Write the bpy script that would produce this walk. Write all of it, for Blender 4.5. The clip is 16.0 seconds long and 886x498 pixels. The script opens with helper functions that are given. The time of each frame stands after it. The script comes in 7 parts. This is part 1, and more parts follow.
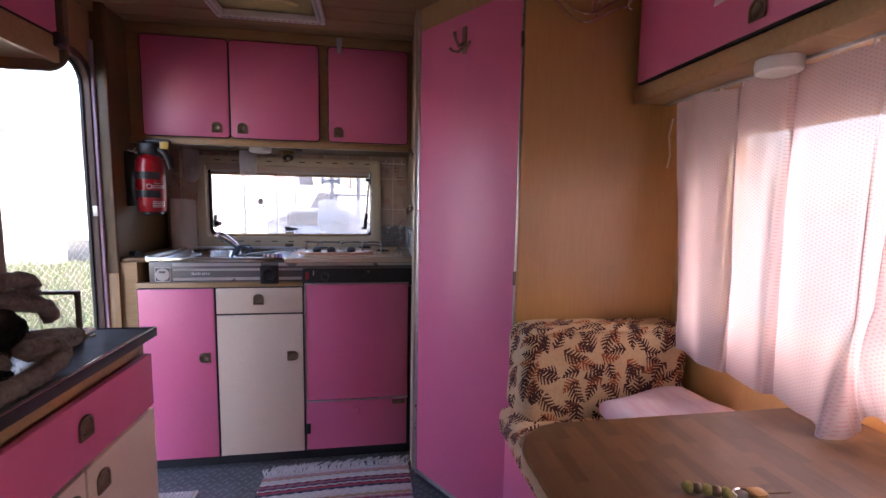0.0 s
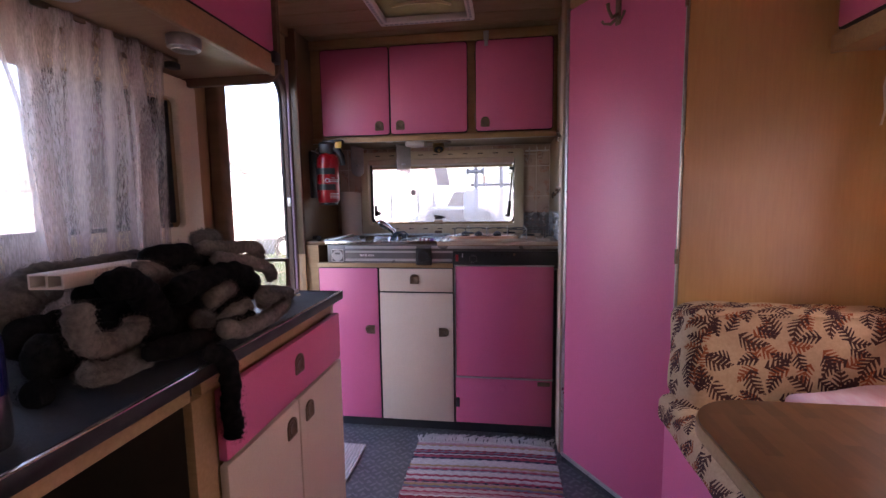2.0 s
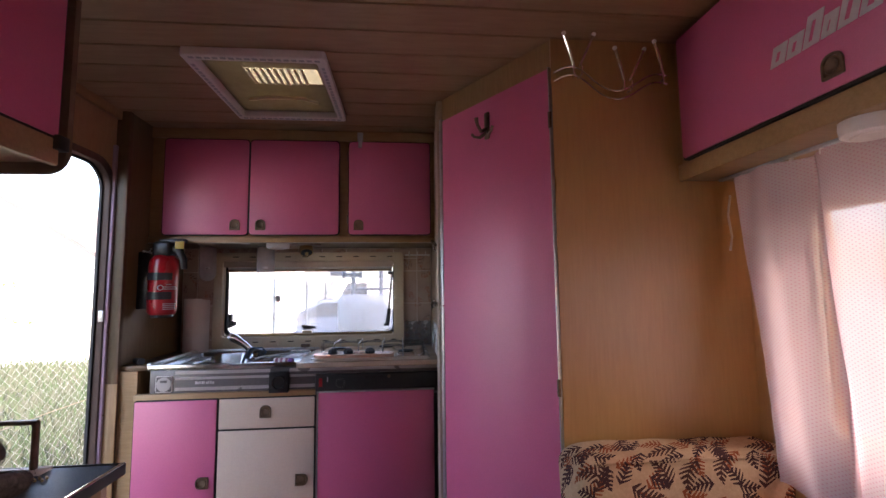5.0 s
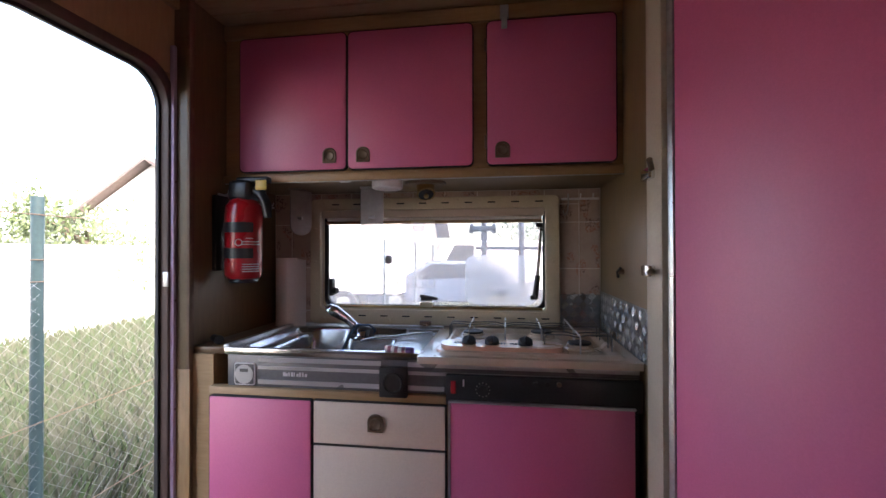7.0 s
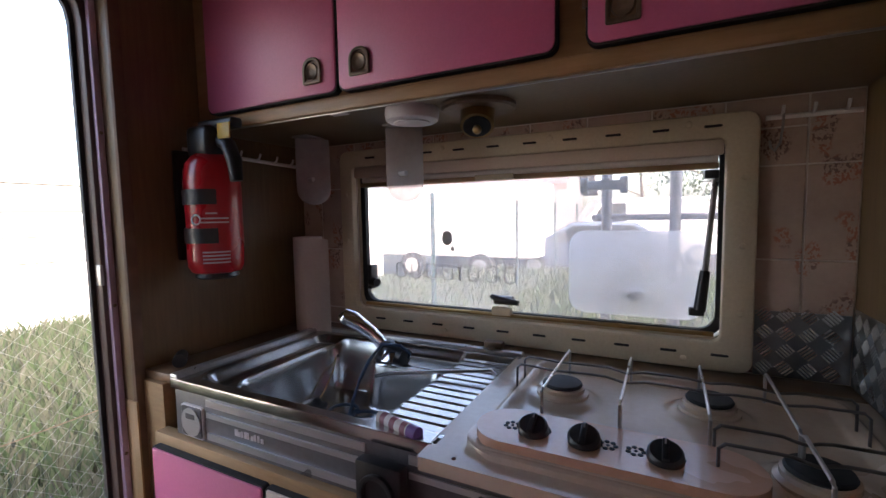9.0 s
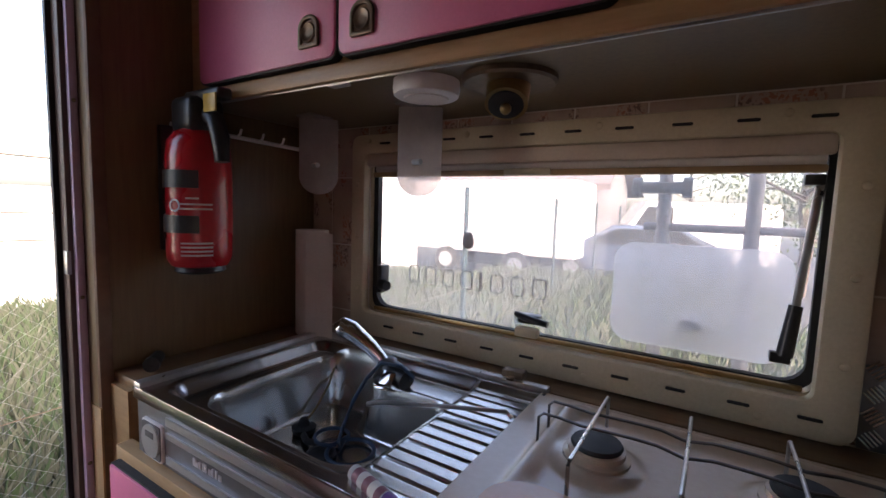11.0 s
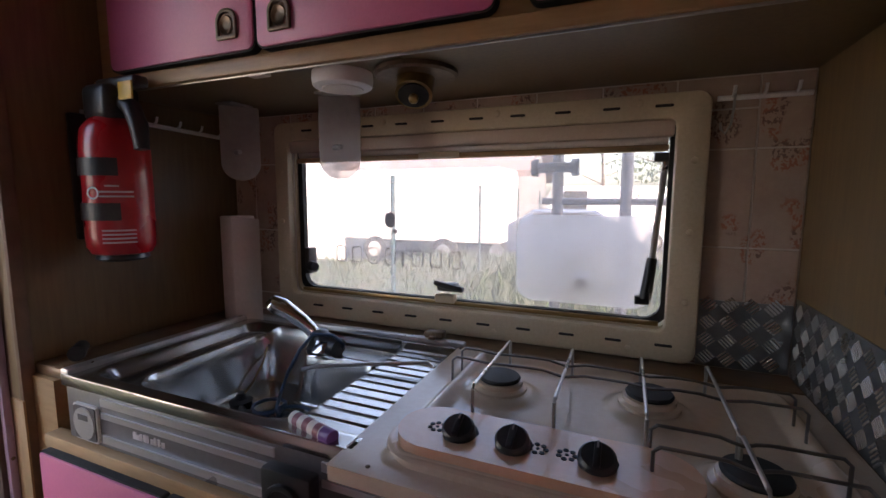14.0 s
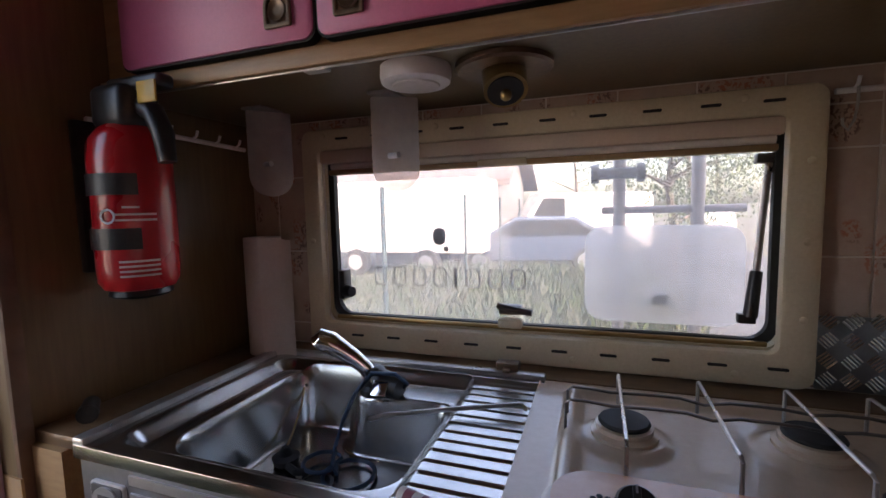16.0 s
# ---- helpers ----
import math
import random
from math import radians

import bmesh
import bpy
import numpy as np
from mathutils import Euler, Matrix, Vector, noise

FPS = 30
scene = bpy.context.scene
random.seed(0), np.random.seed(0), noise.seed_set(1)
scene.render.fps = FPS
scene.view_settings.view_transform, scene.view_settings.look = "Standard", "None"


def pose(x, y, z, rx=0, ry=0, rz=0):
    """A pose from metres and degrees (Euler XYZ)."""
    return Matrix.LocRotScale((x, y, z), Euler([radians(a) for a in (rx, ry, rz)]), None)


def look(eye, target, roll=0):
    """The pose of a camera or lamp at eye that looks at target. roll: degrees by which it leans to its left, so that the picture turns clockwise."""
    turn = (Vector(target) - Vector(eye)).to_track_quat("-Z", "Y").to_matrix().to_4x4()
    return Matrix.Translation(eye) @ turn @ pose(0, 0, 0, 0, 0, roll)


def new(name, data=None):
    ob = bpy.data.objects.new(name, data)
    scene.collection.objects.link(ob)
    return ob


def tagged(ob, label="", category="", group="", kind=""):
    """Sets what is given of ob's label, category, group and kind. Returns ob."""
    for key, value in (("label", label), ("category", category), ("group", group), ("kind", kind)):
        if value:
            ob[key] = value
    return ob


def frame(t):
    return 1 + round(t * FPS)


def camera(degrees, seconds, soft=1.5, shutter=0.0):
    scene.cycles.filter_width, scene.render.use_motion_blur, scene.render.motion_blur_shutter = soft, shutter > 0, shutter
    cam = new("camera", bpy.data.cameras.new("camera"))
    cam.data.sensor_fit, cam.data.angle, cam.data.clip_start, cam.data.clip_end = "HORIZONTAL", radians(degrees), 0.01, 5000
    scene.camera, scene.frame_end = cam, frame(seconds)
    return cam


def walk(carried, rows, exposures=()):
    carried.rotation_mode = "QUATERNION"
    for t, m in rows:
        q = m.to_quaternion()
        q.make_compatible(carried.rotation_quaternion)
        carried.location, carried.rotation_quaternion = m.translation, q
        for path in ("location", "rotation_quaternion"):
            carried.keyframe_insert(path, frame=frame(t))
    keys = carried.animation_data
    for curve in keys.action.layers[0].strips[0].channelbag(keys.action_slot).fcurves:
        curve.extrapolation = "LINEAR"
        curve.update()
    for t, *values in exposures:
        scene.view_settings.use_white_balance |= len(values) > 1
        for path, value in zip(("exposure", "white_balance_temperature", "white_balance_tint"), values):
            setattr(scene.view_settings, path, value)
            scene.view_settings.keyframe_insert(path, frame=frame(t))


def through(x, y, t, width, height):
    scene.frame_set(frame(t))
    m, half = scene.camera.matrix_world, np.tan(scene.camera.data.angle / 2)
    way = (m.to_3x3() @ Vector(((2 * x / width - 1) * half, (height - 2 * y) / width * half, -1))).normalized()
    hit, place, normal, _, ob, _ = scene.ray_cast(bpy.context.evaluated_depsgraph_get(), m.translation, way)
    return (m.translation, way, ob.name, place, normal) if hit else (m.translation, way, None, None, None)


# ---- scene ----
cam = camera(90.6, 16.0)

PATH = [
    (0, (0.121, 0.002, 1.165), (0.434, 1.966, 0.956), 1.0),
    (0.5, (0.107, -0.023, 1.127), (0.055, 1.958, 0.856), -0.1),
    (1, (0.063, -0.052, 1.113), (-0.237, 1.916, 0.913), -0.4),
    (1.5, (0.045, -0.054, 1.107), (-0.335, 1.902, 0.935), -0.8),
    (2, (0.061, -0.051, 1.102), (-0.222, 1.917, 0.887), -0.8),
    (2.5, (0.116, -0.04, 1.107), (0.121, 1.946, 0.875), -0.4),
    (3, (0.18, -0.031, 1.11), (0.632, 1.906, 0.901), -1.1),
    (3.5, (0.251, -0.028, 1.128), (0.964, 1.831, 0.946), 0.6),
    (4, (0.272, -0.003, 1.174), (1.002, 1.856, 1.279), 2.4),
    (4.5, (0.252, 0.044, 1.205), (0.768, 1.958, 1.465), 0.8),
    (5, (0.156, 0.178, 1.193), (0.337, 2.161, 1.376), -0.7),
    (5.2, (0.12, 0.247, 1.195), (0.253, 2.233, 1.387), 0.9),
    (7.3, (-0.035, 0.912, 1.181), (-0.385, 2.881, 1.158), -2.0),
    (7.5, (-0.038, 0.963, 1.21), (-0.422, 2.926, 1.168), -4.4),
    (7.8, (-0.02, 1.035, 1.22), (-0.638, 2.937, 1.167), -5.5),
    (8, (0.006, 1.104, 1.233), (-0.713, 2.971, 1.2), -3.2),
    (8.2, (0.028, 1.19, 1.23), (-0.779, 3.019, 1.182), -2.4),
    (10.3, (0.0, 1.643, 1.206), (-1.021, 3.339, 0.919), 1.7),
    (10.5, (0.012, 1.64, 1.212), (-1.05, 3.324, 1.017), 4.3),
    (11, (-0.022, 1.624, 1.224), (-1.072, 3.316, 1.036), 1.9),
    (11.5, (-0.05, 1.609, 1.231), (-0.941, 3.392, 1.066), 2.1),
    (12, (-0.057, 1.578, 1.219), (-0.865, 3.392, 0.98), -0.4),
    (12.5, (-0.026, 1.558, 1.212), (-0.678, 3.432, 0.958), -0.2),
    (13, (-0.011, 1.54, 1.208), (-0.635, 3.43, 1.011), -0.3),
    (13.5, (-0.003, 1.55, 1.206), (-0.685, 3.415, 0.968), 0.4),
    (14, (0.037, 1.551, 1.206), (-0.727, 3.385, 0.977), 0.2),
    (14.5, (0.069, 1.554, 1.202), (-0.883, 3.297, 0.97), 0.1),
    (15, (0.07, 1.55, 1.194), (-0.985, 3.23, 0.943), -0.3),
    (15.5, (-0.02, 1.567, 1.204), (-1.039, 3.27, 0.957), -0.4),
    (16, (-0.16, 1.593, 1.213), (-0.822, 3.471, 1.029), -1.4),
]
walk(cam, [(t, look(eye, target, roll)) for t, eye, target, roll in PATH], [(0.0, 3.78, 6550, 22), (1.5, 3.65, 6600, 26), (2.5, 3.78, 6550, 23), (3.5, 3.48, 6650, 20), (5.0, 3.60, 6600, 18), (7.5, 3.4, 6700, 15), (10.5, 3.03, 7100, 18), (16.0, 3.08, 7300, 19)])

# ---- world and sun ----
world = bpy.data.worlds.new("sky")
scene.world = world
world.use_nodes = True
wn = world.node_tree
sky = wn.nodes.new("ShaderNodeTexSky")
sky.sky_type = "NISHITA"
sky.sun_disc = False
sky.sun_elevation = radians(41)
sky.sun_rotation = radians(120)
sky.dust_density = 4.0
wn.nodes["Background"].inputs["Strength"].default_value = 0.15
wn.links.new(sky.outputs[0], wn.nodes["Background"].inputs["Color"])
sun = new("sun", bpy.data.lights.new("sun", "SUN"))
sun.data.energy, sun.data.angle, sun.data.color = 0.55, radians(14), (1.0, 0.96, 0.91)
sun.matrix_world = look((6.0, -3.5, 6.0), (0, 0, 0))


# ---- mesh helpers ----
ORIGIN = {}


def finish(bm, name, material, sharp=35):
    bmesh.ops.recalc_face_normals(bm, faces=bm.faces)
    lim = radians(sharp)
    for f in bm.faces:
        f.smooth = True
    for e in bm.edges:
        if len(e.link_faces) == 2 and e.calc_face_angle(0) > lim:
            e.smooth = False
    me = bpy.data.meshes.new(name)
    bm.to_mesh(me)
    bm.free()
    me.materials.append(material)
    return me


def thing(name, at, label, category, group="", kind=""):
    ob = new(name)
    ob.location = at
    ob.empty_display_size = 0.05
    ORIGIN[ob] = Vector(at)
    return tagged(ob, label, category, group, kind)


def part(name, bm, material, parent, label="", sharp=35):
    """bm is in world metres."""
    o = ORIGIN[parent]
    bmesh.ops.translate(bm, verts=bm.verts, vec=-o)
    ob = new(name, finish(bm, name, material, sharp))
    ob.parent = parent
    ORIGIN[ob] = o
    return tagged(ob, label)


def solo(name, bm, material, label, category, group="", kind="", sharp=35):
    """A thing or piece of the setting that is one mesh."""
    ob = new(name, finish(bm, name, material, sharp))
    ORIGIN[ob] = Vector((0, 0, 0))
    return tagged(ob, label, category, group, kind)


def B():
    return bmesh.new()


def box(bm, x0, x1, y0, y1, z0, z1, bev=0.0, seg=2):
    r = bmesh.ops.create_cube(bm, size=1, matrix=Matrix.LocRotScale(((x0 + x1) / 2, (y0 + y1) / 2, (z0 + z1) / 2), None, (abs(x1 - x0), abs(y1 - y0), abs(z1 - z0))))
    if bev:
        es = list({e for v in r["verts"] for e in v.link_edges})
        bmesh.ops.bevel(bm, geom=es, offset=bev, segments=seg, affect="EDGES", profile=0.5)
    return bm


def rod(bm, p, q, r, r2=None, n=16):
    p, q = Vector(p), Vector(q)
    d = q - p
    m = Matrix.Translation((p + q) / 2) @ d.to_track_quat("Z", "Y").to_matrix().to_4x4()
    bmesh.ops.create_cone(bm, cap_ends=True, segments=n, radius1=r, radius2=r if r2 is None else r2, depth=d.length, matrix=m)
    return bm


def ball(bm, c, r, n=12, scale=(1, 1, 1)):
    bmesh.ops.create_uvsphere(bm, u_segments=n, v_segments=max(6, n // 2), radius=r, matrix=Matrix.LocRotScale(c, None, scale))
    return bm


def tube(bm, pts, r, n=8, closed=False):
    pts = [Vector(p) for p in pts]
    rings, up = [], Vector((0.13, 0.27, 0.95))
    last = len(pts) - 1
    for i, p in enumerate(pts):
        a = pts[i - 1] if i else (pts[-1] if closed else p)
        b = pts[i + 1] if i < last else (pts[0] if closed else p)
        d = (b - a).normalized()
        s = d.cross(up)
        if s.length < 0.1:
            s = d.cross(Vector((1, 0, 0)))
        s.normalize()
        u = s.cross(d)
        rr = r[i] if isinstance(r, (list, tuple)) else r
        rings.append([bm.verts.new(p + (s * math.cos(k * math.tau / n) + u * math.sin(k * math.tau / n)) * rr) for k in range(n)])
    m = len(rings)
    for i in range(m if closed else m - 1):
        a, b = rings[i], rings[(i + 1) % m]
        for k in range(n):
            bm.faces.new((a[k], a[(k + 1) % n], b[(k + 1) % n], b[k]))
    if not closed:
        bm.faces.new(rings[0][::-1])
        bm.faces.new(rings[-1])
    return bm


def rounded(w0, w1, h0, h1, r, n=5):
    """Outline of a rectangle with rounded corners; r: one radius or four (from low-low, round to low-high)."""
    rs = r if isinstance(r, (list, tuple)) else (r,) * 4
    out = []
    for (cx, cy, a0), q in zip(((w0, h0, 180), (w1, h0, 270), (w1, h1, 0), (w0, h1, 90)), rs):
        sx = 1 if cx == w0 else -1
        sy = 1 if cy == h0 else -1
        for k in range(n + 1):
            a = radians(a0 + 90 * k / n)
            out.append((cx + sx * q + q * math.cos(a), cy + sy * q + q * math.sin(a)))
    return out


def at_axis(axis, u, v, w):
    return {"x": (w, u, v), "y": (u, w, v), "z": (u, v, w)}[axis]


def slab(bm, axis, outline, lo, hi, bev=0.0, seg=2):
    """A flat plate: outline in the other two axes, from lo to hi along axis."""
    a = [bm.verts.new(at_axis(axis, u, v, lo)) for u, v in outline]
    b = [bm.verts.new(at_axis(axis, u, v, hi)) for u, v in outline]
    n = len(a)
    fa, fb = bm.faces.new(a[::-1]), bm.faces.new(b)
    for k in range(n):
        bm.faces.new((a[k], a[(k + 1) % n], b[(k + 1) % n], b[k]))
    if bev:
        bmesh.ops.bevel(bm, geom=list(fa.edges) + list(fb.edges), offset=bev, segments=seg, affect="EDGES", profile=0.5)
    return bm


def ring(bm, axis, outer, inner, lo, hi, bev=0.0):
    """A plate with a hole; both outlines have as many points."""
    oa, ob_ = [[bm.verts.new(at_axis(axis, u, v, w)) for u, v in outer] for w in (lo, hi)]
    ia, ib = [[bm.verts.new(at_axis(axis, u, v, w)) for u, v in inner] for w in (lo, hi)]
    n = len(oa)
    edges = []
    for k in range(n):
        j = (k + 1) % n
        for q in ((oa[k], oa[j], ob_[j], ob_[k]), (ia[j], ia[k], ib[k], ib[j]), (oa[j], oa[k], ia[k], ia[j]), (ob_[k], ob_[j], ib[j], ib[k])):
            bm.faces.new(q)
        edges += [bm.edges.get((p[k], p[j])) for p in (oa, ob_, ia, ib)]
    if bev:
        bmesh.ops.bevel(bm, geom=[e for e in edges if e], offset=bev, segments=2, affect="EDGES", profile=0.5)
    return bm


def lathe(bm, profile, at, n=24, axis="z"):
    """profile: (radius, height) from one end to the other."""
    rings = []
    for r, h in profile:
        rings.append([bm.verts.new(Vector(at) + Vector(at_axis(axis, r * math.cos(k * math.tau / n), r * math.sin(k * math.tau / n), h))) for k in range(n)])
    for a, b in zip(rings, rings[1:]):
        for k in range(n):
            bm.faces.new((a[k], a[(k + 1) % n], b[(k + 1) % n], b[k]))
    bm.faces.new(rings[0][::-1])
    bm.faces.new(rings[-1])
    return bm


def sheet(bm, nu, nv, f):
    g = [[bm.verts.new(f(i / nu, j / nv)) for j in range(nv + 1)] for i in range(nu + 1)]
    for i in range(nu):
        for j in range(nv):
            bm.faces.new((g[i][j], g[i + 1][j], g[i + 1][j + 1], g[i][j + 1]))
    return bm


def turned(bm, m):
    bmesh.ops.transform(bm, matrix=m, verts=bm.verts)
    return bm


def arc(c, r, a0, a1, n, axis="z", h=0.0):
    return [Vector(c) + Vector(at_axis(axis, r * math.cos(radians(a0 + (a1 - a0) * k / n)), r * math.sin(radians(a0 + (a1 - a0) * k / n)), h)) for k in range(n + 1)]


# ---- materials ----
def mat(name):
    m = bpy.data.materials.new(name)
    m.use_nodes = True
    return m, m.node_tree.nodes, m.node_tree.links, m.node_tree.nodes["Principled BSDF"]


def noise_node(n, l, scale, stretch=(1, 1, 1), detail=4.0, rough=0.6, turn=(0, 0, 0)):
    co = n.new("ShaderNodeTexCoord")
    mp = n.new("ShaderNodeMapping")
    mp.inputs["Scale"].default_value = stretch
    mp.inputs["Rotation"].default_value = [radians(a) for a in turn]
    t = n.new("ShaderNodeTexNoise")
    t.inputs["Scale"].default_value, t.inputs["Detail"].default_value, t.inputs["Roughness"].default_value = scale, detail, rough
    l.new(co.outputs["Object"], mp.inputs[0])
    l.new(mp.outputs[0], t.inputs["Vector"])
    return t


def ramp(n, l, src, stops):
    r = n.new("ShaderNodeValToRGB")
    e = r.color_ramp.elements
    while len(e) < len(stops):
        e.new(0.5)
    for q, (p, c) in zip(e, stops):
        q.position, q.color = p, (*c, 1)
    l.new(src, r.inputs[0])
    return r


def mix(n, l, fac, a, b, mode="MIX"):
    x = n.new("ShaderNodeMix")
    x.data_type, x.blend_type = "RGBA", mode
    for sock, v in ((x.inputs[0], fac), (x.inputs[6], a), (x.inputs[7], b)):
        if hasattr(v, "links"):
            l.new(v, sock)
        elif isinstance(v, tuple):
            sock.default_value = (*v, 1)
        else:
            sock.default_value = v
    return x.outputs[2]


def surf(name, dark, light, rough=0.5, metal=0.0, grain=60.0, stretch=(1, 1, 1), patch=5.0, bump=0.1, wear=0.0, wear_colour=(0.2, 0.15, 0.12), spec=0.5, coat=0.0, turn=(0, 0, 0), vary=0.0, uneven=1.0):
    """A surface with grain at one scale and broad patches at another, and marks of wear."""
    m, n, l, p = mat(name)
    fine = noise_node(n, l, grain, stretch, 5.0, 0.6, turn)
    broad = noise_node(n, l, patch, (1, 1, 1), 3.0)
    c = ramp(n, l, fine.outputs[0], ((0.3, dark), (0.7, light)))
    c2 = mix(n, l, 0.35, c.outputs[0], ramp(n, l, broad.outputs[0], ((0.3, dark), (0.72, light))).outputs[0])
    if vary:
        info = n.new("ShaderNodeObjectInfo")
        rv = ramp(n, l, info.outputs["Random"], ((0.0, (1 - vary,) * 3), (1.0, (1 + vary,) * 3)))
        c2 = mix(n, l, 1.0, c2, rv.outputs[0], "MULTIPLY")
    if wear:
        w = noise_node(n, l, 23.0, (1, 1, 1), 8.0, 0.75)
        f = ramp(n, l, w.outputs[0], ((0.60, (0, 0, 0)), (0.72, (wear,) * 3)))
        c2 = mix(n, l, f.outputs[0], c2, wear_colour)
    l.new(c2, p.inputs["Base Color"])
    rr = ramp(n, l, broad.outputs[0], ((0.25, (max(rough - 0.08 * uneven, 0.02),) * 3), (0.75, (min(rough + 0.1 * uneven, 1),) * 3)))
    l.new(rr.outputs[0], p.inputs["Roughness"])
    p.inputs["Metallic"].default_value = metal
    p.inputs["Specular IOR Level"].default_value = spec
    p.inputs["Coat Weight"].default_value = coat
    if bump:
        b = n.new("ShaderNodeBump")
        b.inputs["Strength"].default_value, b.inputs["Distance"].default_value = bump, 0.002
        l.new(fine.outputs[0], b.inputs["Height"])
        l.new(b.outputs[0], p.inputs["Normal"])
    return m


PINK = surf("pink_laminate", (0.63, 0.105, 0.25), (0.69, 0.13, 0.285), 0.46, grain=240, patch=3, bump=0.05, wear=0.12, wear_colour=(0.45, 0.1, 0.22), spec=1.0, uneven=0.3)
CREAM = surf("cream_laminate", (0.66, 0.52, 0.42), (0.73, 0.59, 0.48), 0.45, grain=200, patch=4, bump=0.05, wear=0.1, wear_colour=(0.5, 0.38, 0.3))
# olive-brown veneer, darkened further so that its colour carries some shade
KSIDE = surf("shaded_veneer", (0.135, 0.083, 0.036), (0.205, 0.13, 0.058), 0.38, grain=14, stretch=(9, 9, 0.7), patch=2.2, bump=0.05, wear=0.15, wear_colour=(0.3, 0.22, 0.14))
MAPLE = surf("maple_veneer", (0.45, 0.245, 0.080), (0.53, 0.305, 0.112), 0.30, grain=14, stretch=(9, 9, 0.7), patch=2.2, bump=0.02, spec=0.95, uneven=0.15)
TRIM = surf("trim_wood", (0.33, 0.19, 0.085), (0.46, 0.29, 0.14), 0.45, grain=16, stretch=(1, 8, 8), patch=3, bump=0.08, wear=0.25)
POST = surf("post_wood", (0.30, 0.17, 0.075), (0.42, 0.26, 0.12), 0.45, grain=16, stretch=(8, 8, 0.8), patch=3, bump=0.08, wear=0.25)
SHELF = surf("shelf_veneer", (0.36, 0.22, 0.11), (0.48, 0.31, 0.16), 0.4, grain=12, stretch=(0.8, 8, 8), patch=3, bump=0.05)
LEDGE = surf("ledge_wood", (0.14, 0.075, 0.035), (0.24, 0.14, 0.07), 0.4, grain=14, stretch=(1, 6, 6), patch=5, bump=0.08, wear=0.4)
SHELL = surf("shell_board", (0.36, 0.22, 0.11), (0.46, 0.29, 0.15), 0.5, grain=20, stretch=(5, 5, 0.8), patch=2)
PLANK = surf("ceiling_plank", (0.32, 0.195, 0.100), (0.44, 0.295, 0.165), 0.5, grain=11, stretch=(0.9, 7, 7), patch=3.0, bump=0.06)
DARK = surf("dark_gap", (0.012, 0.010, 0.010), (0.03, 0.026, 0.024), 0.7, bump=0)
BLACK = surf("black_plastic", (0.012, 0.012, 0.013), (0.028, 0.027, 0.028), 0.38, grain=150, bump=0.04)
RUBBER = surf("black_rubber", (0.012, 0.012, 0.012), (0.03, 0.03, 0.03), 0.65, bump=0.05)
IVORY = surf("ivory_plastic", (0.60, 0.49, 0.33), (0.70, 0.59, 0.42), 0.42, grain=180, patch=4, bump=0.06, wear=0.22, wear_colour=(0.42, 0.31, 0.2))
JAMB = surf("cream_jamb", (0.44, 0.36, 0.27), (0.52, 0.44, 0.34), 0.45, grain=120, patch=3, bump=0.05, wear=0.2)
WHITE = surf("white_plastic", (0.74, 0.70, 0.68), (0.82, 0.79, 0.78), 0.4, grain=100, bump=0.03)
BRONZE = surf("bronze_fitting", (0.13, 0.085, 0.055), (0.23, 0.16, 0.11), 0.42, metal=0.55, grain=90, bump=0.08)
BRASS = surf("brass", (0.35, 0.22, 0.09), (0.5, 0.34, 0.15), 0.32, metal=0.9, grain=80, bump=0.05)
STEEL = surf("stainless_steel", (0.46, 0.46, 0.45), (0.56, 0.55, 0.53), 0.22, metal=1.0, grain=60, stretch=(0.5, 12, 12), patch=14, bump=0.012, uneven=0.25)
CHROME = surf("chrome", (0.7, 0.7, 0.7), (0.85, 0.85, 0.85), 0.08, metal=1.0, grain=30, bump=0.0)
# one aluminium in two tones: highlights coloured into bars, dark reflections into base
TREADLIT = surf("tread_bar_lit", (0.62, 0.62, 0.61), (0.74, 0.74, 0.73), 0.26, metal=0.95, grain=60, bump=0.05)
TREADSHADE = surf("tread_base_shaded", (0.24, 0.24, 0.24), (0.33, 0.33, 0.325), 0.32, metal=0.95, grain=50, patch=30, bump=0.2)
ALU = surf("tread_plate", (0.40, 0.40, 0.40), (0.58, 0.58, 0.57), 0.33, metal=0.9, grain=70, patch=20, bump=0.12)
WIRE = surf("steel_wire", (0.38, 0.37, 0.36), (0.6, 0.59, 0.57), 0.3, metal=0.95, grain=60, bump=0.05)
# chromed rails' dark reflections are put into this darker wire colour
RAILWIRE = surf("dark_reflection_wire", (0.12, 0.11, 0.10), (0.24, 0.22, 0.21), 0.35, metal=0.9, grain=60, bump=0.05)
ENAMEL = surf("beige_enamel", (0.57, 0.44, 0.33), (0.63, 0.50, 0.38), 0.2, grain=90, patch=7, bump=0.02, wear=0.1, coat=0.3)
PINKENAMEL = surf("rosy_enamel", (0.66, 0.38, 0.25), (0.72, 0.44, 0.30), 0.24, grain=90, patch=7, bump=0.02, coat=0.3)
STRIPE = surf("anthracite_foil", (0.10, 0.092, 0.094), (0.15, 0.14, 0.142), 0.3, grain=90, bump=0.02)
SILVER = surf("silver_strip", (0.5, 0.48, 0.48), (0.62, 0.6, 0.6), 0.3, metal=0.6, grain=60, stretch=(0.4, 6, 6), bump=0.03)
RED = surf("red_paint", (0.40, 0.008, 0.014), (0.47, 0.013, 0.02), 0.28, grain=90, bump=0.02, coat=0.3)
PAPER = surf("paper", (0.72, 0.66, 0.62), (0.8, 0.75, 0.71), 0.9, grain=140, bump=0.25)
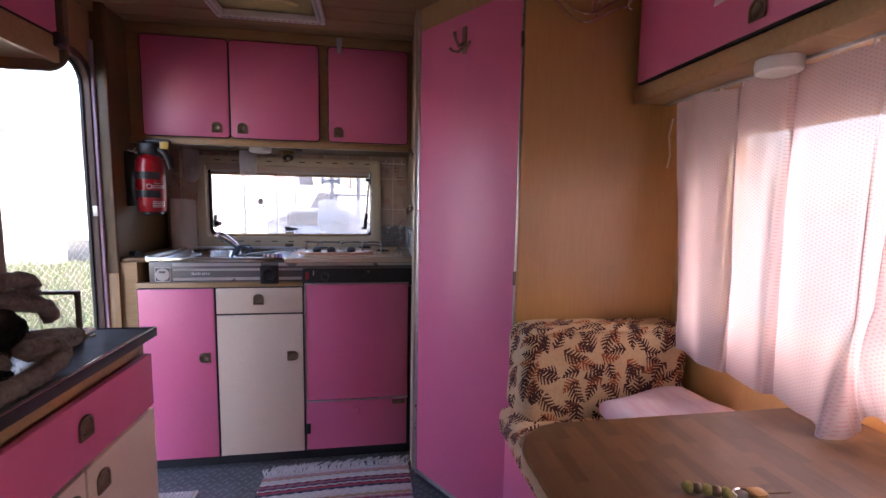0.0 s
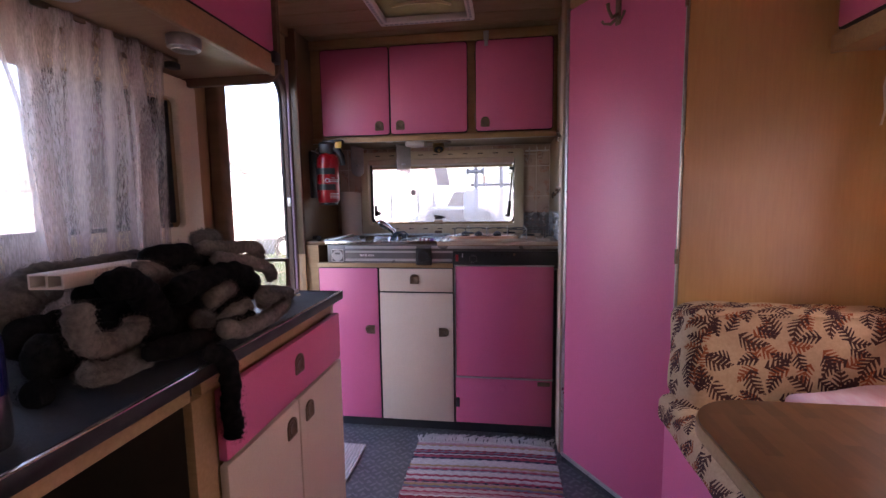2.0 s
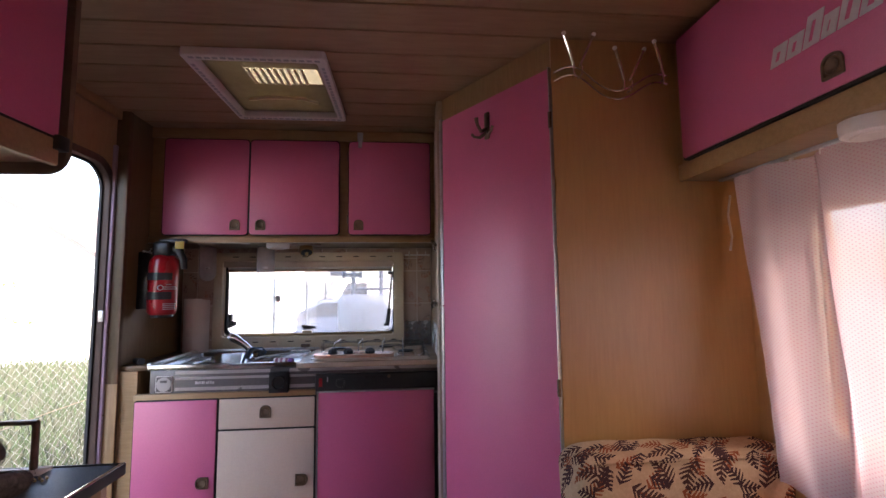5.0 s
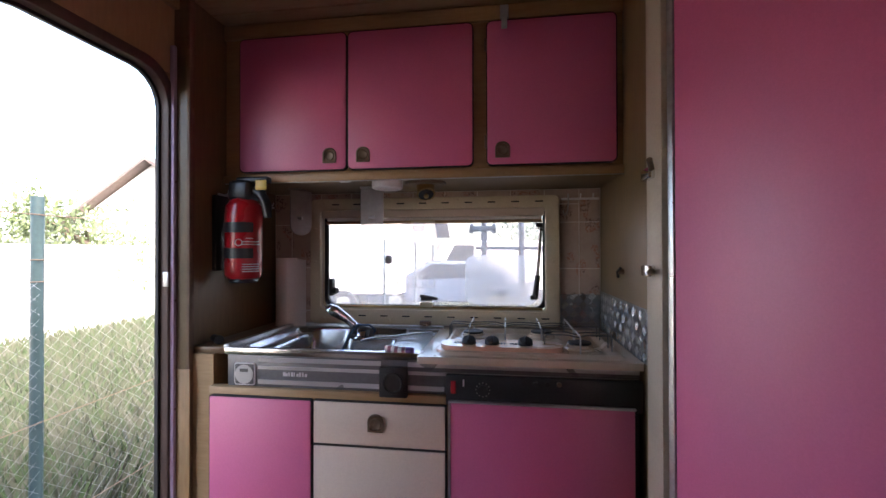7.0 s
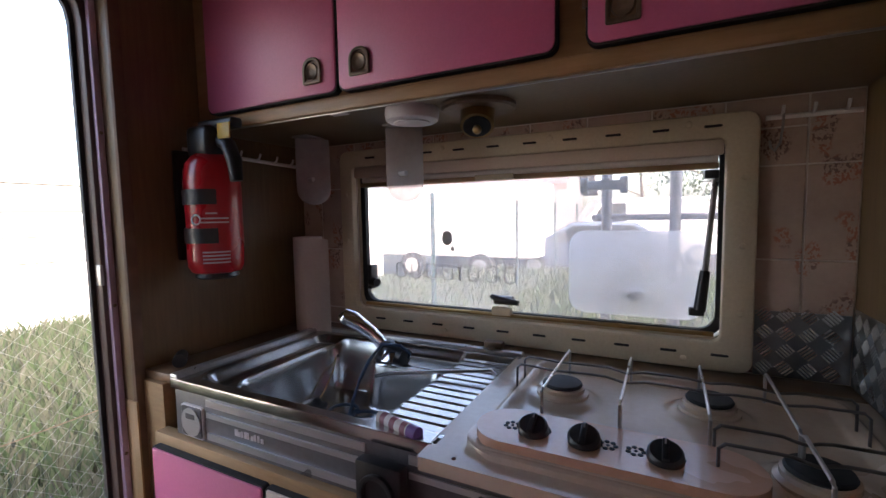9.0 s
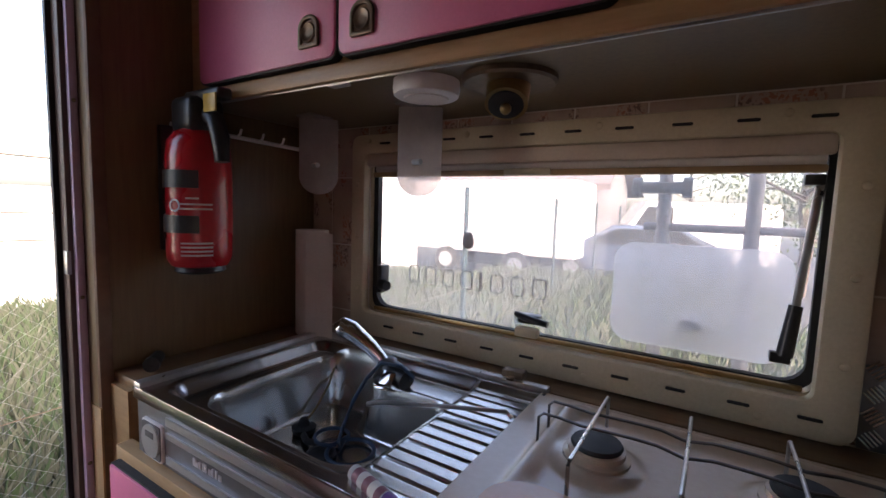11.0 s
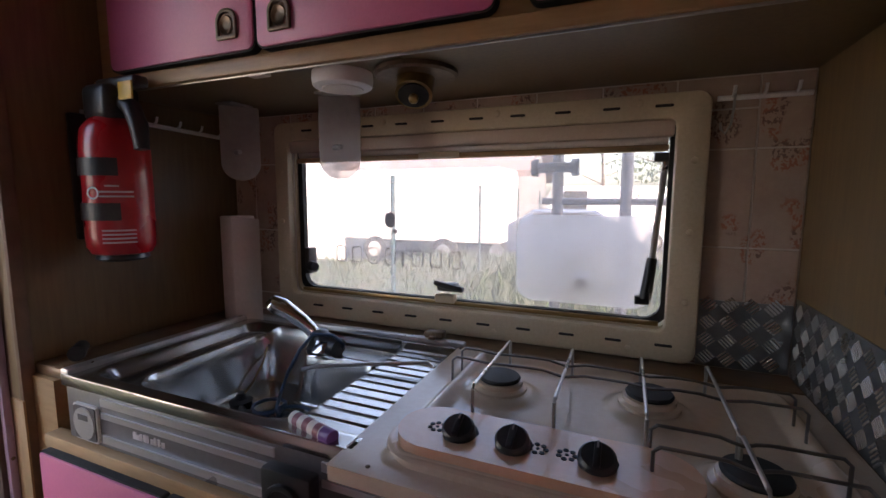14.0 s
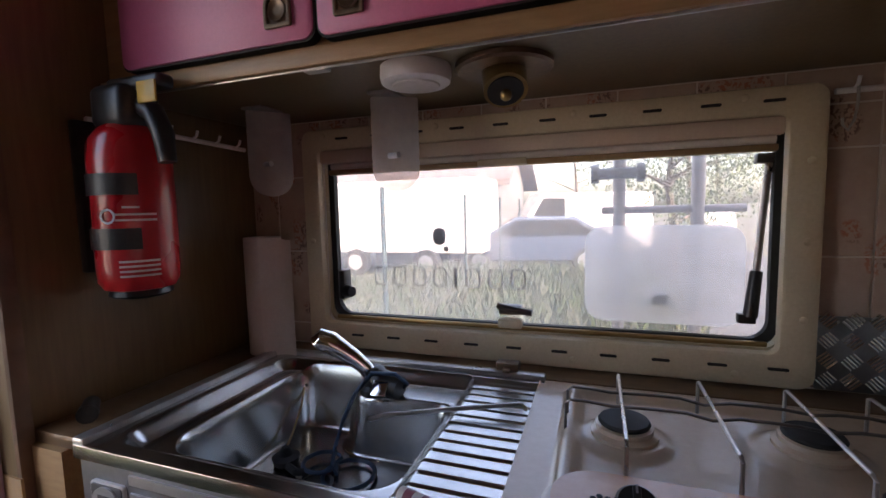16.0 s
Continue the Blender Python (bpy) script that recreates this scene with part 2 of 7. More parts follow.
VINYL = surf("dark_vinyl", (0.022, 0.024, 0.030), (0.042, 0.045, 0.053), 0.42, grain=260, patch=8, bump=0.4, spec=0.3)
LILAC = surf("lilac_profile", (0.40, 0.28, 0.38), (0.5, 0.37, 0.47), 0.4, grain=60, bump=0.05, wear=0.3)
GREENPOST = surf("green_post", (0.018, 0.040, 0.045), (0.03, 0.06, 0.065), 0.45, grain=60, bump=0.1)
GALV = surf("galvanised_wire", (0.36, 0.37, 0.39), (0.48, 0.49, 0.52), 0.5, metal=0.2, bump=0.05)
RENDERED = surf("white_render", (0.72, 0.70, 0.66), (0.82, 0.8, 0.77), 0.9, grain=8, patch=0.6, bump=0.3)
ROOFTILE = surf("roof_tile", (0.13, 0.10, 0.09), (0.2, 0.16, 0.145), 0.8, grain=6, patch=0.8, bump=0.3)
LOG = surf("log_wood", (0.12, 0.07, 0.04), (0.22, 0.13, 0.075), 0.75, grain=5, stretch=(0.4, 4, 4), bump=0.3)
BARK = surf("bark", (0.08, 0.055, 0.04), (0.15, 0.11, 0.08), 0.9, grain=18, stretch=(3, 3, 0.6), bump=0.6)
GREYWOOD = surf("weathered_wood", (0.15, 0.145, 0.14), (0.24, 0.23, 0.22), 0.8, grain=5, stretch=(0.4, 4, 4), bump=0.3)
LEAF = surf("leaf", (0.07, 0.10, 0.035), (0.12, 0.15, 0.07), 0.6, grain=3, patch=0.6, bump=0)
CARWHITE = surf("white_car_paint", (0.74, 0.74, 0.74), (0.8, 0.8, 0.8), 0.2, grain=10, bump=0, coat=0.5)
CARBLUE = surf("blue_car_paint", (0.06, 0.075, 0.11), (0.08, 0.1, 0.14), 0.2, grain=10, bump=0, coat=0.5)
GREYFUR = surf("grey_fur", (0.09, 0.077, 0.068), (0.25, 0.212, 0.19), 1.0, grain=110, patch=16, bump=1.0, spec=0.1)
BLACKFUR = surf("black_fur", (0.006, 0.006, 0.006), (0.02, 0.018, 0.018), 1.0, grain=80, patch=20, bump=1.0, spec=0.05)
FRAMEBROWN = surf("frame_brown", (0.075, 0.042, 0.032), (0.12, 0.07, 0.052), 0.5, grain=30, stretch=(3, 3, 0.6), bump=0.1, wear=0.2)
# board colour darkened to stand in for shade inside the niche
NICHESHADE = surf("shaded_niche_board", (0.03, 0.019, 0.013), (0.05, 0.033, 0.022), 0.6, grain=20, bump=0.1)
DOORPANEL = surf("door_panel", (0.12, 0.075, 0.055), (0.18, 0.12, 0.09), 0.5, grain=30, bump=0.05)
YELLOW = surf("yellow_sticker", (0.62, 0.40, 0.05), (0.7, 0.47, 0.08), 0.4, bump=0)
BLUECORD = surf("blue_cord", (0.012, 0.04, 0.085), (0.02, 0.06, 0.12), 0.5, bump=0.1)
GREYMARK = surf("grey_decal", (0.26, 0.24, 0.23), (0.32, 0.30, 0.29), 0.6, bump=0)
WHITEMARK = surf("white_decal", (0.6, 0.55, 0.57), (0.7, 0.66, 0.68), 0.5, bump=0)


def glass(name, tint=(1, 1, 1), gloss=0.06, rough=0.0, milk=0.0):
    """Thin clear sheet: lets light straight through, with a weak mirror on top; milk: share that scatters."""
    m, n, l, p = mat(name)
    n.remove(p)
    tr, gl, mx = n.new("ShaderNodeBsdfTransparent"), n.new("ShaderNodeBsdfGlossy"), n.new("ShaderNodeMixShader")
    tr.inputs[0].default_value = (*tint, 1)
    gl.inputs["Roughness"].default_value = rough
    fr = n.new("ShaderNodeFresnel")
    fr.inputs[0].default_value = 1.3 + gloss * 2
    l.new(fr.outputs[0], mx.inputs[0])
    l.new(tr.outputs[0], mx.inputs[1])
    l.new(gl.outputs[0], mx.inputs[2])
    out = mx.outputs[0]
    if milk:
        tl, df, m2, m3 = n.new("ShaderNodeBsdfTranslucent"), n.new("ShaderNodeBsdfDiffuse"), n.new("ShaderNodeMixShader"), n.new("ShaderNodeMixShader")
        for q in (tl, df):
            q.inputs[0].default_value = (0.85 * tint[0], 0.85 * tint[1], 0.85 * tint[2], 1)
        m2.inputs[0].default_value = 0.4
        l.new(tl.outputs[0], m2.inputs[1])
        l.new(df.outputs[0], m2.inputs[2])
        sp = noise_node(n, l, 14.0, (1, 1, 1), 5.0, 0.7)
        f = ramp(n, l, sp.outputs[0], ((0.2, (milk * 0.75,) * 3), (0.8, (min(milk * 1.25, 1),) * 3)))
        l.new(f.outputs[0], m3.inputs[0])
        l.new(out, m3.inputs[1])
        l.new(m2.outputs[0], m3.inputs[2])
        out = m3.outputs[0]
    l.new(out, n["Material Output"].inputs[0])
    return m


PANE = glass("acrylic_pane", (0.97, 0.96, 0.97), 0.05, 0.0, 0.10)
# more milk than the side panes, imitating glare that veils the rear view
GLAREPANE = glass("glare_veil_pane", (0.97, 0.96, 0.97), 0.05, 0.0, 0.17)
CLEAR = glass("clear_pane", (0.96, 0.97, 0.97), 0.08)
MILK = glass("milky_acrylic", (0.96, 0.95, 0.95), 0.05, 0.1, 0.5)
HOLDER = glass("clouded_plastic", (0.98, 0.94, 0.93), 0.05, 0.2, 0.38)
HATCH = glass("yellowed_acrylic", (0.52, 0.47, 0.36), 0.05, 0.1, 0.9)


def cloth(name, tint, through, hole_scale=0.0, sheer=0.0, weave=900.0):
    """Thin fabric: part scattered back, part let through; hole_scale: dots of open mesh a metre; sheer: share seen straight through."""
    m, n, l, p = mat(name)
    n.remove(p)
    df, tl, a, tr, b = n.new("ShaderNodeBsdfDiffuse"), n.new("ShaderNodeBsdfTranslucent"), n.new("ShaderNodeMixShader"), n.new("ShaderNodeBsdfTransparent"), n.new("ShaderNodeMixShader")
    broad = noise_node(n, l, 7.0, (1, 1, 0.4), 3.0)
    c = ramp(n, l, broad.outputs[0], ((0.3, tuple(0.9 * v for v in tint)), (0.7, tint)))
    l.new(c.outputs[0], df.inputs[0])
    l.new(c.outputs[0], tl.inputs[0])
    a.inputs[0].default_value = through
    l.new(df.outputs[0], a.inputs[1])
    l.new(tl.outputs[0], a.inputs[2])
    bp = n.new("ShaderNodeBump")
    bp.inputs["Strength"].default_value, bp.inputs["Distance"].default_value = 0.3, 0.001
    wv = noise_node(n, l, weave, (1, 1, 1), 1.0)
    l.new(wv.outputs[0], bp.inputs["Height"])
    l.new(bp.outputs[0], df.inputs["Normal"])
    fac = None
    if hole_scale:
        vo = n.new("ShaderNodeTexVoronoi")
        co, mp = n.new("ShaderNodeTexCoord"), n.new("ShaderNodeMapping")
        mp.inputs["Scale"].default_value = (0.0, 0.85, 1.35)
        mp.inputs["Rotation"].default_value = (radians(45), 0, 0)
        l.new(co.outputs["Object"], mp.inputs[0])
        l.new(mp.outputs[0], vo.inputs["Vector"])
        vo.inputs["Scale"].default_value, vo.inputs["Randomness"].default_value = hole_scale, 0.04
        fac = ramp(n, l, vo.outputs["Distance"], ((0.17, (sheer * 0.35,) * 3), (0.27, (sheer,) * 3))).outputs[0]
        spots = ramp(n, l, vo.outputs["Distance"], ((0.17, (0.86, 0.66, 0.68)), (0.27, (1, 1, 1)))).outputs[0]
        c3 = mix(n, l, 1.0, c.outputs[0], spots, "MULTIPLY")
        l.new(c3, df.inputs[0])
        l.new(c3, tl.inputs[0])
    else:
        f2 = noise_node(n, l, 420.0, (1, 1, 0.15), 2.0)
        fine = ramp(n, l, f2.outputs[0], ((0.35, (max(sheer - 0.12, 0),) * 3), (0.65, (min(sheer + 0.12, 1),) * 3))).outputs[0]
        # gathered pleats let less through
        f3 = noise_node(n, l, 26.0, (0.2, 1, 0.03), 1.5, 0.5)
        fac = mix(n, l, 1.0, fine, ramp(n, l, f3.outputs[0], ((0.36, (0.45,) * 3), (0.60, (1.2,) * 3))).outputs[0], "MULTIPLY")
    l.new(fac, b.inputs[0])
    l.new(a.outputs[0], b.inputs[1])
    l.new(tr.outputs[0], b.inputs[2])
    l.new(b.outputs[0], n["Material Output"].inputs[0])
    return m


PINKVOILE = cloth("pink_mesh_curtain", (0.73, 0.585, 0.605), 0.11, 125.0, 0.12)
SHEER = cloth("white_sheer", (0.80, 0.69, 0.65), 0.6, 0.0, 0.60)


def floral():
    """Tan cloth printed with dark brown and rust fern sprigs."""
    m, n, l, p = mat("floral_cloth")

    def calc(op, a, b=None, c=None):
        q = n.new("ShaderNodeMath")
        q.operation = op
        for k, v in enumerate((a, b, c)):
            if v is None:
                continue
            if hasattr(v, "links"):
                l.new(v, q.inputs[k])
            else:
                q.inputs[k].default_value = v
        return q.outputs[0]

    co = n.new("ShaderNodeTexCoord")
    xyz = n.new("ShaderNodeSeparateXYZ")
    l.new(co.outputs["Object"], xyz.inputs[0])
    u = calc("SUBTRACT", xyz.outputs[0], calc("MULTIPLY", xyz.outputs[1], 0.8))
    v = calc("ADD", xyz.outputs[2], calc("MULTIPLY", xyz.outputs[1], 0.8))
    flat = n.new("ShaderNodeCombineXYZ")
    l.new(u, flat.inputs[0])
    l.new(v, flat.inputs[1])

    def sprigs(scale, length, width, ribs, shift):
        """Fern leaves, one a cell, each turned its own way."""
        mv = n.new("ShaderNodeVectorMath")
        mv.operation = "ADD"
        mv.inputs[1].default_value = (shift, shift * 1.7, 0)
        l.new(flat.outputs[0], mv.inputs[0])
        vo = n.new("ShaderNodeTexVoronoi")
        vo.voronoi_dimensions = "2D"
        vo.inputs["Scale"].default_value, vo.inputs["Randomness"].default_value = scale, 0.85
        l.new(mv.outputs[0], vo.inputs["Vector"])
        df = n.new("ShaderNodeVectorMath")
        df.operation = "SUBTRACT"
        l.new(mv.outputs[0], df.inputs[0])
        l.new(vo.outputs["Position"], df.inputs[1])
        col = n.new("ShaderNodeSeparateColor")
        l.new(vo.outputs["Color"], col.inputs[0])
        rt = n.new("ShaderNodeVectorRotate")
        rt.rotation_type = "Z_AXIS"
        l.new(df.outputs[0], rt.inputs["Vector"])
        l.new(calc("MULTIPLY", col.outputs[0], 6.283), rt.inputs["Angle"])
        s = n.new("ShaderNodeSeparateXYZ")
        l.new(rt.outputs[0], s.inputs[0])
        bend = calc("MULTIPLY", calc("MULTIPLY", s.outputs[1], s.outputs[1]), 9.0)
        a = calc("ABSOLUTE", calc("ADD", s.outputs[0], bend))
        w = calc("ADD", s.outputs[1], length * 0.5)
        along_ = calc("DIVIDE", w, length)
        inside = calc("MULTIPLY", calc("GREATER_THAN", along_, 0.0), calc("LESS_THAN", along_, 1.0))
        taper = calc("MULTIPLY", calc("SINE", calc("MULTIPLY", calc("POWER", calc("MAXIMUM", along_, 0.0), 0.7), 3.1)), width)
        duty = calc("SUBTRACT", 0.74, calc("MULTIPLY", calc("DIVIDE", a, width), 0.42))
        leaf = calc("LESS_THAN", calc("FRACT", calc("MULTIPLY", calc("SUBTRACT", w, calc("MULTIPLY", a, 0.8)), ribs)), duty)
        body = calc("MULTIPLY", calc("LESS_THAN", a, taper), leaf)
        stem = calc("LESS_THAN", a, 0.0016)
        return calc("MULTIPLY", inside, calc("MAXIMUM", body, stem))

    base = noise_node(n, l, 120.0, (1, 1, 1), 3.0)
    c = ramp(n, l, base.outputs[0], ((0.3, (0.50, 0.335, 0.205)), (0.7, (0.60, 0.42, 0.27)))).outputs[0]
    blush = noise_node(n, l, 11.0, (1, 1, 1), 2.0)
    c = mix(n, l, ramp(n, l, blush.outputs[0], ((0.52, (0, 0, 0)), (0.68, (0.35,) * 3))).outputs[0], c, (0.42, 0.22, 0.12))
    c = mix(n, l, sprigs(13.5, 0.062, 0.021, 90.0, 3.3), c, (0.30, 0.085, 0.035))
    c = mix(n, l, sprigs(12.0, 0.080, 0.024, 82.0, 0.0), c, (0.085, 0.035, 0.03))
    c = mix(n, l, sprigs(14.0, 0.056, 0.019, 90.0, 7.9), c, (0.065, 0.028, 0.03))
    l.new(c, p.inputs["Base Color"])
    p.inputs["Roughness"].default_value = 0.9
    p.inputs["Specular IOR Level"].default_value = 0.15
    b = n.new("ShaderNodeBump")
    b.inputs["Strength"].default_value, b.inputs["Distance"].default_value = 0.35, 0.002
    l.new(base.outputs[0], b.inputs["Height"])
    l.new(b.outputs[0], p.inputs["Normal"])
    return m


FLORAL = floral()


def table_wood():
    """Brown laminate printed with short block staves."""
    m, n, l, p = mat("block_laminate")
    co = n.new("ShaderNodeTexCoord")
    br = n.new("ShaderNodeTexBrick")
    br.inputs["Scale"].default_value = 1.0
    br.inputs["Brick Width"].default_value, br.inputs["Row Height"].default_value, br.inputs["Mortar Size"].default_value = 0.085, 0.026, 0.0
    br.inputs["Color1"].default_value, br.inputs["Color2"].default_value = (0.075, 0.032, 0.013, 1), (0.17, 0.08, 0.036, 1)
    mp = n.new("ShaderNodeMapping")
    mp.inputs["Rotation"].default_value = (0, 0, radians(90))
    l.new(co.outputs["Object"], mp.inputs[0])
    l.new(mp.outputs[0], br.inputs["Vector"])
    g = noise_node(n, l, 22.0, (7, 1, 1), 5.0)
    c = mix(n, l, 0.30, br.outputs[0], ramp(n, l, g.outputs[0], ((0.3, (0.06, 0.026, 0.011)), (0.7, (0.16, 0.078, 0.035)))).outputs[0])
    l.new(c, p.inputs["Base Color"])
    w = noise_node(n, l, 6.0, (1, 1, 1), 5.0)
    l.new(ramp(n, l, w.outputs[0], ((0.3, (0.28,) * 3), (0.7, (0.42,) * 3))).outputs[0], p.inputs["Roughness"])
    p.inputs["Specular IOR Level"].default_value = 0.8
    return m


TABLEWOOD = table_wood()


def checker_floor():
    """Grey vinyl embossed like tread plate, with rows of short bars at right angles."""
    m, n, l, p = mat("tread_vinyl")
    co = n.new("ShaderNodeTexCoord")
    heights = []
    for turn, shift in ((45, 0.0), (-45, 0.5)):
        mp = n.new("ShaderNodeMapping")
        mp.inputs["Rotation"].default_value = (0, 0, radians(turn))
        mp.inputs["Location"].default_value = (shift, shift, 0)
        l.new(co.outputs["Object"], mp.inputs[0])
        br = n.new("ShaderNodeTexBrick")
        br.inputs["Scale"].default_value = 1.0
        br.inputs["Brick Width"].default_value, br.inputs["Row Height"].default_value = 0.052, 0.026
        br.inputs["Mortar Size"].default_value, br.inputs["Mortar Smooth"].default_value = 0.0095, 0.2
        br.inputs["Color1"].default_value = br.inputs["Color2"].default_value = (1, 1, 1, 1)
        br.inputs["Mortar"].default_value = (0, 0, 0, 1)
        br.offset = 0.5
        l.new(mp.outputs[0], br.inputs["Vector"])
        heights.append(br.outputs[0])
    ck = n.new("ShaderNodeTexChecker")
    ck.inputs["Scale"].default_value = 1 / 0.037
    mp = n.new("ShaderNodeMapping")
    l.new(co.outputs["Object"], mp.inputs[0])
    l.new(mp.outputs[0], ck.inputs["Vector"])
    ck.inputs["Color1"].default_value, ck.inputs["Color2"].default_value = (1, 1, 1, 1), (0, 0, 0, 1)
    h = mix(n, l, ck.outputs[0], heights[0], heights[1])
    dirt = noise_node(n, l, 9.0, (1, 1, 1), 6.0)
    c = ramp(n, l, dirt.outputs[0], ((0.3, (0.075, 0.075, 0.082)), (0.7, (0.12, 0.12, 0.13))))
    l.new(mix(n, l, mix(n, l, 1.0, h, (0.35, 0.35, 0.35), "MULTIPLY"), c.outputs[0], (0.3, 0.3, 0.31)), p.inputs["Base Color"])
    p.inputs["Roughness"].default_value = 0.42
    b = n.new("ShaderNodeBump")
    b.inputs["Strength"].default_value, b.inputs["Distance"].default_value = 0.7, 0.002
    l.new(h, b.inputs["Height"])
    l.new(b.outputs[0], p.inputs["Normal"])
    return m


TREADVINYL = checker_floor()


def island_colours(name, stops, rough=0.9):
    """Colour by island, in hard steps, with thread grain."""
    m, n, l, p = mat(name)
    g = n.new("ShaderNodeNewGeometry")
    r = ramp(n, l, g.outputs["Random Per Island"], stops)
    r.color_ramp.interpolation = "CONSTANT"
    t = noise_node(n, l, 160.0, (0.4, 1, 1), 3.0)
    c = mix(n, l, 0.5, r.outputs[0], mix(n, l, 1.0, r.outputs[0], ramp(n, l, t.outputs[0], ((0.3, (0.45,) * 3), (0.7, (1.25,) * 3))).outputs[0], "MULTIPLY"))
    l.new(c, p.inputs["Base Color"])
    p.inputs["Roughness"].default_value = rough
    return m


RAG = island_colours("rag_weave", ((0.0, (0.66, 0.61, 0.60)), (0.26, (0.42, 0.07, 0.12)), (0.34, (0.55, 0.30, 0.32)), (0.44, (0.05, 0.05, 0.09)), (0.53, (0.62, 0.46, 0.44)), (0.62, (0.20, 0.2, 0.26)), (0.70, (0.30, 0.03, 0.05)), (0.76, (0.45, 0.30, 0.16)), (0.81, (0.7, 0.66, 0.64))))
FRINGE = surf("white_fringe", (0.6, 0.56, 0.54), (0.72, 0.68, 0.66), 0.95, bump=0.3)


def wall_tiles():
    """Rosy pressed wall tile with orange and brown sprigs on some tiles."""
    m, n, l, p = mat("rosy_tile")
    info = n.new("ShaderNodeObjectInfo")
    mar = noise_node(n, l, 16.0, (1, 1, 1), 6.0, 0.7)
    c = ramp(n, l, mar.outputs[0], ((0.3, (0.44, 0.31, 0.24)), (0.7, (0.56, 0.42, 0.34))))
    blot = noise_node(n, l, 26.0, (1, 1, 0.6), 0.0)
    sp = noise_node(n, l, 150.0, (1, 1, 0.8), 1.5, 0.8)
    zone = mix(n, l, 1.0, ramp(n, l, blot.outputs[0], ((0.58, (0, 0, 0)), (0.64, (0.75, 0.75, 0.75)))).outputs[0], ramp(n, l, sp.outputs[0], ((0.50, (0, 0, 0)), (0.54, (1, 1, 1)))).outputs[0], "MULTIPLY")
    hue = noise_node(n, l, 30.0, (1, 1, 1), 0.0)
    tint = ramp(n, l, hue.outputs[0], ((0.45, (0.42, 0.12, 0.05)), (0.55, (0.14, 0.06, 0.05))))
    l.new(mix(n, l, zone, c.outputs[0], tint.outputs[0]), p.inputs["Base Color"])
    p.inputs["Roughness"].default_value = 0.35
    return m


TILE = wall_tiles()
GROUT = surf("tile_joint", (0.7, 0.62, 0.56), (0.78, 0.71, 0.65), 0.7, bump=0.1)


def ground_mat():
    m, n, l, p = mat("dry_ground")
    a = noise_node(n, l, 1.3, (1, 1, 1), 8.0, 0.7)
    b = noise_node(n, l, 22.0, (1, 1, 1), 4.0)
    c = ramp(n, l, a.outputs[0], ((0.3, (0.085, 0.082, 0.062)), (0.5, (0.105, 0.10, 0.08)), (0.7, (0.072, 0.082, 0.05))))
    l.new(mix(n, l, 0.4, c.outputs[0], ramp(n, l, b.outputs[0], ((0.3, (0.06, 0.055, 0.04)), (0.7, (0.15, 0.14, 0.11)))).outputs[0]), p.inputs["Base Color"])
    p.inputs["Roughness"].default_value = 1.0
    bp = n.new("ShaderNodeBump")
    bp.inputs["Strength"].default_value, bp.inputs["Distance"].default_value = 0.8, 0.03
    l.new(b.outputs[0], bp.inputs["Height"])
    l.new(bp.outputs[0], p.inputs["Normal"])
    return m


GROUND = ground_mat()
BLADE = island_colours("grass_blades", ((0.0, (0.080, 0.086, 0.056)), (0.30, (0.095, 0.100, 0.070)), (0.52, (0.048, 0.080, 0.030)), (0.75, (0.062, 0.088, 0.042)), (0.93, (0.12, 0.12, 0.098))))


# ---- the caravan's shell ----
XL, XR, YF, YB, ZC = -0.95, 1.13, -1.5, 2.41, 1.90
SKIN = 0.035

solo("floor", box(B(), XL - SKIN, XR + SKIN, YF - SKIN, YB + SKIN, -0.05, 0.0), TREADVINYL, "grey tread-patterned vinyl caravan floor", "floor", kind="structure")

HX0, HX1, HY0, HY1 = -0.475, -0.105, 1.49, 1.90
bm = B()
for x0, x1, y0, y1 in ((XL - SKIN, XR + SKIN, YF - SKIN, HY0), (XL - SKIN, XR + SKIN, HY1, YB + SKIN), (XL - SKIN, HX0, HY0, HY1), (HX1, XR + SKIN, HY0, HY1)):
    box(bm, x0, x1, y0, y1, ZC + 0.0095, ZC + 0.05)
solo("ceiling_backing", bm, DARK, "dark backing behind the ceiling planks", "ceiling", kind="structure")
bm = B()
pitch = 0.118
y = YB - 0.02
while y > YF:
    a, b = max(y - pitch + 0.006, YF), y
    spans = [(XL, XR)]
    if a < HY1 and b > HY0:
        spans = [(XL, HX0), (HX1, XR)]
    for x0, x1 in spans:
        box(bm, x0, x1, a, b, ZC, ZC + 0.009, 0.0015, 1)
    y -= pitch
solo("ceiling", bm, PLANK, "brown wood-grain plank ceiling with dark joints", "ceiling", kind="structure")

# rear wall with the kitchen window
WX0, WX1, WZ0, WZ1 = -0.715, 0.118, 0.972, 1.352
bm = ring(B(), "y", [(XL - SKIN, -0.05), (XR + SKIN, -0.05), (XR + SKIN, ZC), (XL - SKIN, ZC)], [(WX0, WZ0), (WX1, WZ0), (WX1, WZ1), (WX0, WZ1)], YB, YB + SKIN)
wall_rear = solo("wall_rear", bm, GROUT, "rosy tiled rear wall behind the sink", "wall", kind="structure")

# left wall with the entrance and a window
DY0, DY1, DZ1 = 1.465, 1.920, 1.68
LY0, LY1, LZ0, LZ1 = -0.95, 1.19, 1.035, 1.42
bm = B()
for y0, y1, z0, z1 in ((YF, LY0, 0, ZC), (LY0, LY1, 0, LZ0), (LY0, LY1, LZ1, ZC), (LY1, DY0, 0, ZC), (DY0, DY1, DZ1, ZC), (DY1, YB, 0, ZC)):
    box(bm, XL - SKIN, XL, y0, y1, z0, z1)
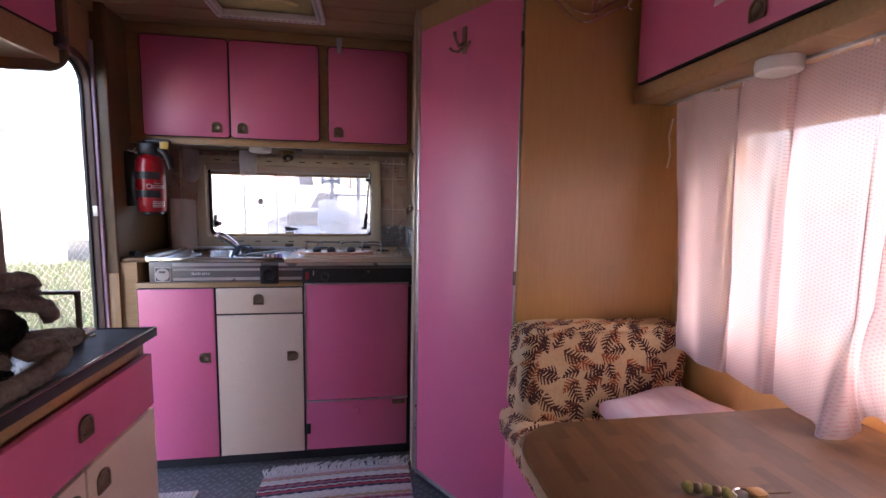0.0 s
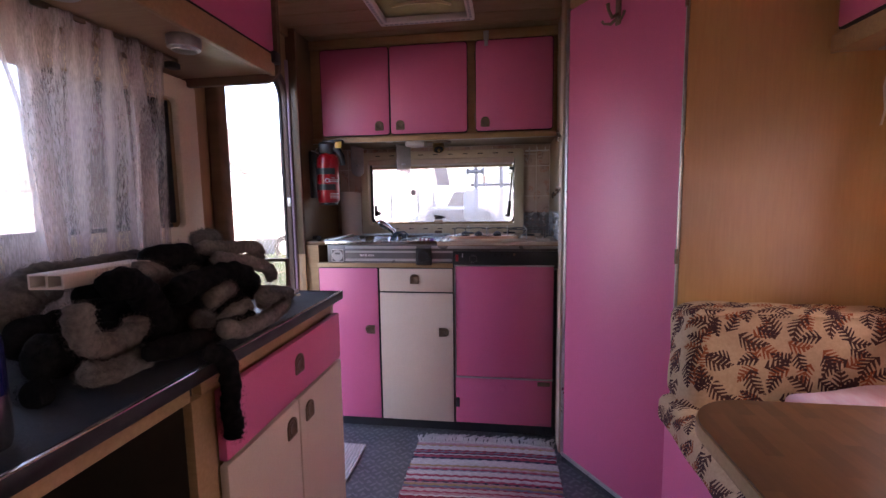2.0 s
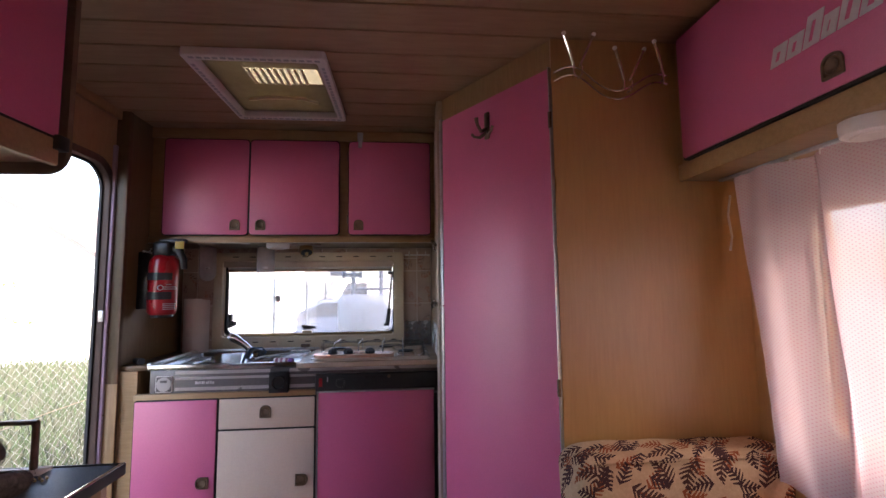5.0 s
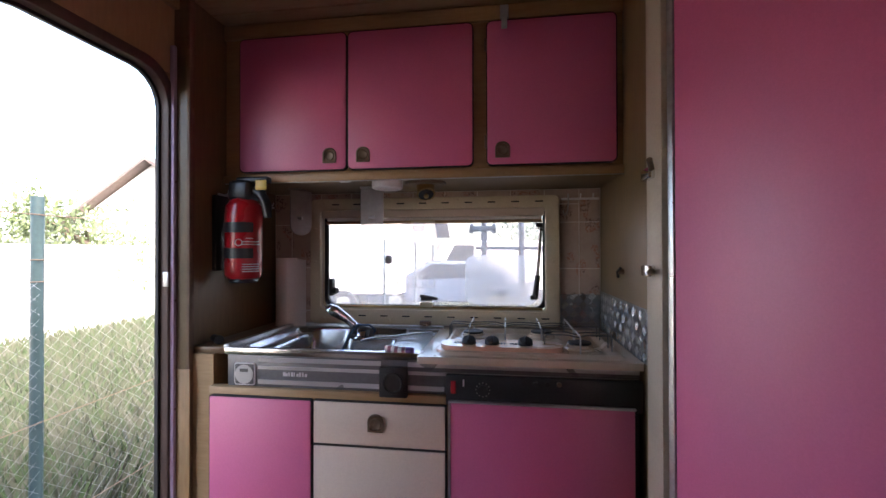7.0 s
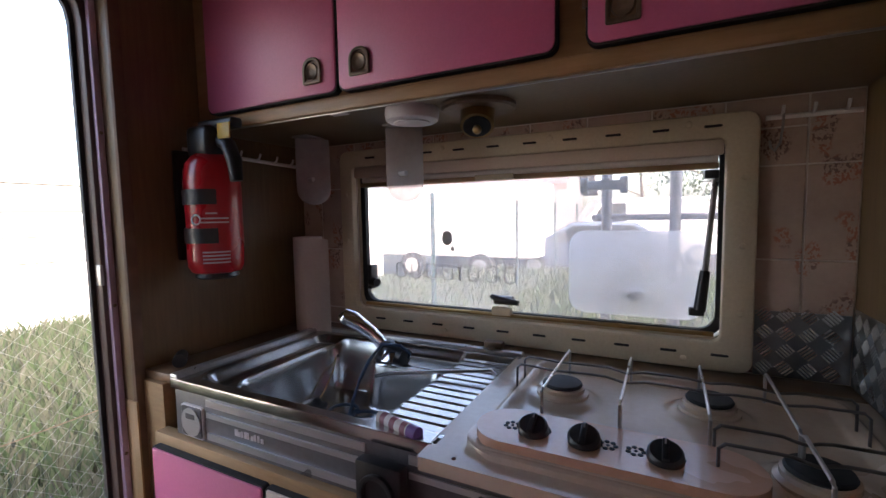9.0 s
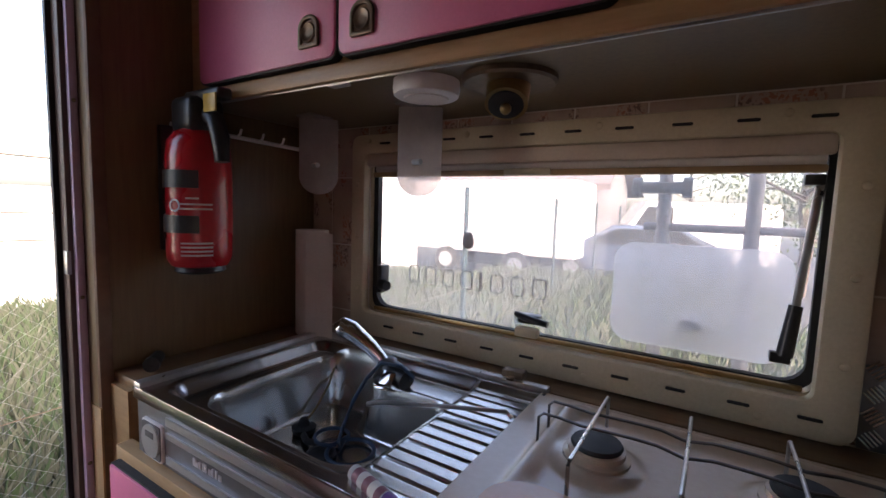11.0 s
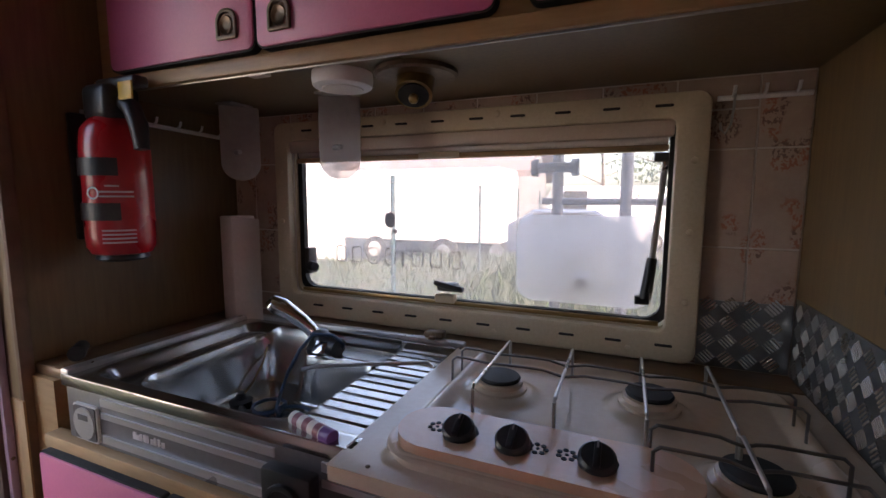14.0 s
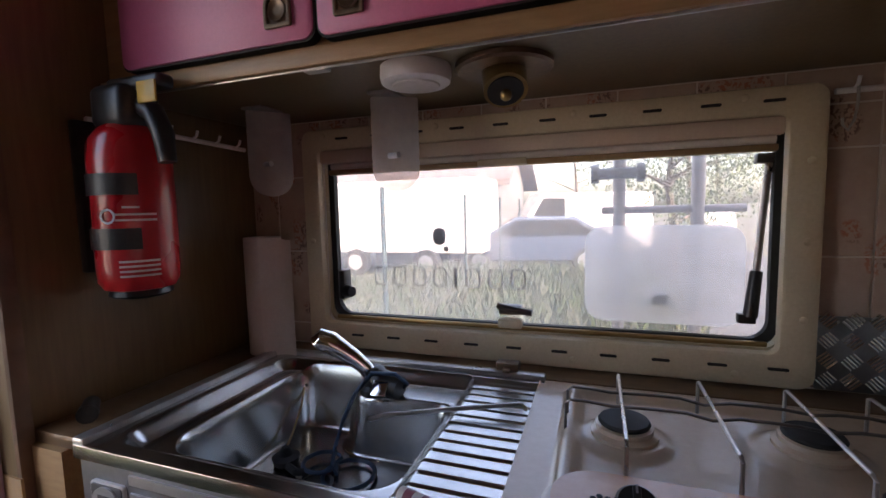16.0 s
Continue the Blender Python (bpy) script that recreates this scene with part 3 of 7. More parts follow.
solo("wall_left", bm, SHELL, "brown veneered side wall with the entrance", "wall", kind="structure")

# right wall with the large window
RY0, RY1, RZ0, RZ1 = -1.0, 1.115, 0.86, 1.365
bm = B()
for y0, y1, z0, z1 in ((YF, RY0, 0, ZC), (RY0, RY1, 0, RZ0), (RY0, RY1, RZ1, ZC), (RY1, YB, 0, ZC)):
    box(bm, XR, XR + SKIN, y0, y1, z0, z1)
solo("wall_right", bm, MAPLE, "brown veneered side wall behind the curtain", "wall", kind="structure")
solo("wall_front", box(B(), XL - SKIN, XR + SKIN, YF - SKIN, YF, 0, ZC), SHELL, "plain brown veneered end wall", "wall", kind="structure")

# washroom: panel beside the bench, side panel beside the hob
P0, P1 = Vector((0.571, 1.335, 0)), Vector((0.296, 1.757, 0))
solo("wall_washroom_front", box(B(), 0.575, XR, 1.335, 1.36, 0, ZC), MAPLE, "honey-brown maple veneer partition above the bench", "wall", kind="structure")
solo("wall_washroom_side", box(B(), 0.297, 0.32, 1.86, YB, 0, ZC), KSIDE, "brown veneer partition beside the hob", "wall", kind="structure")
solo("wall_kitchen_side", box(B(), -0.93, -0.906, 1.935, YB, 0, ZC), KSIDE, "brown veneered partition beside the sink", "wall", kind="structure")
# header above the slanting door
d = (P1 - P0).normalized()
nrm = Vector((-d.y, d.x, 0))
if nrm.x > 0:
    nrm = -nrm
DOORLEN = (P1 - P0).length


def along(s, h, z):
    """A place on the slanting door's face: s along it, h out of it."""
    q = P0 + d * s + nrm * h
    return Vector((q.x, q.y, z))


def slant_box(bm, s0, s1, h0, h1, z0, z1, bev=0.0):
    t = B()
    box(t, s0, s1, h0, h1, z0, z1, bev)
    m = Matrix(((d.x, nrm.x, 0, P0.x), (d.y, nrm.y, 0, P0.y), (0, 0, 1, 0), (0, 0, 0, 1)))
    turned(t, m)
    me = bpy.data.meshes.new("tmp")
    t.to_mesh(me)
    t.free()
    bm.from_mesh(me)
    bpy.data.meshes.remove(me)
    return bm


solo("trim_header", slant_box(B(), 0, DOORLEN, -0.03, -0.008, 1.815, ZC), POST, "brown wood header above the pink door", "trim", kind="structure")
bm = B()
box(bm, 0.283, 0.306, 1.765, 1.86, 0.03, ZC, 0.002)
solo("trim_jamb", bm, JAMB, "ivory jamb beside the pink door", "trim", kind="structure")

wd = thing("washroom_door", (P0.x, P0.y, 0.04), "tall closed pink laminate washroom door", "door")
leaf = part("panel", slant_box(B(), 0.004, DOORLEN - 0.014, -0.018, 0.004, 0.045, 1.812, 0.002), PINK, wd)
for s0, s1, z0, z1 in ((DOORLEN - 0.013, DOORLEN, 0.045, 1.82), (0.0, 0.0035, 0.045, 1.815)):
    part("edge_strip", slant_box(B(), s0, s1, -0.02, 0.007, z0, z1, 0.001), ALU, wd, "dull metal edge strip")
part("edge_strip", slant_box(B(), 0, DOORLEN, -0.02, 0.008, 0.03, 0.044, 0.001), ALU, wd, "dull metal edge strip")
for z in (1.66, 0.93):
    part("hinge", rod(B(), along(0.0, 0.008, z - 0.022), along(0.0, 0.008, z + 0.022), 0.005, n=10), BRONZE, wd)
# double coat hook
hs = 0.25
bm = B()
slant_box(bm, hs - 0.011, hs + 0.011, 0.004, 0.011, 1.675, 1.765, 0.004)
part("hook_plate", bm, BRONZE, wd, "dark bronze hook plate")
part("hook_prong", tube(B(), [along(hs, 0.01, 1.71), along(hs, 0.035, 1.695), along(hs, 0.05, 1.715), along(hs, 0.055, 1.735)], [0.006, 0.006, 0.005, 0.007]), BRONZE, wd)
for sgn in (-1, 1):
    part("hook_prong", tube(B(), [along(hs, 0.008, 1.70), along(hs + sgn * 0.02, 0.02, 1.683), along(hs + sgn * 0.04, 0.028, 1.69), along(hs + sgn * 0.048, 0.03, 1.70)], [0.005, 0.005, 0.004, 0.005]), BRONZE, wd)
solo("trim_plinth", slant_box(B(), 0, DOORLEN, -0.03, -0.004, 0.0, 0.03), VINYL, "dark plinth under the pink door", "trim", kind="structure")

# latches on the jamb
for z, big in ((1.35, 1), (1.142, 0)):
    th = thing("door_catch", (0.29, 1.83, z), "small chromed door catch on the jamb", "catch", "door catches")
    part("body", box(B(), 0.268, 0.283, 1.80, 1.85, z - 0.012, z + 0.012, 0.003), CHROME, th)
    part("tongue", rod(B(), (0.275, 1.80, z + 0.008 * big), (0.262, 1.77, z + 0.02 * big), 0.006, n=10), BRONZE, th)
th = thing("turn_catch", (0.296, 2.11, 1.13), "small dark turn catch on the veneer", "catch")
part("pivot", rod(B(), (0.297, 2.11, 1.128), (0.282, 2.11, 1.128), 0.008, n=12), BRONZE, th)
part("wing", tube(B(), [(0.285, 2.095, 1.138), (0.28, 2.11, 1.128), (0.285, 2.122, 1.112)], 0.004), BLACK, th)

# entrance frame
bm = B()
ring(bm, "x", rounded(DY0 - 0.035, DY1 + 0.02, -0.0, DZ1 + 0.02, (0.001, 0.001, 0.10, 0.10)), rounded(DY0, DY1 - 0.006, 0.012, DZ1 - 0.008, (0.001, 0.001, 0.09, 0.09)), XL - 0.034, XL + 0.004, 0.003)
door_1 = solo("door_1", bm, FRAMEBROWN, "dark brown frame of the open caravan entrance", "door frame", kind="structure")
ORIGIN[door_1] = Vector((0, 0, 0))
part("seal", ring(B(), "x", rounded(DY0 - 0.004, DY1 + 0.0, 0.01, DZ1 - 0.004, (0.001, 0.001, 0.09, 0.09)), rounded(DY0 + 0.006, DY1 - 0.014, 0.018, DZ1 - 0.016, (0.001, 0.001, 0.085, 0.085)), XL - 0.03, XL - 0.02), RUBBER, door_1)
part("profile", box(B(), XL, XL + 0.014, DY1 + 0.002, DY1 + 0.0145, 0.0, 1.76, 0.003), LILAC, door_1, "lilac screwed cover profile")
for z in (0.35, 0.75, 1.05, 1.38):
    part("screw", ball(B(), (XL + 0.0145, DY1 + 0.008, z), 0.0035, 8, (0.5, 1, 1)), BRONZE, door_1)
part("strike_plate", box(B(), XL - 0.012, XL + 0.005, DY1 - 0.008, DY1 - 0.002, 1.09, 1.13, 0.001), ALU, door_1)
solo("trim_stile", box(B(), XL + 0.002, -0.898, DY1 + 0.015, 1.956, 0.0, ZC, 0.003), LOG, "brown wood stile between entrance and kitchen", "trim", kind="structure")
solo("trim_stile_low", box(B(), XL + 0.002, -0.895, DY1 + 0.0145, 1.934, 0.0, 0.86, 0.002), POST, "brown wood ledge at the entrance", "trim", kind="structure")
solo("trim_entrance_post", box(B(), XL + 0.002, XL + 0.055, 1.345, 1.392, 0.0, ZC, 0.012, 3), LOG, "dark brown post beside the entrance", "trim", kind="structure")
bm = B()
box(bm, XL + 0.001, XL + 0.02, DY1 - 0.6, YB, 1.865, ZC, 0.003)
solo("trim_cornice", bm, POST, "brown cornice strip below the ceiling", "trim", kind="structure")

# entrance door, folded back outside
th = thing("entrance_door", (XL - 0.08, 1.1, 0.02), "brown caravan entrance door folded open against the outside", "door")
part("panel", slab(B(), "x", rounded(0.85, 1.43, 0.02, 1.70, (0.02, 0.02, 0.09, 0.09)), XL - 0.105, XL - 0.075, 0.004), DOORPANEL, th)
part("sticker", turned(slab(B(), "x", rounded(-0.072, 0.072, -0.072, 0.072, 0.004), XL - 0.074, XL - 0.0725), Matrix.Translation((0, 1.135, 1.24)) @ Matrix.Rotation(radians(45), 4, "X")), YELLOW, th, "yellow diamond sticker")

# ---- rear window ----
w1 = solo("window_1", ring(B(), "y", rounded(-0.757, 0.158, 0.919, 1.383, 0.022), rounded(-0.716, 0.108, 0.974, 1.340, 0.014), 2.390, 2.412, 0.006), IVORY, "ivory framed kitchen window with acrylic pane", "window", kind="structure")
ORIGIN[w1] = Vector((0, 0, 0))
part("rebate", ring(B(), "y", rounded(-0.7145, 0.1175, 0.9725, 1.3515, 0.02), rounded(-0.711, 0.114, 0.977, 1.347, 0.02), 2.412, 2.444), IVORY, w1)
part("seal", ring(B(), "y", rounded(-0.711, 0.114, 0.977, 1.347, 0.03), rounded(-0.698, 0.102, 0.988, 1.335, 0.03), 2.420, 2.434), RUBBER, w1)
pane = part("pane", slab(B(), "y", rounded(-0.708, 0.111, 0.980, 1.344, 0.03), 2.4345, 2.4385), GLAREPANE, w1)
pane.visible_shadow = False
for k in range(10):
    x = -0.655 + k * 0.0825
    for z, xx in ((1.361, x), (0.951, x + 0.02)):
        if xx < 0.13:
            part("slot", slab(B(), "y", rounded(xx - 0.014, xx + 0.014, z - 0.0022, z + 0.0022, 0.002, 2), 2.3855, 2.3885), DARK, w1)
for x, z in [(x, z) for x in (-0.70, -0.45, -0.2, 0.05) for z in (1.368, 0.938)] + [(x, z) for x in (-0.735, 0.137) for z in (1.03, 1.15, 1.27)]:
    part("cap", ball(B(), (x, 2.388, z), 0.006, 10, (1, 0.35, 1)), IVORY, w1)
# rolled blind at the head
th = thing("roller_blind", (-0.3, 2.41, 1.30), "rolled-up blind cassette at the window's head", "blind")
part("cassette", box(B(), -0.7135, 0.106, 2.394, 2.411, 1.312, 1.3395, 0.004), CREAM, th)
part("cloth_roll", rod(B(), (-0.695, 2.412, 1.307), (0.098, 2.412, 1.307), 0.0075, n=12), PAPER, th)
part("pull_bar", box(B(), -0.696, 0.099, 2.397, 2.412, 1.288, 1.299, 0.003), SHELF, th)
part("catch", box(B(), -0.37, -0.28, 2.390, 2.398, 1.289, 1.301, 0.002), IVORY, th)
# sill strip and catches
part("sill", box(B(), -0.70, 0.10, 2.412, 2.4195, 0.9775, 0.986, 0.002), BRASS, w1, "gold-coloured sill strip")


def window_latch(at, mirror=1):
    x, y, z = at
    th = thing("window_latch", (x, y, z - 0.02), "black plastic window latch", "latch", "window latches")
    part("base", box(B(), x - 0.022, x + 0.022, y - 0.004, y + 0.02, z - 0.012, z + 0.006, 0.003), BLACK, th)
    part("lever", tube(B(), [(x - 0.022 * mirror, y - 0.012, z + 0.008), (x, y - 0.018, z + 0.004), (x + 0.045 * mirror, y - 0.02, z - 0.002)], [0.006, 0.0075, 0.006]), BLACK, th)
    part("striker", box(B(), x - 0.02, x + 0.025, y - 0.022, y - 0.002, z - 0.034, z - 0.016, 0.003), IVORY, th, "ivory striker plate")


window_latch((-0.318, 2.425, 1.016))
th = thing("side_latch", (-0.678, 2.42, 1.04), "black side latch on the window", "latch", "window latches")
part("base", box(B(), -0.69, -0.676, 2.408, 2.44, 1.02, 1.085, 0.004), BLACK, th)
part("knob", rod(B(), (-0.676, 2.412, 1.04), (-0.655, 2.404, 1.04), 0.013, 0.011, 14), BLACK, th)
th = thing("window_stay", (0.088, 2.42, 1.0), "sliding metal window stay with black clamp", "window stay")
part("arm", rod(B(), (0.098, 2.432, 1.285), (0.079, 2.422, 1.03), 0.0055, n=10), WIRE, th)
part("clamp", rod(B(), (0.084, 2.424, 1.10), (0.076, 2.418, 1.025), 0.009, 0.011, 12), BLACK, th)
part("clamp_foot", box(B(), 0.058, 0.084, 2.412, 2.428, 1.014, 1.03, 0.003), BLACK, th)
part("pivot", box(B(), 0.078, 0.102, 2.42, 2.44, 1.272, 1.288, 0.003), BLACK, th)


th = thing("window_decal", (-0.5, 2.44, 1.06), "grey mark and lettering stuck on the pane", "sticker")
x = -0.618
for k in range(8):
    w = 0.010 if k == 4 else 0.030
    z0, z1 = 1.051, 1.092
    if k == 4:
        part("mark_bar", slab(B(), "y", [(x, z0), (x + 0.007, z0), (x + 0.007, z1), (x, z1)], 2.4395, 2.4402), GREYMARK, th)
    else:
        part("mark_bar", ring(B(), "y", rounded(x, x + w, z0, z1, 0.009, 3), rounded(x + 0.0036, x + w - 0.0036, z0 + 0.003, z1 - 0.003, 0.006, 3), 2.4395, 2.4402), GREYMARK, th)
    x += w + 0.0155
part("emblem", slab(B(), "y", rounded(-0.480, -0.452, 1.138, 1.174, 0.013), 2.4395, 2.4402), GREYMARK, th)
part("emblem", slab(B(), "y", rounded(-0.458, -0.446, 1.124, 1.136, 0.005), 2.4395, 2.4402), GREYMARK, th)

# ---- left window, frame and sheer curtain ----
w2 = solo("window_2", ring(B(), "x", rounded(LY0 - 0.08, LY1 + 0.085, LZ0 - 0.062, LZ1 + 0.068, 0.03), rounded(LY0, LY1, LZ0, LZ1, 0.02), XL + 0.002, XL + 0.026, 0.006), IVORY, "ivory framed side window behind a sheer curtain", "window", kind="structure")
ORIGIN[w2] = Vector((0, 0, 0))
part("seal", ring(B(), "x", rounded(LY0, LY1, LZ0, LZ1, 0.03), rounded(LY0 + 0.012, LY1 - 0.012, LZ0 + 0.012, LZ1 - 0.012, 0.03), XL - 0.04, XL - 0.02), RUBBER, w2)
# black strip added to stand in for the dark at the opening's far end
part("blind_channel", box(B(), XL - 0.036, XL - 0.004, 1.164, 1.188, LZ0 + 0.013, LZ1 - 0.002, 0.003), BLACK, w2, "black strip for the dark end of the opening")
pane = part("pane", slab(B(), "x", rounded(LY0 + 0.004, LY1 - 0.004, LZ0 + 0.004, LZ1 - 0.004, 0.03), XL - 0.045, XL - 0.041), PANE, w2)
pane.visible_shadow = False
window_bar = part("sill", box(B(), XL - 0.02, XL - 0.002, LY0 + 0.02, LY1 - 0.02, LZ0, LZ0 + 0.012, 0.003), BLACK, w2)


def left_curtain(u, v):
    y = -1.0 + 2.015 * u
    top = 1.484 + 0.003 * math.sin(u * 130)
    z = top + (0.86 - top) * v
    # gathered bunches with slack between them
    bunch = 0.5 + 0.5 * math.sin(y * 23 + 1.4 * math.sin(y * 6.5))
    amp = 0.006 + 0.020 * bunch * (0.6 + 0.4 * v)
    w = math.sin(y * 95 + 2.2 * math.sin(y * 13)) + 0.35 * math.sin(y * 190 + 2.0 * v)
    slide = 0.072 * math.sin(y * 23 + 1.4 * math.sin(y * 6.5) + 1.3) * (0.55 + 0.45 * v)
    return Vector((XL + 0.135 - 0.032 * v + amp * w * 0.9 + 0.008 * math.sin(y * 9 + v * 2), y + slide * min(1, 0.25 + v * 2.5) + 0.03 * v * u, z))


th = thing("sheer_curtain", (XL + 0.05, 0.5, 0.86), "white sheer net curtain drawn across the side window", "curtain")
part("cloth", sheet(B(), 640, 30, left_curtain), SHEER, th, sharp=180)
part("heading", sheet(B(), 640, 2, lambda u, v: left_curtain(u, 0.002 + v * 0.055) + Vector((0.004, 0, 0.004))), SHEER, th, "gathered heading band", sharp=180)
th = thing("curtain_rail", (XL + 0.135, 0.5, 1.478), "dark curtain rail under the locker", "curtain rail", "curtain rails")
part("rail", box(B(), XL + 0.128, XL + 0.142, -1.0, 1.06, 1.479, 1.4915, 0.003), BRONZE, th)
part("end_stop", box(B(), XL + 0.122, XL + 0.148, 1.03, 1.06, 1.462, 1.4785, 0.003), BLACK, th)

# ---- right window and pink curtain ----
w3 = solo("window_3", ring(B(), "x", rounded(RY0 - 0.05, RY1 + 0.05, RZ0 - 0.05, RZ1 + 0.05, 0.04), rounded(RY0, RY1, RZ0, RZ1, 0.03), XR - 0.022, XR - 0.002, 0.006), IVORY, "large ivory framed window behind the pink curtain", "window", kind="structure")
ORIGIN[w3] = Vector((0, 0, 0))
pane = part("pane", slab(B(), "x", rounded(RY0 + 0.002, RY1 - 0.002, RZ0 + 0.002, RZ1 - 0.002, 0.03), XR + 0.036, XR + 0.04), PANE, w3)
pane.visible_shadow = False
part("mullion", box(B(), XR + 0.006, XR + 0.03, 0.40, 0.43, RZ0, RZ1, 0.003), BLACK, w3)


def bell(y, c, s):
    return math.exp(-((y - c) / s) ** 2)


def hem(y):
    z = 0.7305 + 0.050 * bell(y, 0.625, 0.045) + 0.012 * max(0, min(1, (0.42 - y) / 0.1))
    if y > 0.78:
        z = 0.7305 + 0.004 * min(1, (y - 0.78) / 0.08) + 0.010 * max(0, (y - 1.0)) + 0.002 * math.sin(y * 40)
    return z


fold_rng = random.Random(12)
FOLDS, fold_y = [], 1.20
while fold_y > -1.05:
    # centre, lean, width, depth of each small fold
    FOLDS.append((fold_y, fold_rng.uniform(-0.045, 0.06), fold_rng.uniform(0.012, 0.022), fold_rng.uniform(0.5, 0.95)))
    fold_y -= fold_rng.uniform(0.055, 0.12)


def right_curtain(u, v):
    y = -1.1 + 2.40 * u
    top = 1.476 + 0.004 * math.sin(u * 95)
    ease = v * v
    z = top + (hem(y) - top) * v
    # broad soft folds, with small gathers near the rail
    ph = y * 25 + 2.1 * math.sin(y * 6.3 + 0.6) + 0.7 * math.sin(v * 2.0 + y * 5)
    broad = 0.5 + 0.5 * math.sin(y * 6.1 + 0.9)
    x = 1.048 + (0.010 + 0.015 * broad) * math.sin(ph) + 0.007 * math.sin(y * 88 + 1.3 * math.sin(y * 21)) * (1 - v) ** 1.5 + 0.004 * math.sin(y * 41 + 3 * v)
    # the cloth piles up on the table: two corners come forward, slack between
    slack = max(0, (v - 0.70) / 0.30)
    x -= 0.085 * slack * bell(y, 0.735, 0.022) + 0.060 * slack * bell(y, 0.47, 0.030)
    x -= 0.030 * math.sin(math.pi * slack) * bell(y, 0.60, 0.10)
    x += 0.012 * slack * bell(y, 0.63, 0.05)
    x += 0.038 * slack * max(0, min(1, (0.44 - y) / 0.06))
    # sharper pleats
    x -= (0.012 + 0.022 * broad) * (1 - abs(math.sin(y * 11.5 + 1.3 * math.sin(y * 4.4) + 0.35 * v))) ** 3 * (0.4 + 0.6 * v)
    yy = y + (0.024 + 0.026 * broad) * math.sin(ph + 1.1) + 0.015 * slack * bell(y, 0.50, 0.05) - 0.03 * slack * bell(y, 0.73, 0.05)
    # the free edge is drawn in towards the hem
    yy -= 0.085 * v * max(0, (y - 0.92) / 0.38) ** 1.5
    # small folds that lean as they fall
    for c, lean, wide, deep in FOLDS:
        q = (y - c - lean * v) / wide
        if abs(q) > 3:
            continue
        e = math.exp(-q * q) * min(1, 0.35 + 2.2 * v)
        yy -= deep * wide * q * e
        x -= 0.011 * e * (1 + 0.6 * q)
    return Vector((min(x, 1.090), min(yy, 1.318), z))


th = thing("pink_curtain", (1.06, 0.4, 0.73), "pale pink openwork curtain hanging over the window", "curtain")
part("cloth", sheet(B(), 760, 60, right_curtain), PINKVOILE, th, sharp=180)
th = thing("tie_cord", (1.07, 1.295, 1.3), "thin white curtain cord beside the partition", "cord")
part("cord", tube(B(), [(1.065, 1.305, 1.445), (1.06, 1.312, 1.39), (1.066, 1.31, 1.33), (1.06, 1.312, 1.29)], 0.003), PAPER, th)
th = thing("curtain_wire", (1.06, 0.4, 1.48), "plastic curtain rail with gliders under the locker", "curtain rail", "curtain rails")
part("rail", box(B(), 1.036, 1.050, -1.1, 1.31, 1.483, 1.4905, 0.002), GALV, th)
for k in range(32):
    y = -1.05 + k * 0.0735
    part("glider", box(B(), 1.039, 1.048, y, y + 0.006, 1.470, 1.4825, 0.001), WHITE, th)


# ---- fittings that repeat ----
def handle(parent, at, face, spin=0):
    """A recessed square pull with one rounded end and a ring; face: normal axis and sign, spin: degrees in its plane."""
    x, y, z = at
    # built in (u, v) with w outwards, then turned
    m = Matrix.Translation(at) @ {"-y": Matrix.Rotation(radians(90), 4, "X"), "+x": Matrix.Rotation(radians(90), 4, "Z") @ Matrix.Rotation(radians(90), 4, "X"), "-x": Matrix.Rotation(radians(-90), 4, "Z") @ Matrix.Rotation(radians(90), 4, "X")}[face] @ Matrix.Rotation(radians(spin), 4, "Z")
    o = rounded(-0.021, 0.021, -0.024, 0.022, (0.003, 0.003, 0.019, 0.019), 5)
    i = [(u * 0.74, v * 0.74) for u, v in o]
    hd = part("handle", turned(ring(B(), "z", o, i, 0.0002, 0.005, 0.0012), m), BRONZE, parent, "dark bronze recessed pull")
    part("cup", turned(slab(B(), "z", i, 0.0004, 0.0012), m), LEDGE, hd)
    part("pull_ring", turned(lathe(B(), [(0.004, 0.001), (0.0135, 0.0015), (0.015, 0.003), (0.0135, 0.0052), (0.011, 0.0045), (0.009, 0.003), (0.004, 0.0028)], (0, -0.003, 0), 20), m), BRONZE, hd)


def front(parent, name, x0, x1, z0, z1, y, thick, material, r=0.008):
    """A cabinet front that faces the camera's side of the room, with dark edging."""
    ob = part(name, slab(B(), "y", rounded(x0, x1, z0, z1, r, 4), y, y + thick, 0.0015), material, parent)
    part("edging", ring(B(), "y", rounded(x0 - 0.003, x1 + 0.003, z0 - 0.003, z1 + 0.003, r + 0.002, 4), rounded(x0, x1, z0, z1, r, 4), y + 0.003, y + thick), DARK, ob, "dark edging")
    return ob


# ---- kitchen: wall cupboard ----
wc = thing("wall_cupboard", (-0.3, 2.41, 1.405), "wooden wall cupboard with three pink doors above the sink", "cupboard")
bm = B()
box(bm, -0.905, 0.296, 2.107, 2.125, 1.417, 1.895)
part("face_frame", bm, TRIM, wc)
# underside's shade comes partly from the darkened veneer colour
part("bottom_board", box(B(), -0.905, 0.296, 2.100, 2.408, 1.405, 1.417), KSIDE, wc)
part("edge_strip", box(B(), -0.905, 0.296, 2.0995, 2.1035, 1.3985, 1.4045, 0.001), ALU, wc, "pale metal edge strip")
part("lip", box(B(), -0.905, 0.296, 2.089, 2.0995, 1.400, 1.424, 0.004), TRIM, wc, "rounded wooden lip")
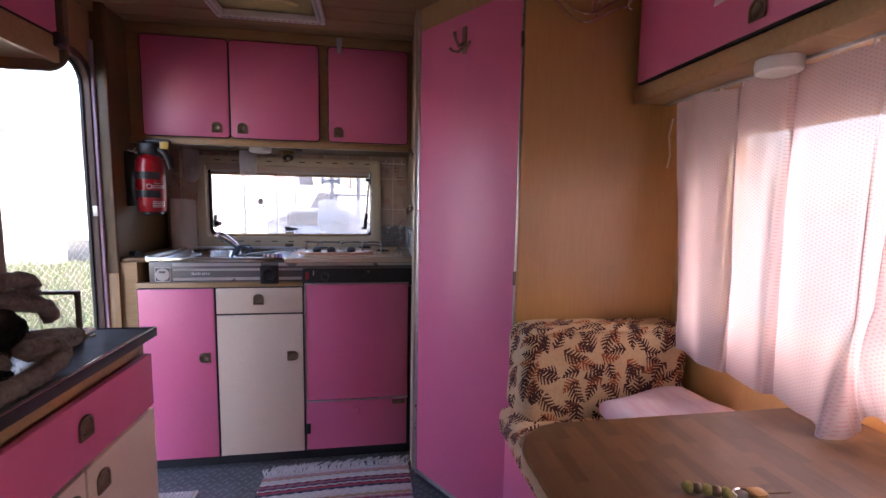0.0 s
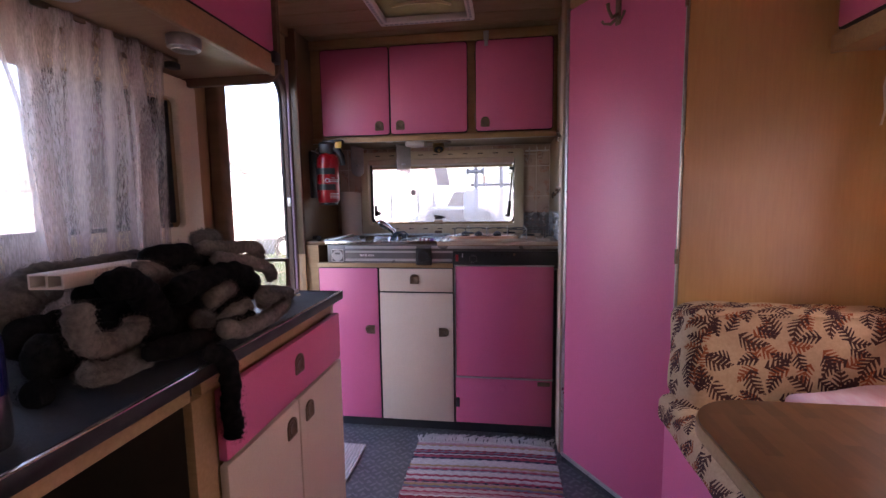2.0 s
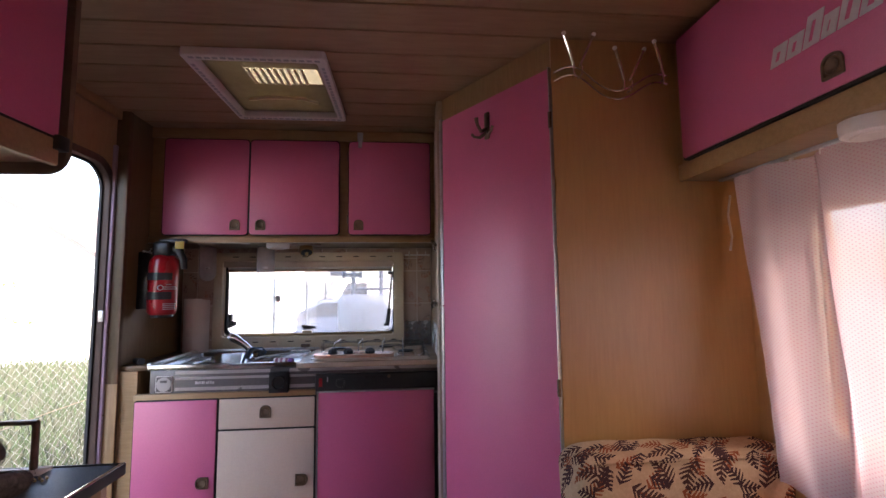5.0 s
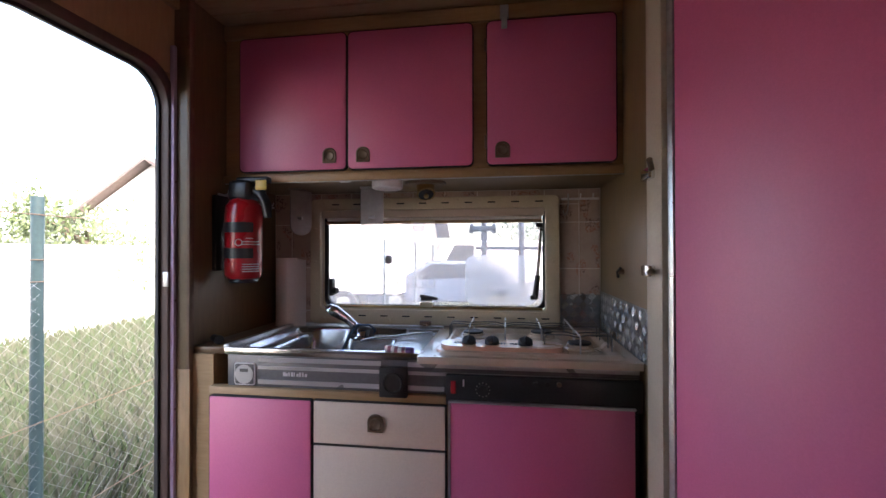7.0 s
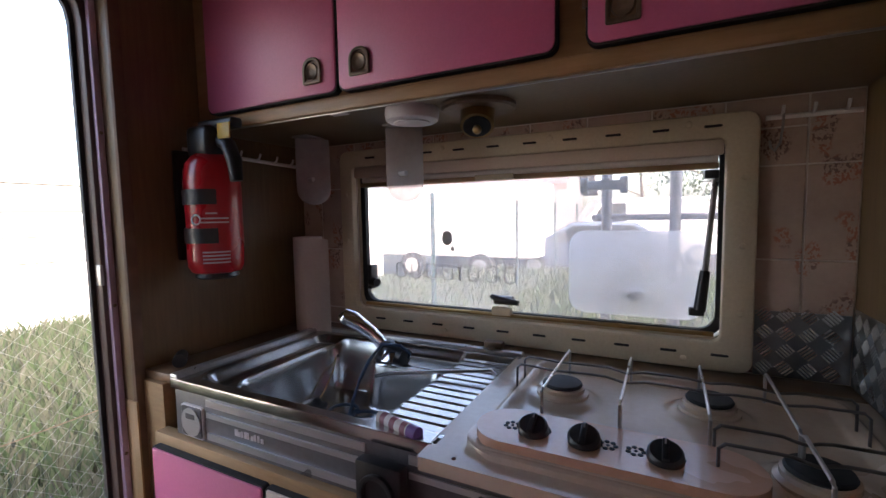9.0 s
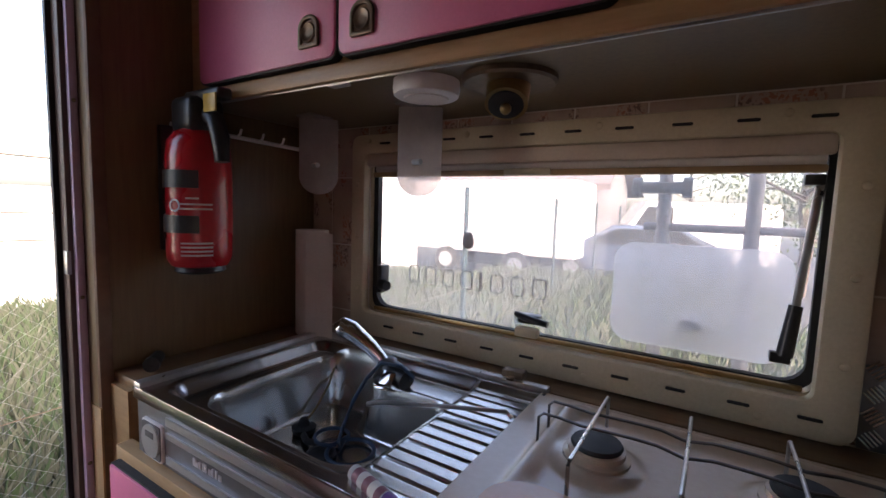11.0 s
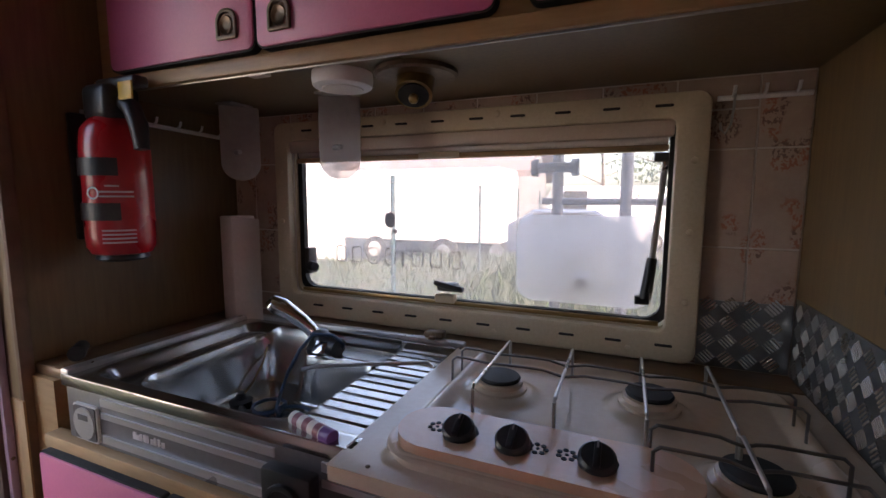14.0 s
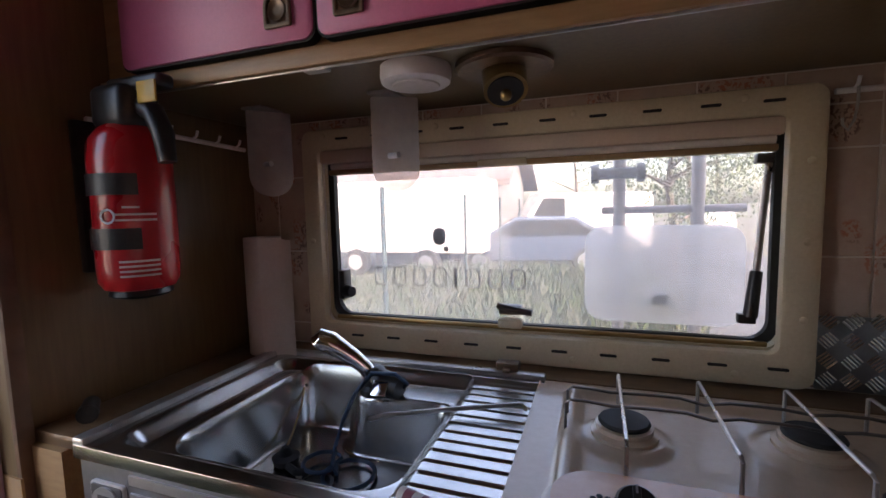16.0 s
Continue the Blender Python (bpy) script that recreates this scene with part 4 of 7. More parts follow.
part("top_rail", box(B(), -0.905, 0.296, 2.093, 2.106, 1.852, 1.895, 0.002), TRIM, wc)
for x0, x1, hx in ((-0.846, -0.503, -0.553), (-0.495, -0.122, -0.448), (-0.079, 0.275, -0.036)):
    dr = front(wc, "door", x0, x1, 1.434, 1.845, 2.087, 0.018, PINK, 0.014)
    handle(dr, (hx, 2.0868, 1.476), "-y")
for x in (-0.131, -0.087):
    for z in (1.50, 1.78):
        part("hinge", rod(B(), (x + 0.004, 2.091, z - 0.018), (x + 0.004, 2.091, z + 0.018), 0.004, n=8), BRONZE, wc)
th = thing("door_stay_clip", (-0.03, 2.08, 1.83), "small translucent clip on the cupboard's edge", "clip")
part("plate", box(B(), -0.042, -0.018, 2.077, 2.085, 1.845, 1.885, 0.002), GALV, th)
part("tongue", box(B(), -0.038, -0.022, 2.071, 2.077, 1.815, 1.86, 0.002), GALV, th)

# lamps under the cupboard
th = thing("disc_lamp", (-0.39, 2.15, 1.38), "white round unlit push lamp under the cupboard", "lamp", "disc lamps")
part("housing", lathe(B(), [(0.048, 1.405), (0.049, 1.394), (0.047, 1.384), (0.043, 1.3815), (0.034, 1.381)], (-0.395, 2.165, 0), 32), WHITE, th)
part("lens", lathe(B(), [(0.0335, 1.3815), (0.032, 1.379), (0.02, 1.378), (0.004, 1.3775)], (-0.395, 2.165, 0), 28), PAPER, th)
th = thing("downlight", (-0.275, 2.16, 1.35), "small brass swivel downlight on a dark round base", "lamp")
part("base", lathe(B(), [(0.066, 1.4045), (0.066, 1.398), (0.062, 1.395), (0.02, 1.394)], (-0.280, 2.198, 0), 36), BRONZE, th)
part("barrel", rod(B(), (-0.280, 2.198, 1.395), (-0.274, 2.178, 1.364), 0.03, 0.029, 24), BRASS, th)
part("mouth", rod(B(), (-0.2743, 2.1782, 1.3645), (-0.2738, 2.177, 1.3625), 0.024, 0.024, 24), DARK, th)
part("bulb", ball(B(), (-0.273, 2.175, 1.358), 0.008, 10), BRASS, th)
th = thing("cup_hook", (-0.47, 2.12, 1.39), "thin pale clip under the cupboard", "clip")
part("bar", box(B(), -0.53, -0.495, 2.10, 2.115, 1.397, 1.4045, 0.002), WHITE, th)

# roll holder: two hanging arms
th = thing("roll_holder", (-0.63, 2.27, 1.28), "clouded plastic roll holder arms under the cupboard", "roll holder")
for x in (-0.734, -0.478):
    part("arm", turned(slab(B(), "x", rounded(-0.039, 0.039, -0.155, 0.0, (0.037, 0.037, 0.003, 0.003), 8), -0.0025, 0.0025, 0.001), Matrix.Translation((x, 2.27, 1.398)) @ Matrix.Rotation(radians(-38 if x < -0.6 else -62), 4, "Z")), HOLDER, th)
    part("foot", box(B(), x - 0.035, x + 0.01, 2.24, 2.30, 1.399, 1.4045, 0.002), HOLDER, th)
    part("peg", rod(B(), (x - 0.008, 2.262, 1.302), (x + 0.012, 2.256, 1.302), 0.005, n=10), GALV, th)

# key rails on the walls
def hook_rail(name, a, b, out, n, label):
    a, b, out = Vector(a), Vector(b), Vector(out)
    th = thing(name, a, label, "hook rail", "hook rails")
    part("rail", tube(B(), [a, a + (b - a) * 0.5, b], 0.0045), WHITE, th)
    for k in range(n):
        p = a + (b - a) * ((k + 0.5) / n)
        part("hook", tube(B(), [p, p + out * 0.012 + Vector((0, 0, 0.006)), p + out * 0.016 + Vector((0, 0, 0.016))], 0.0026, 6), WHITE, th)


hook_rail("hook_rail", (-0.898, 2.06, 1.362), (-0.898, 2.38, 1.352), (1, 0, 0), 6, "white plastic hook rail on the side partition")
hook_rail("hook_rail", (0.165, 2.40, 1.368), (0.29, 2.40, 1.368), (0, -1, 0), 3, "white plastic hook rail on the tiles")
th = thing("wire_hook", (0.185, 2.39, 1.30), "thin bent wire hook hanging from the rail", "hook")
part("wire", tube(B(), [(0.188, 2.392, 1.382), (0.186, 2.386, 1.35), (0.184, 2.388, 1.325), (0.176, 2.386, 1.31), (0.17, 2.386, 1.318), (0.169, 2.386, 1.328)], 0.002, 6), WIRE, th)

# fire extinguisher
cx, cy = -0.820, 2.068
th = thing("fire_extinguisher", (cx, cy, 1.11), "red fire extinguisher strapped to the side partition", "extinguisher")
body = part("cylinder", lathe(B(), [(0.03, 1.112), (0.047, 1.118), (0.053, 1.13), (0.054, 1.15), (0.054, 1.305), (0.051, 1.335), (0.04, 1.352), (0.022, 1.362), (0.016, 1.372)], (cx, cy, 0), 36), RED, th)
part("foot_ring", lathe(B(), [(0.036, 1.104), (0.042, 1.108), (0.040, 1.116), (0.03, 1.117)], (cx, cy, 0), 28), BLACK, th)
for z in (1.178, 1.255):
    arc_in = [(cx + 0.0543 * math.cos(radians(a)), cy + 0.0543 * math.sin(radians(a))) for a in range(90, 331, 10)]
    arc_out = [(cx + 0.0565 * math.cos(radians(a)), cy + 0.0565 * math.sin(radians(a))) for a in range(90, 331, 10)]
    part("strap", slab(B(), "z", arc_out + arc_in[::-1], z, z + 0.03), BLACK, th)
part("bracket", box(B(), -0.905, -0.89, cy - 0.03, cy + 0.03, 1.14, 1.37, 0.003), BLACK, th)
part("head", box(B(), cx - 0.036, cx + 0.036, cy - 0.032, cy + 0.032, 1.350, 1.414, 0.014, 3), BLACK, th)
part("lever", box(B(), cx - 0.02, cx + 0.085, cy - 0.014, cy + 0.014, 1.405, 1.425, 0.006, 3), BLACK, th)
part("grip", tube(B(), [(cx + 0.03, cy, 1.385), (cx + 0.06, cy - 0.004, 1.372), (cx + 0.078, cy - 0.006, 1.34), (cx + 0.082, cy - 0.006, 1.30)], [0.014, 0.015, 0.015, 0.012], 12), BLACK, th)
part("seal_tag", box(B(), cx + 0.048, cx + 0.083, cy - 0.018, cy - 0.0145, 1.383, 1.413, 0.001), YELLOW, th, "yellow inspection tag")
for k in range(7):
    z = (1.218, 1.226, 1.152, 1.145, 1.138, 1.159, 1.236)[k]
    bm = B()
    a0, a1 = (-62, -8) if k != 6 else (-52, -30)
    pts = [(cx + 0.0546 * math.cos(radians(a0 + (a1 - a0) * j / 8)), cy + 0.0546 * math.sin(radians(a0 + (a1 - a0) * j / 8))) for j in range(9)]
    for (xa, ya), (xb, yb) in zip(pts, pts[1:]):
        vs = [bm.verts.new(v) for v in ((xa, ya, z), (xb, yb, z), (xb, yb, z + 0.003), (xa, ya, z + 0.003))]
        bm.faces.new(vs)
    part("print_line", bm, WHITEMARK, body)
part("emblem", turned(ring(B(), "y", [(0.011 * math.cos(a * 0.5236), 0.011 * math.sin(a * 0.5236)) for a in range(12)], [(0.008 * math.cos(a * 0.5236), 0.008 * math.sin(a * 0.5236)) for a in range(12)], -0.0552, -0.0545), Matrix.Translation((cx, cy, 1.225)) @ Matrix.Rotation(radians(18), 4, "Z")), WHITEMARK, body)
th.location.z -= 0.012

# paper roll
th = thing("paper_roll", (-0.818, 2.328, 0.92), "standing white kitchen paper roll with loose sheet", "paper roll")
part("roll", ring(B(), "z", [(-0.818 + 0.037 * math.cos(radians(a)), 2.328 + 0.037 * math.sin(radians(a))) for a in range(0, 360, 10)], [(-0.818 + 0.018 * math.cos(radians(a)), 2.328 + 0.018 * math.sin(radians(a))) for a in range(0, 360, 10)], 0.9205, 1.163, 0.002), PAPER, th)
part("loose_sheet", sheet(B(), 12, 6, lambda u, v: Vector((-0.798 + 0.062 * u, 2.292 + 0.02 * u + 0.012 * math.sin(u * 3), 0.921 + 0.242 * (1 - v) - (0.0 if v > 0.5 else 0.006 * u)))), PAPER, th)

# ---- kitchen: base units ----
bu = thing("base_unit", (-0.5, 2.1, 0.0), "kitchen base unit with pink door and cream drawer", "cupboard")
part("carcass", box(B(), -0.835, -0.178, 1.936, 2.40, 0.05, 0.775), TRIM, bu)
part("plinth", box(B(), -0.86, 0.29, 1.955, 2.35, 0.0, 0.05), VINYL, bu)
part("rail", box(B(), -0.835, -0.178, 1.930, 1.955, 0.7755, 0.8175, 0.002), TRIM, bu)
part("end_panel", box(B(), -0.905, -0.8355, 1.950, 2.40, 0.0, 0.8995), TRIM, bu)
dr = front(bu, "door", -0.822, -0.534, 0.06, 0.795, 1.915, 0.019, PINK, 0.004)
handle(dr, (-0.577, 1.9148, 0.502), "-y", 90)
dr = front(bu, "drawer", -0.526, -0.180, 0.687, 0.795, 1.917, 0.017, CREAM, 0.003)
handle(dr, (-0.358, 1.9168, 0.748), "-y", 0)
dr = front(bu, "door", -0.526, -0.180, 0.06, 0.680, 1.917, 0.017, CREAM, 0.003)
handle(dr, (-0.222, 1.9168, 0.497), "-y", -90)

fr = thing("fridge", (0.05, 2.1, 0.0), "built-in fridge with pink door below the hob", "fridge")
part("body", box(B(), -0.172, 0.288, 1.938, 2.40, 0.05, 0.79), BLACK, fr)
dr = part("door", box(B(), -0.166, 0.272, 1.914, 1.936, 0.290, 0.808, 0.003), PINK, fr)
part("edge_trim", box(B(), -0.171, -0.1665, 1.912, 1.937, 0.290, 0.812, 0.001), ALU, dr, "metal edge trim")
part("edge_trim", box(B(), -0.171, 0.274, 1.911, 1.937, 0.8085, 0.814, 0.001), ALU, dr, "metal edge trim")
part("edge_trim", box(B(), -0.171, 0.274, 1.911, 1.937, 0.2835, 0.2895, 0.001), ALU, dr, "metal edge trim")
fl = part("flap", box(B(), -0.170, 0.270, 1.916, 1.936, 0.062, 0.282, 0.003), PINK, fr)
part("lock_ring", turned(lathe(B(), [(0.008, 0), (0.017, 0.001), (0.018, 0.004), (0.014, 0.006), (0.005, 0.005)], (0, 0, 0), 20), Matrix.Translation((0.045, 1.916, 0.238)) @ Matrix.Rotation(radians(90), 4, "X")), PINK, fl)
part("hinge", box(B(), -0.172, -0.152, 1.908, 1.917, 0.14, 0.185, 0.003), BLACK, fl)
part("catch", box(B(), 0.205, 0.262, 1.908, 1.917, 0.258, 0.276, 0.002), BRONZE, fl)
pn = part("control_panel", box(B(), -0.178, 0.292, 1.920, 1.937, 0.80, 0.876, 0.003), BLACK, fr, "black fridge control strip")
for k in range(12):
    a = radians(k * 30)
    part("dial_mark", rod(B(), (-0.085 + 0.017 * math.cos(a), 1.9202, 0.842 + 0.017 * math.sin(a)), (-0.085 + 0.017 * math.cos(a), 1.9192, 0.842 + 0.017 * math.sin(a)), 0.0018, n=6), GREYMARK, pn)
part("dial", rod(B(), (-0.085, 1.920, 0.842), (-0.085, 1.914, 0.842), 0.012, n=20), BLACK, pn)
part("rocker", box(B(), -0.165, -0.152, 1.915, 1.921, 0.83, 0.862, 0.002), RED, pn, "red rocker switch")
for k in range(4):
    part("button", rod(B(), (0.015 + k * 0.028, 1.920, 0.862), (0.015 + k * 0.028, 1.917, 0.862), 0.006, n=12), DARK if k < 3 else BRONZE, pn)
part("mark_bar", box(B(), -0.135, -0.131, 1.9192, 1.9202, 0.848, 0.866), WHITEMARK, pn)

# front strip below the sink
fs = part("front_strip", box(B(), -0.787, 0.292, 1.944, 1.956, 0.818, 0.9025, 0.001), STRIPE, bu, "anthracite strip with silver lines")
for z, h in ((0.886, 0.012), (0.866, 0.009), (0.826, 0.012)):
    for x0, x1 in ((-0.697, -0.352), (-0.28, 0.29)):
        if z < 0.85 and x0 > -0.5:
            x1 = -0.185
        part("stripe", box(B(), x0, x1, 1.9415, 1.9442, z, z + h), SILVER, fs)
part("badge", slab(B(), "y", rounded(-0.765, -0.705, 0.822, 0.882, 0.006), 1.940, 1.944), WHITE, fs, "square badge with round emblem")
part("badge_field", slab(B(), "y", rounded(-0.762, -0.708, 0.825, 0.879, 0.004), 1.9385, 1.9402), STRIPE, fs)
part("badge_disc", turned(lathe(B(), [(0.005, 0), (0.026, 0), (0.026, 0.002), (0.005, 0.002)], (0, 0, 0), 28), Matrix.Translation((-0.735, 1.9386, 0.852)) @ Matrix.Rotation(radians(90), 4, "X")), SILVER, fs)
part("badge_mark", box(B(), -0.747, -0.723, 1.9358, 1.9368, 0.858, 0.867), STRIPE, fs)
for k, (w, h) in enumerate(((0.009, 0.013), (0.007, 0.009), (0.005, 0.012), (0.007, 0.013), (0.003, 0.013), (0.007, 0.009), (0.005, 0.013), (0.005, 0.013), (0.007, 0.009))):
    part("mark_bar", box(B(), -0.625 + k * 0.0078, -0.625 + k * 0.0078 + w * 0.85, 1.9425, 1.9438, 0.849, 0.849 + h * 0.85), WHITEMARK, fs)
for x in (-0.775, -0.62, -0.45, -0.22, 0.0, 0.2):
    part("screw", ball(B(), (x, 1.948, 0.9022), 0.004, 8, (1, 1, 0.5)), BRONZE, fs)
th = thing("power_socket", (-0.313, 1.93, 0.814), "dark violet-brown power socket in the front strip", "socket")
part("plate", box(B(), -0.350, -0.277, 1.916, 1.936, 0.812, 0.89, 0.004), BLACK, th)
part("well", turned(ring(B(), "z", [(0.028 * math.cos(a * 0.2618), 0.028 * math.sin(a * 0.2618)) for a in range(24)], [(0.021 * math.cos(a * 0.2618), 0.021 * math.sin(a * 0.2618)) for a in range(24)], 0, 0.006, 0.001), Matrix.Translation((-0.3135, 1.916, 0.85)) @ Matrix.Rotation(radians(90), 4, "X")), BLACK, th)
part("well_floor", rod(B(), (-0.3135, 1.9155, 0.85), (-0.3135, 1.9145, 0.85), 0.0208, n=24), DARK, th)

# ---- worktop ledges, sink, hob ----
wt = solo("worktop", box(B(), -0.905, 0.296, 2.335, 2.409, 0.900, 0.918, 0.002), LEDGE, "brown wooden ledge behind sink and hob", "worktop", kind="")
ORIGIN[wt] = Vector((0, 0, 0))
part("side_ledge", box(B(), -0.905, -0.803, 1.958, 2.334, 0.900, 0.918, 0.002), LEDGE, wt)
part("under_strip", box(B(), -0.248, 0.296, 1.93, 2.33, 0.899, 0.909, 0.001), LEDGE, wt)


def sink_height(x, y):
    """Pressed steel sink: rim, wide shallow shoulder, deep bowl with a ledge for the tap, ribbed drainer."""
    rim = 0.921
    d = rim

    def inside(x0, x1, y0, y1, r):
        dx, dy = max(x0 + r - x, x - (x1 - r), 0), max(y0 + r - y, y - (y1 - r), 0)
        return r - math.hypot(dx, dy)

    def ease(t):
        t = max(0, min(1, t))
        return t * t * (3 - 2 * t)

    s = inside(-0.768, -0.20, 1.962, 2.316, 0.045)
    d -= 0.022 * ease(s / 0.028)
    if x > -0.372 and s > 0:
        k = ease((x + 0.372) / 0.018)
        d += k * (0.008 + 0.0045 * min(1, 3.0 * abs(math.sin((y - 1.985) * math.pi / 0.0245)))) * ease(s / 0.02)
    ledge = ease((inside(-0.582, -0.1, 2.212, 2.45, 0.045) + 0.005) / 0.03)
    b = ease(inside(-0.722, -0.372, 1.996, 2.308, 0.055) / 0.034) * (1 - ledge)
    return d - 0.100 * b


th = thing("sink", (-0.5, 2.14, 0.80), "stainless steel sink with ribbed drainer", "sink")
part("bowl", sheet(B(), 150, 200, lambda u, v: Vector((-0.798 + 0.558 * u, 1.946 + 0.392 * v, sink_height(-0.798 + 0.558 * u, 1.946 + 0.392 * v)))), STEEL, th, sharp=60)
part("front_edge", box(B(), -0.798, -0.245, 1.9425, 1.9465, 0.903, 0.9215, 0.001), STEEL, th)
part("side_rail", box(B(), -0.802, -0.780, 1.944, 2.338, 0.917, 0.930, 0.004), ALU, th, "raised metal side rail")
part("back_rail", box(B(), -0.780, -0.24, 2.318, 2.338, 0.917, 0.929, 0.004), ALU, th, "raised metal back rail")
part("waste", lathe(B(), [(0.004, 0.7985), (0.022, 0.799), (0.026, 0.801), (0.027, 0.803), (0.022, 0.804), (0.016, 0.801)], (-0.56, 2.12, 0), 24), BLACK, th)
part("overflow", ball(B(), (-0.700, 2.289, 0.872), 0.008, 10, (1, 0.6, 1)), BLACK, th)
part("chain", tube(B(), [(-0.698, 2.283, 0.871), (-0.690, 2.262, 0.845), (-0.676, 2.215, 0.815), (-0.655, 2.165, 0.808)], 0.0018, 6), BRASS, th, "thin bead chain")
th = thing("rail_clip", (-0.30, 2.33, 0.93), "small dark clip on the sink's back rail", "clip")
part("body", box(B(), -0.325, -0.285, 2.322, 2.345, 0.9295, 0.944, 0.003), BRONZE, th)
part("tongue", box(B(), -0.312, -0.298, 2.312, 2.3225, 0.9295, 0.936, 0.002), BRONZE, th)
th = thing("sink_plug", (-0.64, 2.155, 0.802), "black rubber plug lying in the sink", "plug")
part("plug", lathe(B(), [(0.012, 0.80), (0.02, 0.802), (0.022, 0.812), (0.012, 0.816), (0.006, 0.828)], (-0.642, 2.155, 0), 18), RUBBER, th)
part("tab", tube(B(), [(-0.625, 2.14, 0.806), (-0.60, 2.125, 0.81), (-0.585, 2.135, 0.807)], 0.006), RUBBER, th)

# tap with blue cord
th = thing("tap", (-0.525, 2.245, 0.90), "chromed swivel tap on the sink's back edge", "tap")
part("base", lathe(B(), [(0.024, 0.898), (0.024, 0.908), (0.019, 0.914), (0.018, 0.93), (0.02, 0.94), (0.012, 0.945)], (-0.522, 2.245, 0), 24), BLACK, th)
part("spout", tube(B(), [(-0.522, 2.243, 0.925), (-0.535, 2.238, 0.945), (-0.552, 2.232, 0.962), (-0.572, 2.225, 0.977), (-0.588, 2.219, 0.989), (-0.602, 2.214, 0.994), (-0.610, 2.211, 0.988)], [0.013, 0.0135, 0.0145, 0.0165, 0.019, 0.0205, 0.016], 16), CHROME, th)
part("lever", turned(box(B(), -0.014, 0.014, -0.026, 0.0, -0.004, 0.004, 0.002), Matrix.Translation((-0.497, 2.226, 0.928)) @ Matrix.Rotation(radians(50), 4, "X")), CHROME, th)
part("lever", turned(box(B(), -0.016, 0.016, -0.012, 0.016, -0.003, 0.003, 0.002), Matrix.Translation((-0.498, 2.208, 0.902)) @ Matrix.Rotation(radians(-25), 4, "X")), CHROME, th)
part("cartridge", rod(B(), (-0.515, 2.245, 0.922), (-0.468, 2.236, 0.915), 0.021, 0.019, 20), BLACK, th)
th = thing("blue_cord", (-0.53, 2.14, 0.80), "thin dark blue cord looped over the tap into the sink", "cord")
pts = [Vector((-0.47, 2.25, 0.91)), Vector((-0.455, 2.235, 0.925)), Vector((-0.47, 2.222, 0.945)), Vector((-0.51, 2.215, 0.945)), Vector((-0.532, 2.20, 0.915)), Vector((-0.548, 2.185, 0.875)), Vector((-0.556, 2.17, 0.835)), Vector((-0.553, 2.155, 0.812)), Vector((-0.54, 2.145, 0.806))]
pts += arc((-0.520, 2.150, 0.806), 0.040, 150, -200, 20)
pts += arc((-0.575, 2.160, 0.811), 0.030, 40, 330, 14)
part("cord", tube(B(), pts, 0.0034, 8), BLUECORD, th)
th = thing("steel_rod", (-0.38, 2.25, 0.92), "thin bent metal rod lying across the sink", "rod")
part("rod", tube(B(), [(-0.472, 2.135, 0.909), (-0.45, 2.143, 0.915), (-0.35, 2.178, 0.922), (-0.262, 2.203, 0.929), (-0.254, 2.204, 0.921)], 0.0035, 8), WIRE, th)
th = thing("black_plug", (-0.868, 2.01, 0.92), "small black plastic connector lying on the ledge", "connector")
part("body", rod(B(), (-0.885, 2.022, 0.931), (-0.855, 1.998, 0.931), 0.011, 0.012, 14), BLACK, th)
part("collar", rod(B(), (-0.857, 2.0, 0.931), (-0.847, 1.992, 0.931), 0.0135, 0.0135, 14), BLACK, th)
part("tip", rod(B(), (-0.886, 2.023, 0.931), (-0.893, 2.029, 0.931), 0.007, 0.006, 10), BRONZE, th)
th = thing("lighter", (-0.30, 1.975, 0.93), "printed white and purple lighter on the drainer", "lighter")
lb = part("body", rod(B(), (-0.345, 1.972, 0.9255), (-0.285, 1.955, 0.9255), 0.0088, n=20), PAPER, th)
part("cap", rod(B(), (-0.285, 1.955, 0.9255), (-0.269, 1.9505, 0.9255), 0.0092, n=20), surf("purple_plastic", (0.12, 0.04, 0.2), (0.17, 0.06, 0.27), 0.4, bump=0), th)
for k, s in enumerate((0.12, 0.45, 0.8)):
    p = Vector((-0.345, 1.972, 0.9255)).lerp(Vector((-0.285, 1.955, 0.9255)), s)
    part("print_band", rod(B(), p, p + Vector((0.010, -0.0028, 0)), 0.0090, n=20), surf("maroon_print", (0.2, 0.05, 0.08), (0.3, 0.1, 0.12), 0.5, bump=0), lb)

# hob
th = thing("hob", (0.02, 2.12, 0.909), "beige enamel gas hob with three burners", "hob")


def hob_height(x, y):
    def inside(x0, x1, y0, y1, r):
        dx, dy = max(x0 + r - x, x - (x1 - r), 0), max(y0 + r - y, y - (y1 - r), 0)
        return r - math.hypot(dx, dy)
    z = 0.921
    s = inside(-0.205, 0.262, 1.937, 2.303, 0.03)
    z += 0.010 * max(0, min(1, s / 0.010)) - 0.014 * max(0, min(1, (s - 0.016) / 0.014))
    for bx, by in BURNERS:
        d = math.hypot(x - bx, y - by)
        t = max(0, min(1, (0.062 - d) / 0.02))
        z += 0.008 * t * t * (3 - 2 * t)
    return z


BURNERS = ((-0.126, 2.165), (0.078, 2.190), (0.165, 2.035))
part("tray", sheet(B(), 120, 90, lambda u, v: Vector((-0.249 + 0.541 * u, 1.911 + 0.410 * v, hob_height(-0.249 + 0.541 * u, 1.911 + 0.410 * v)))), ENAMEL, th, sharp=70)
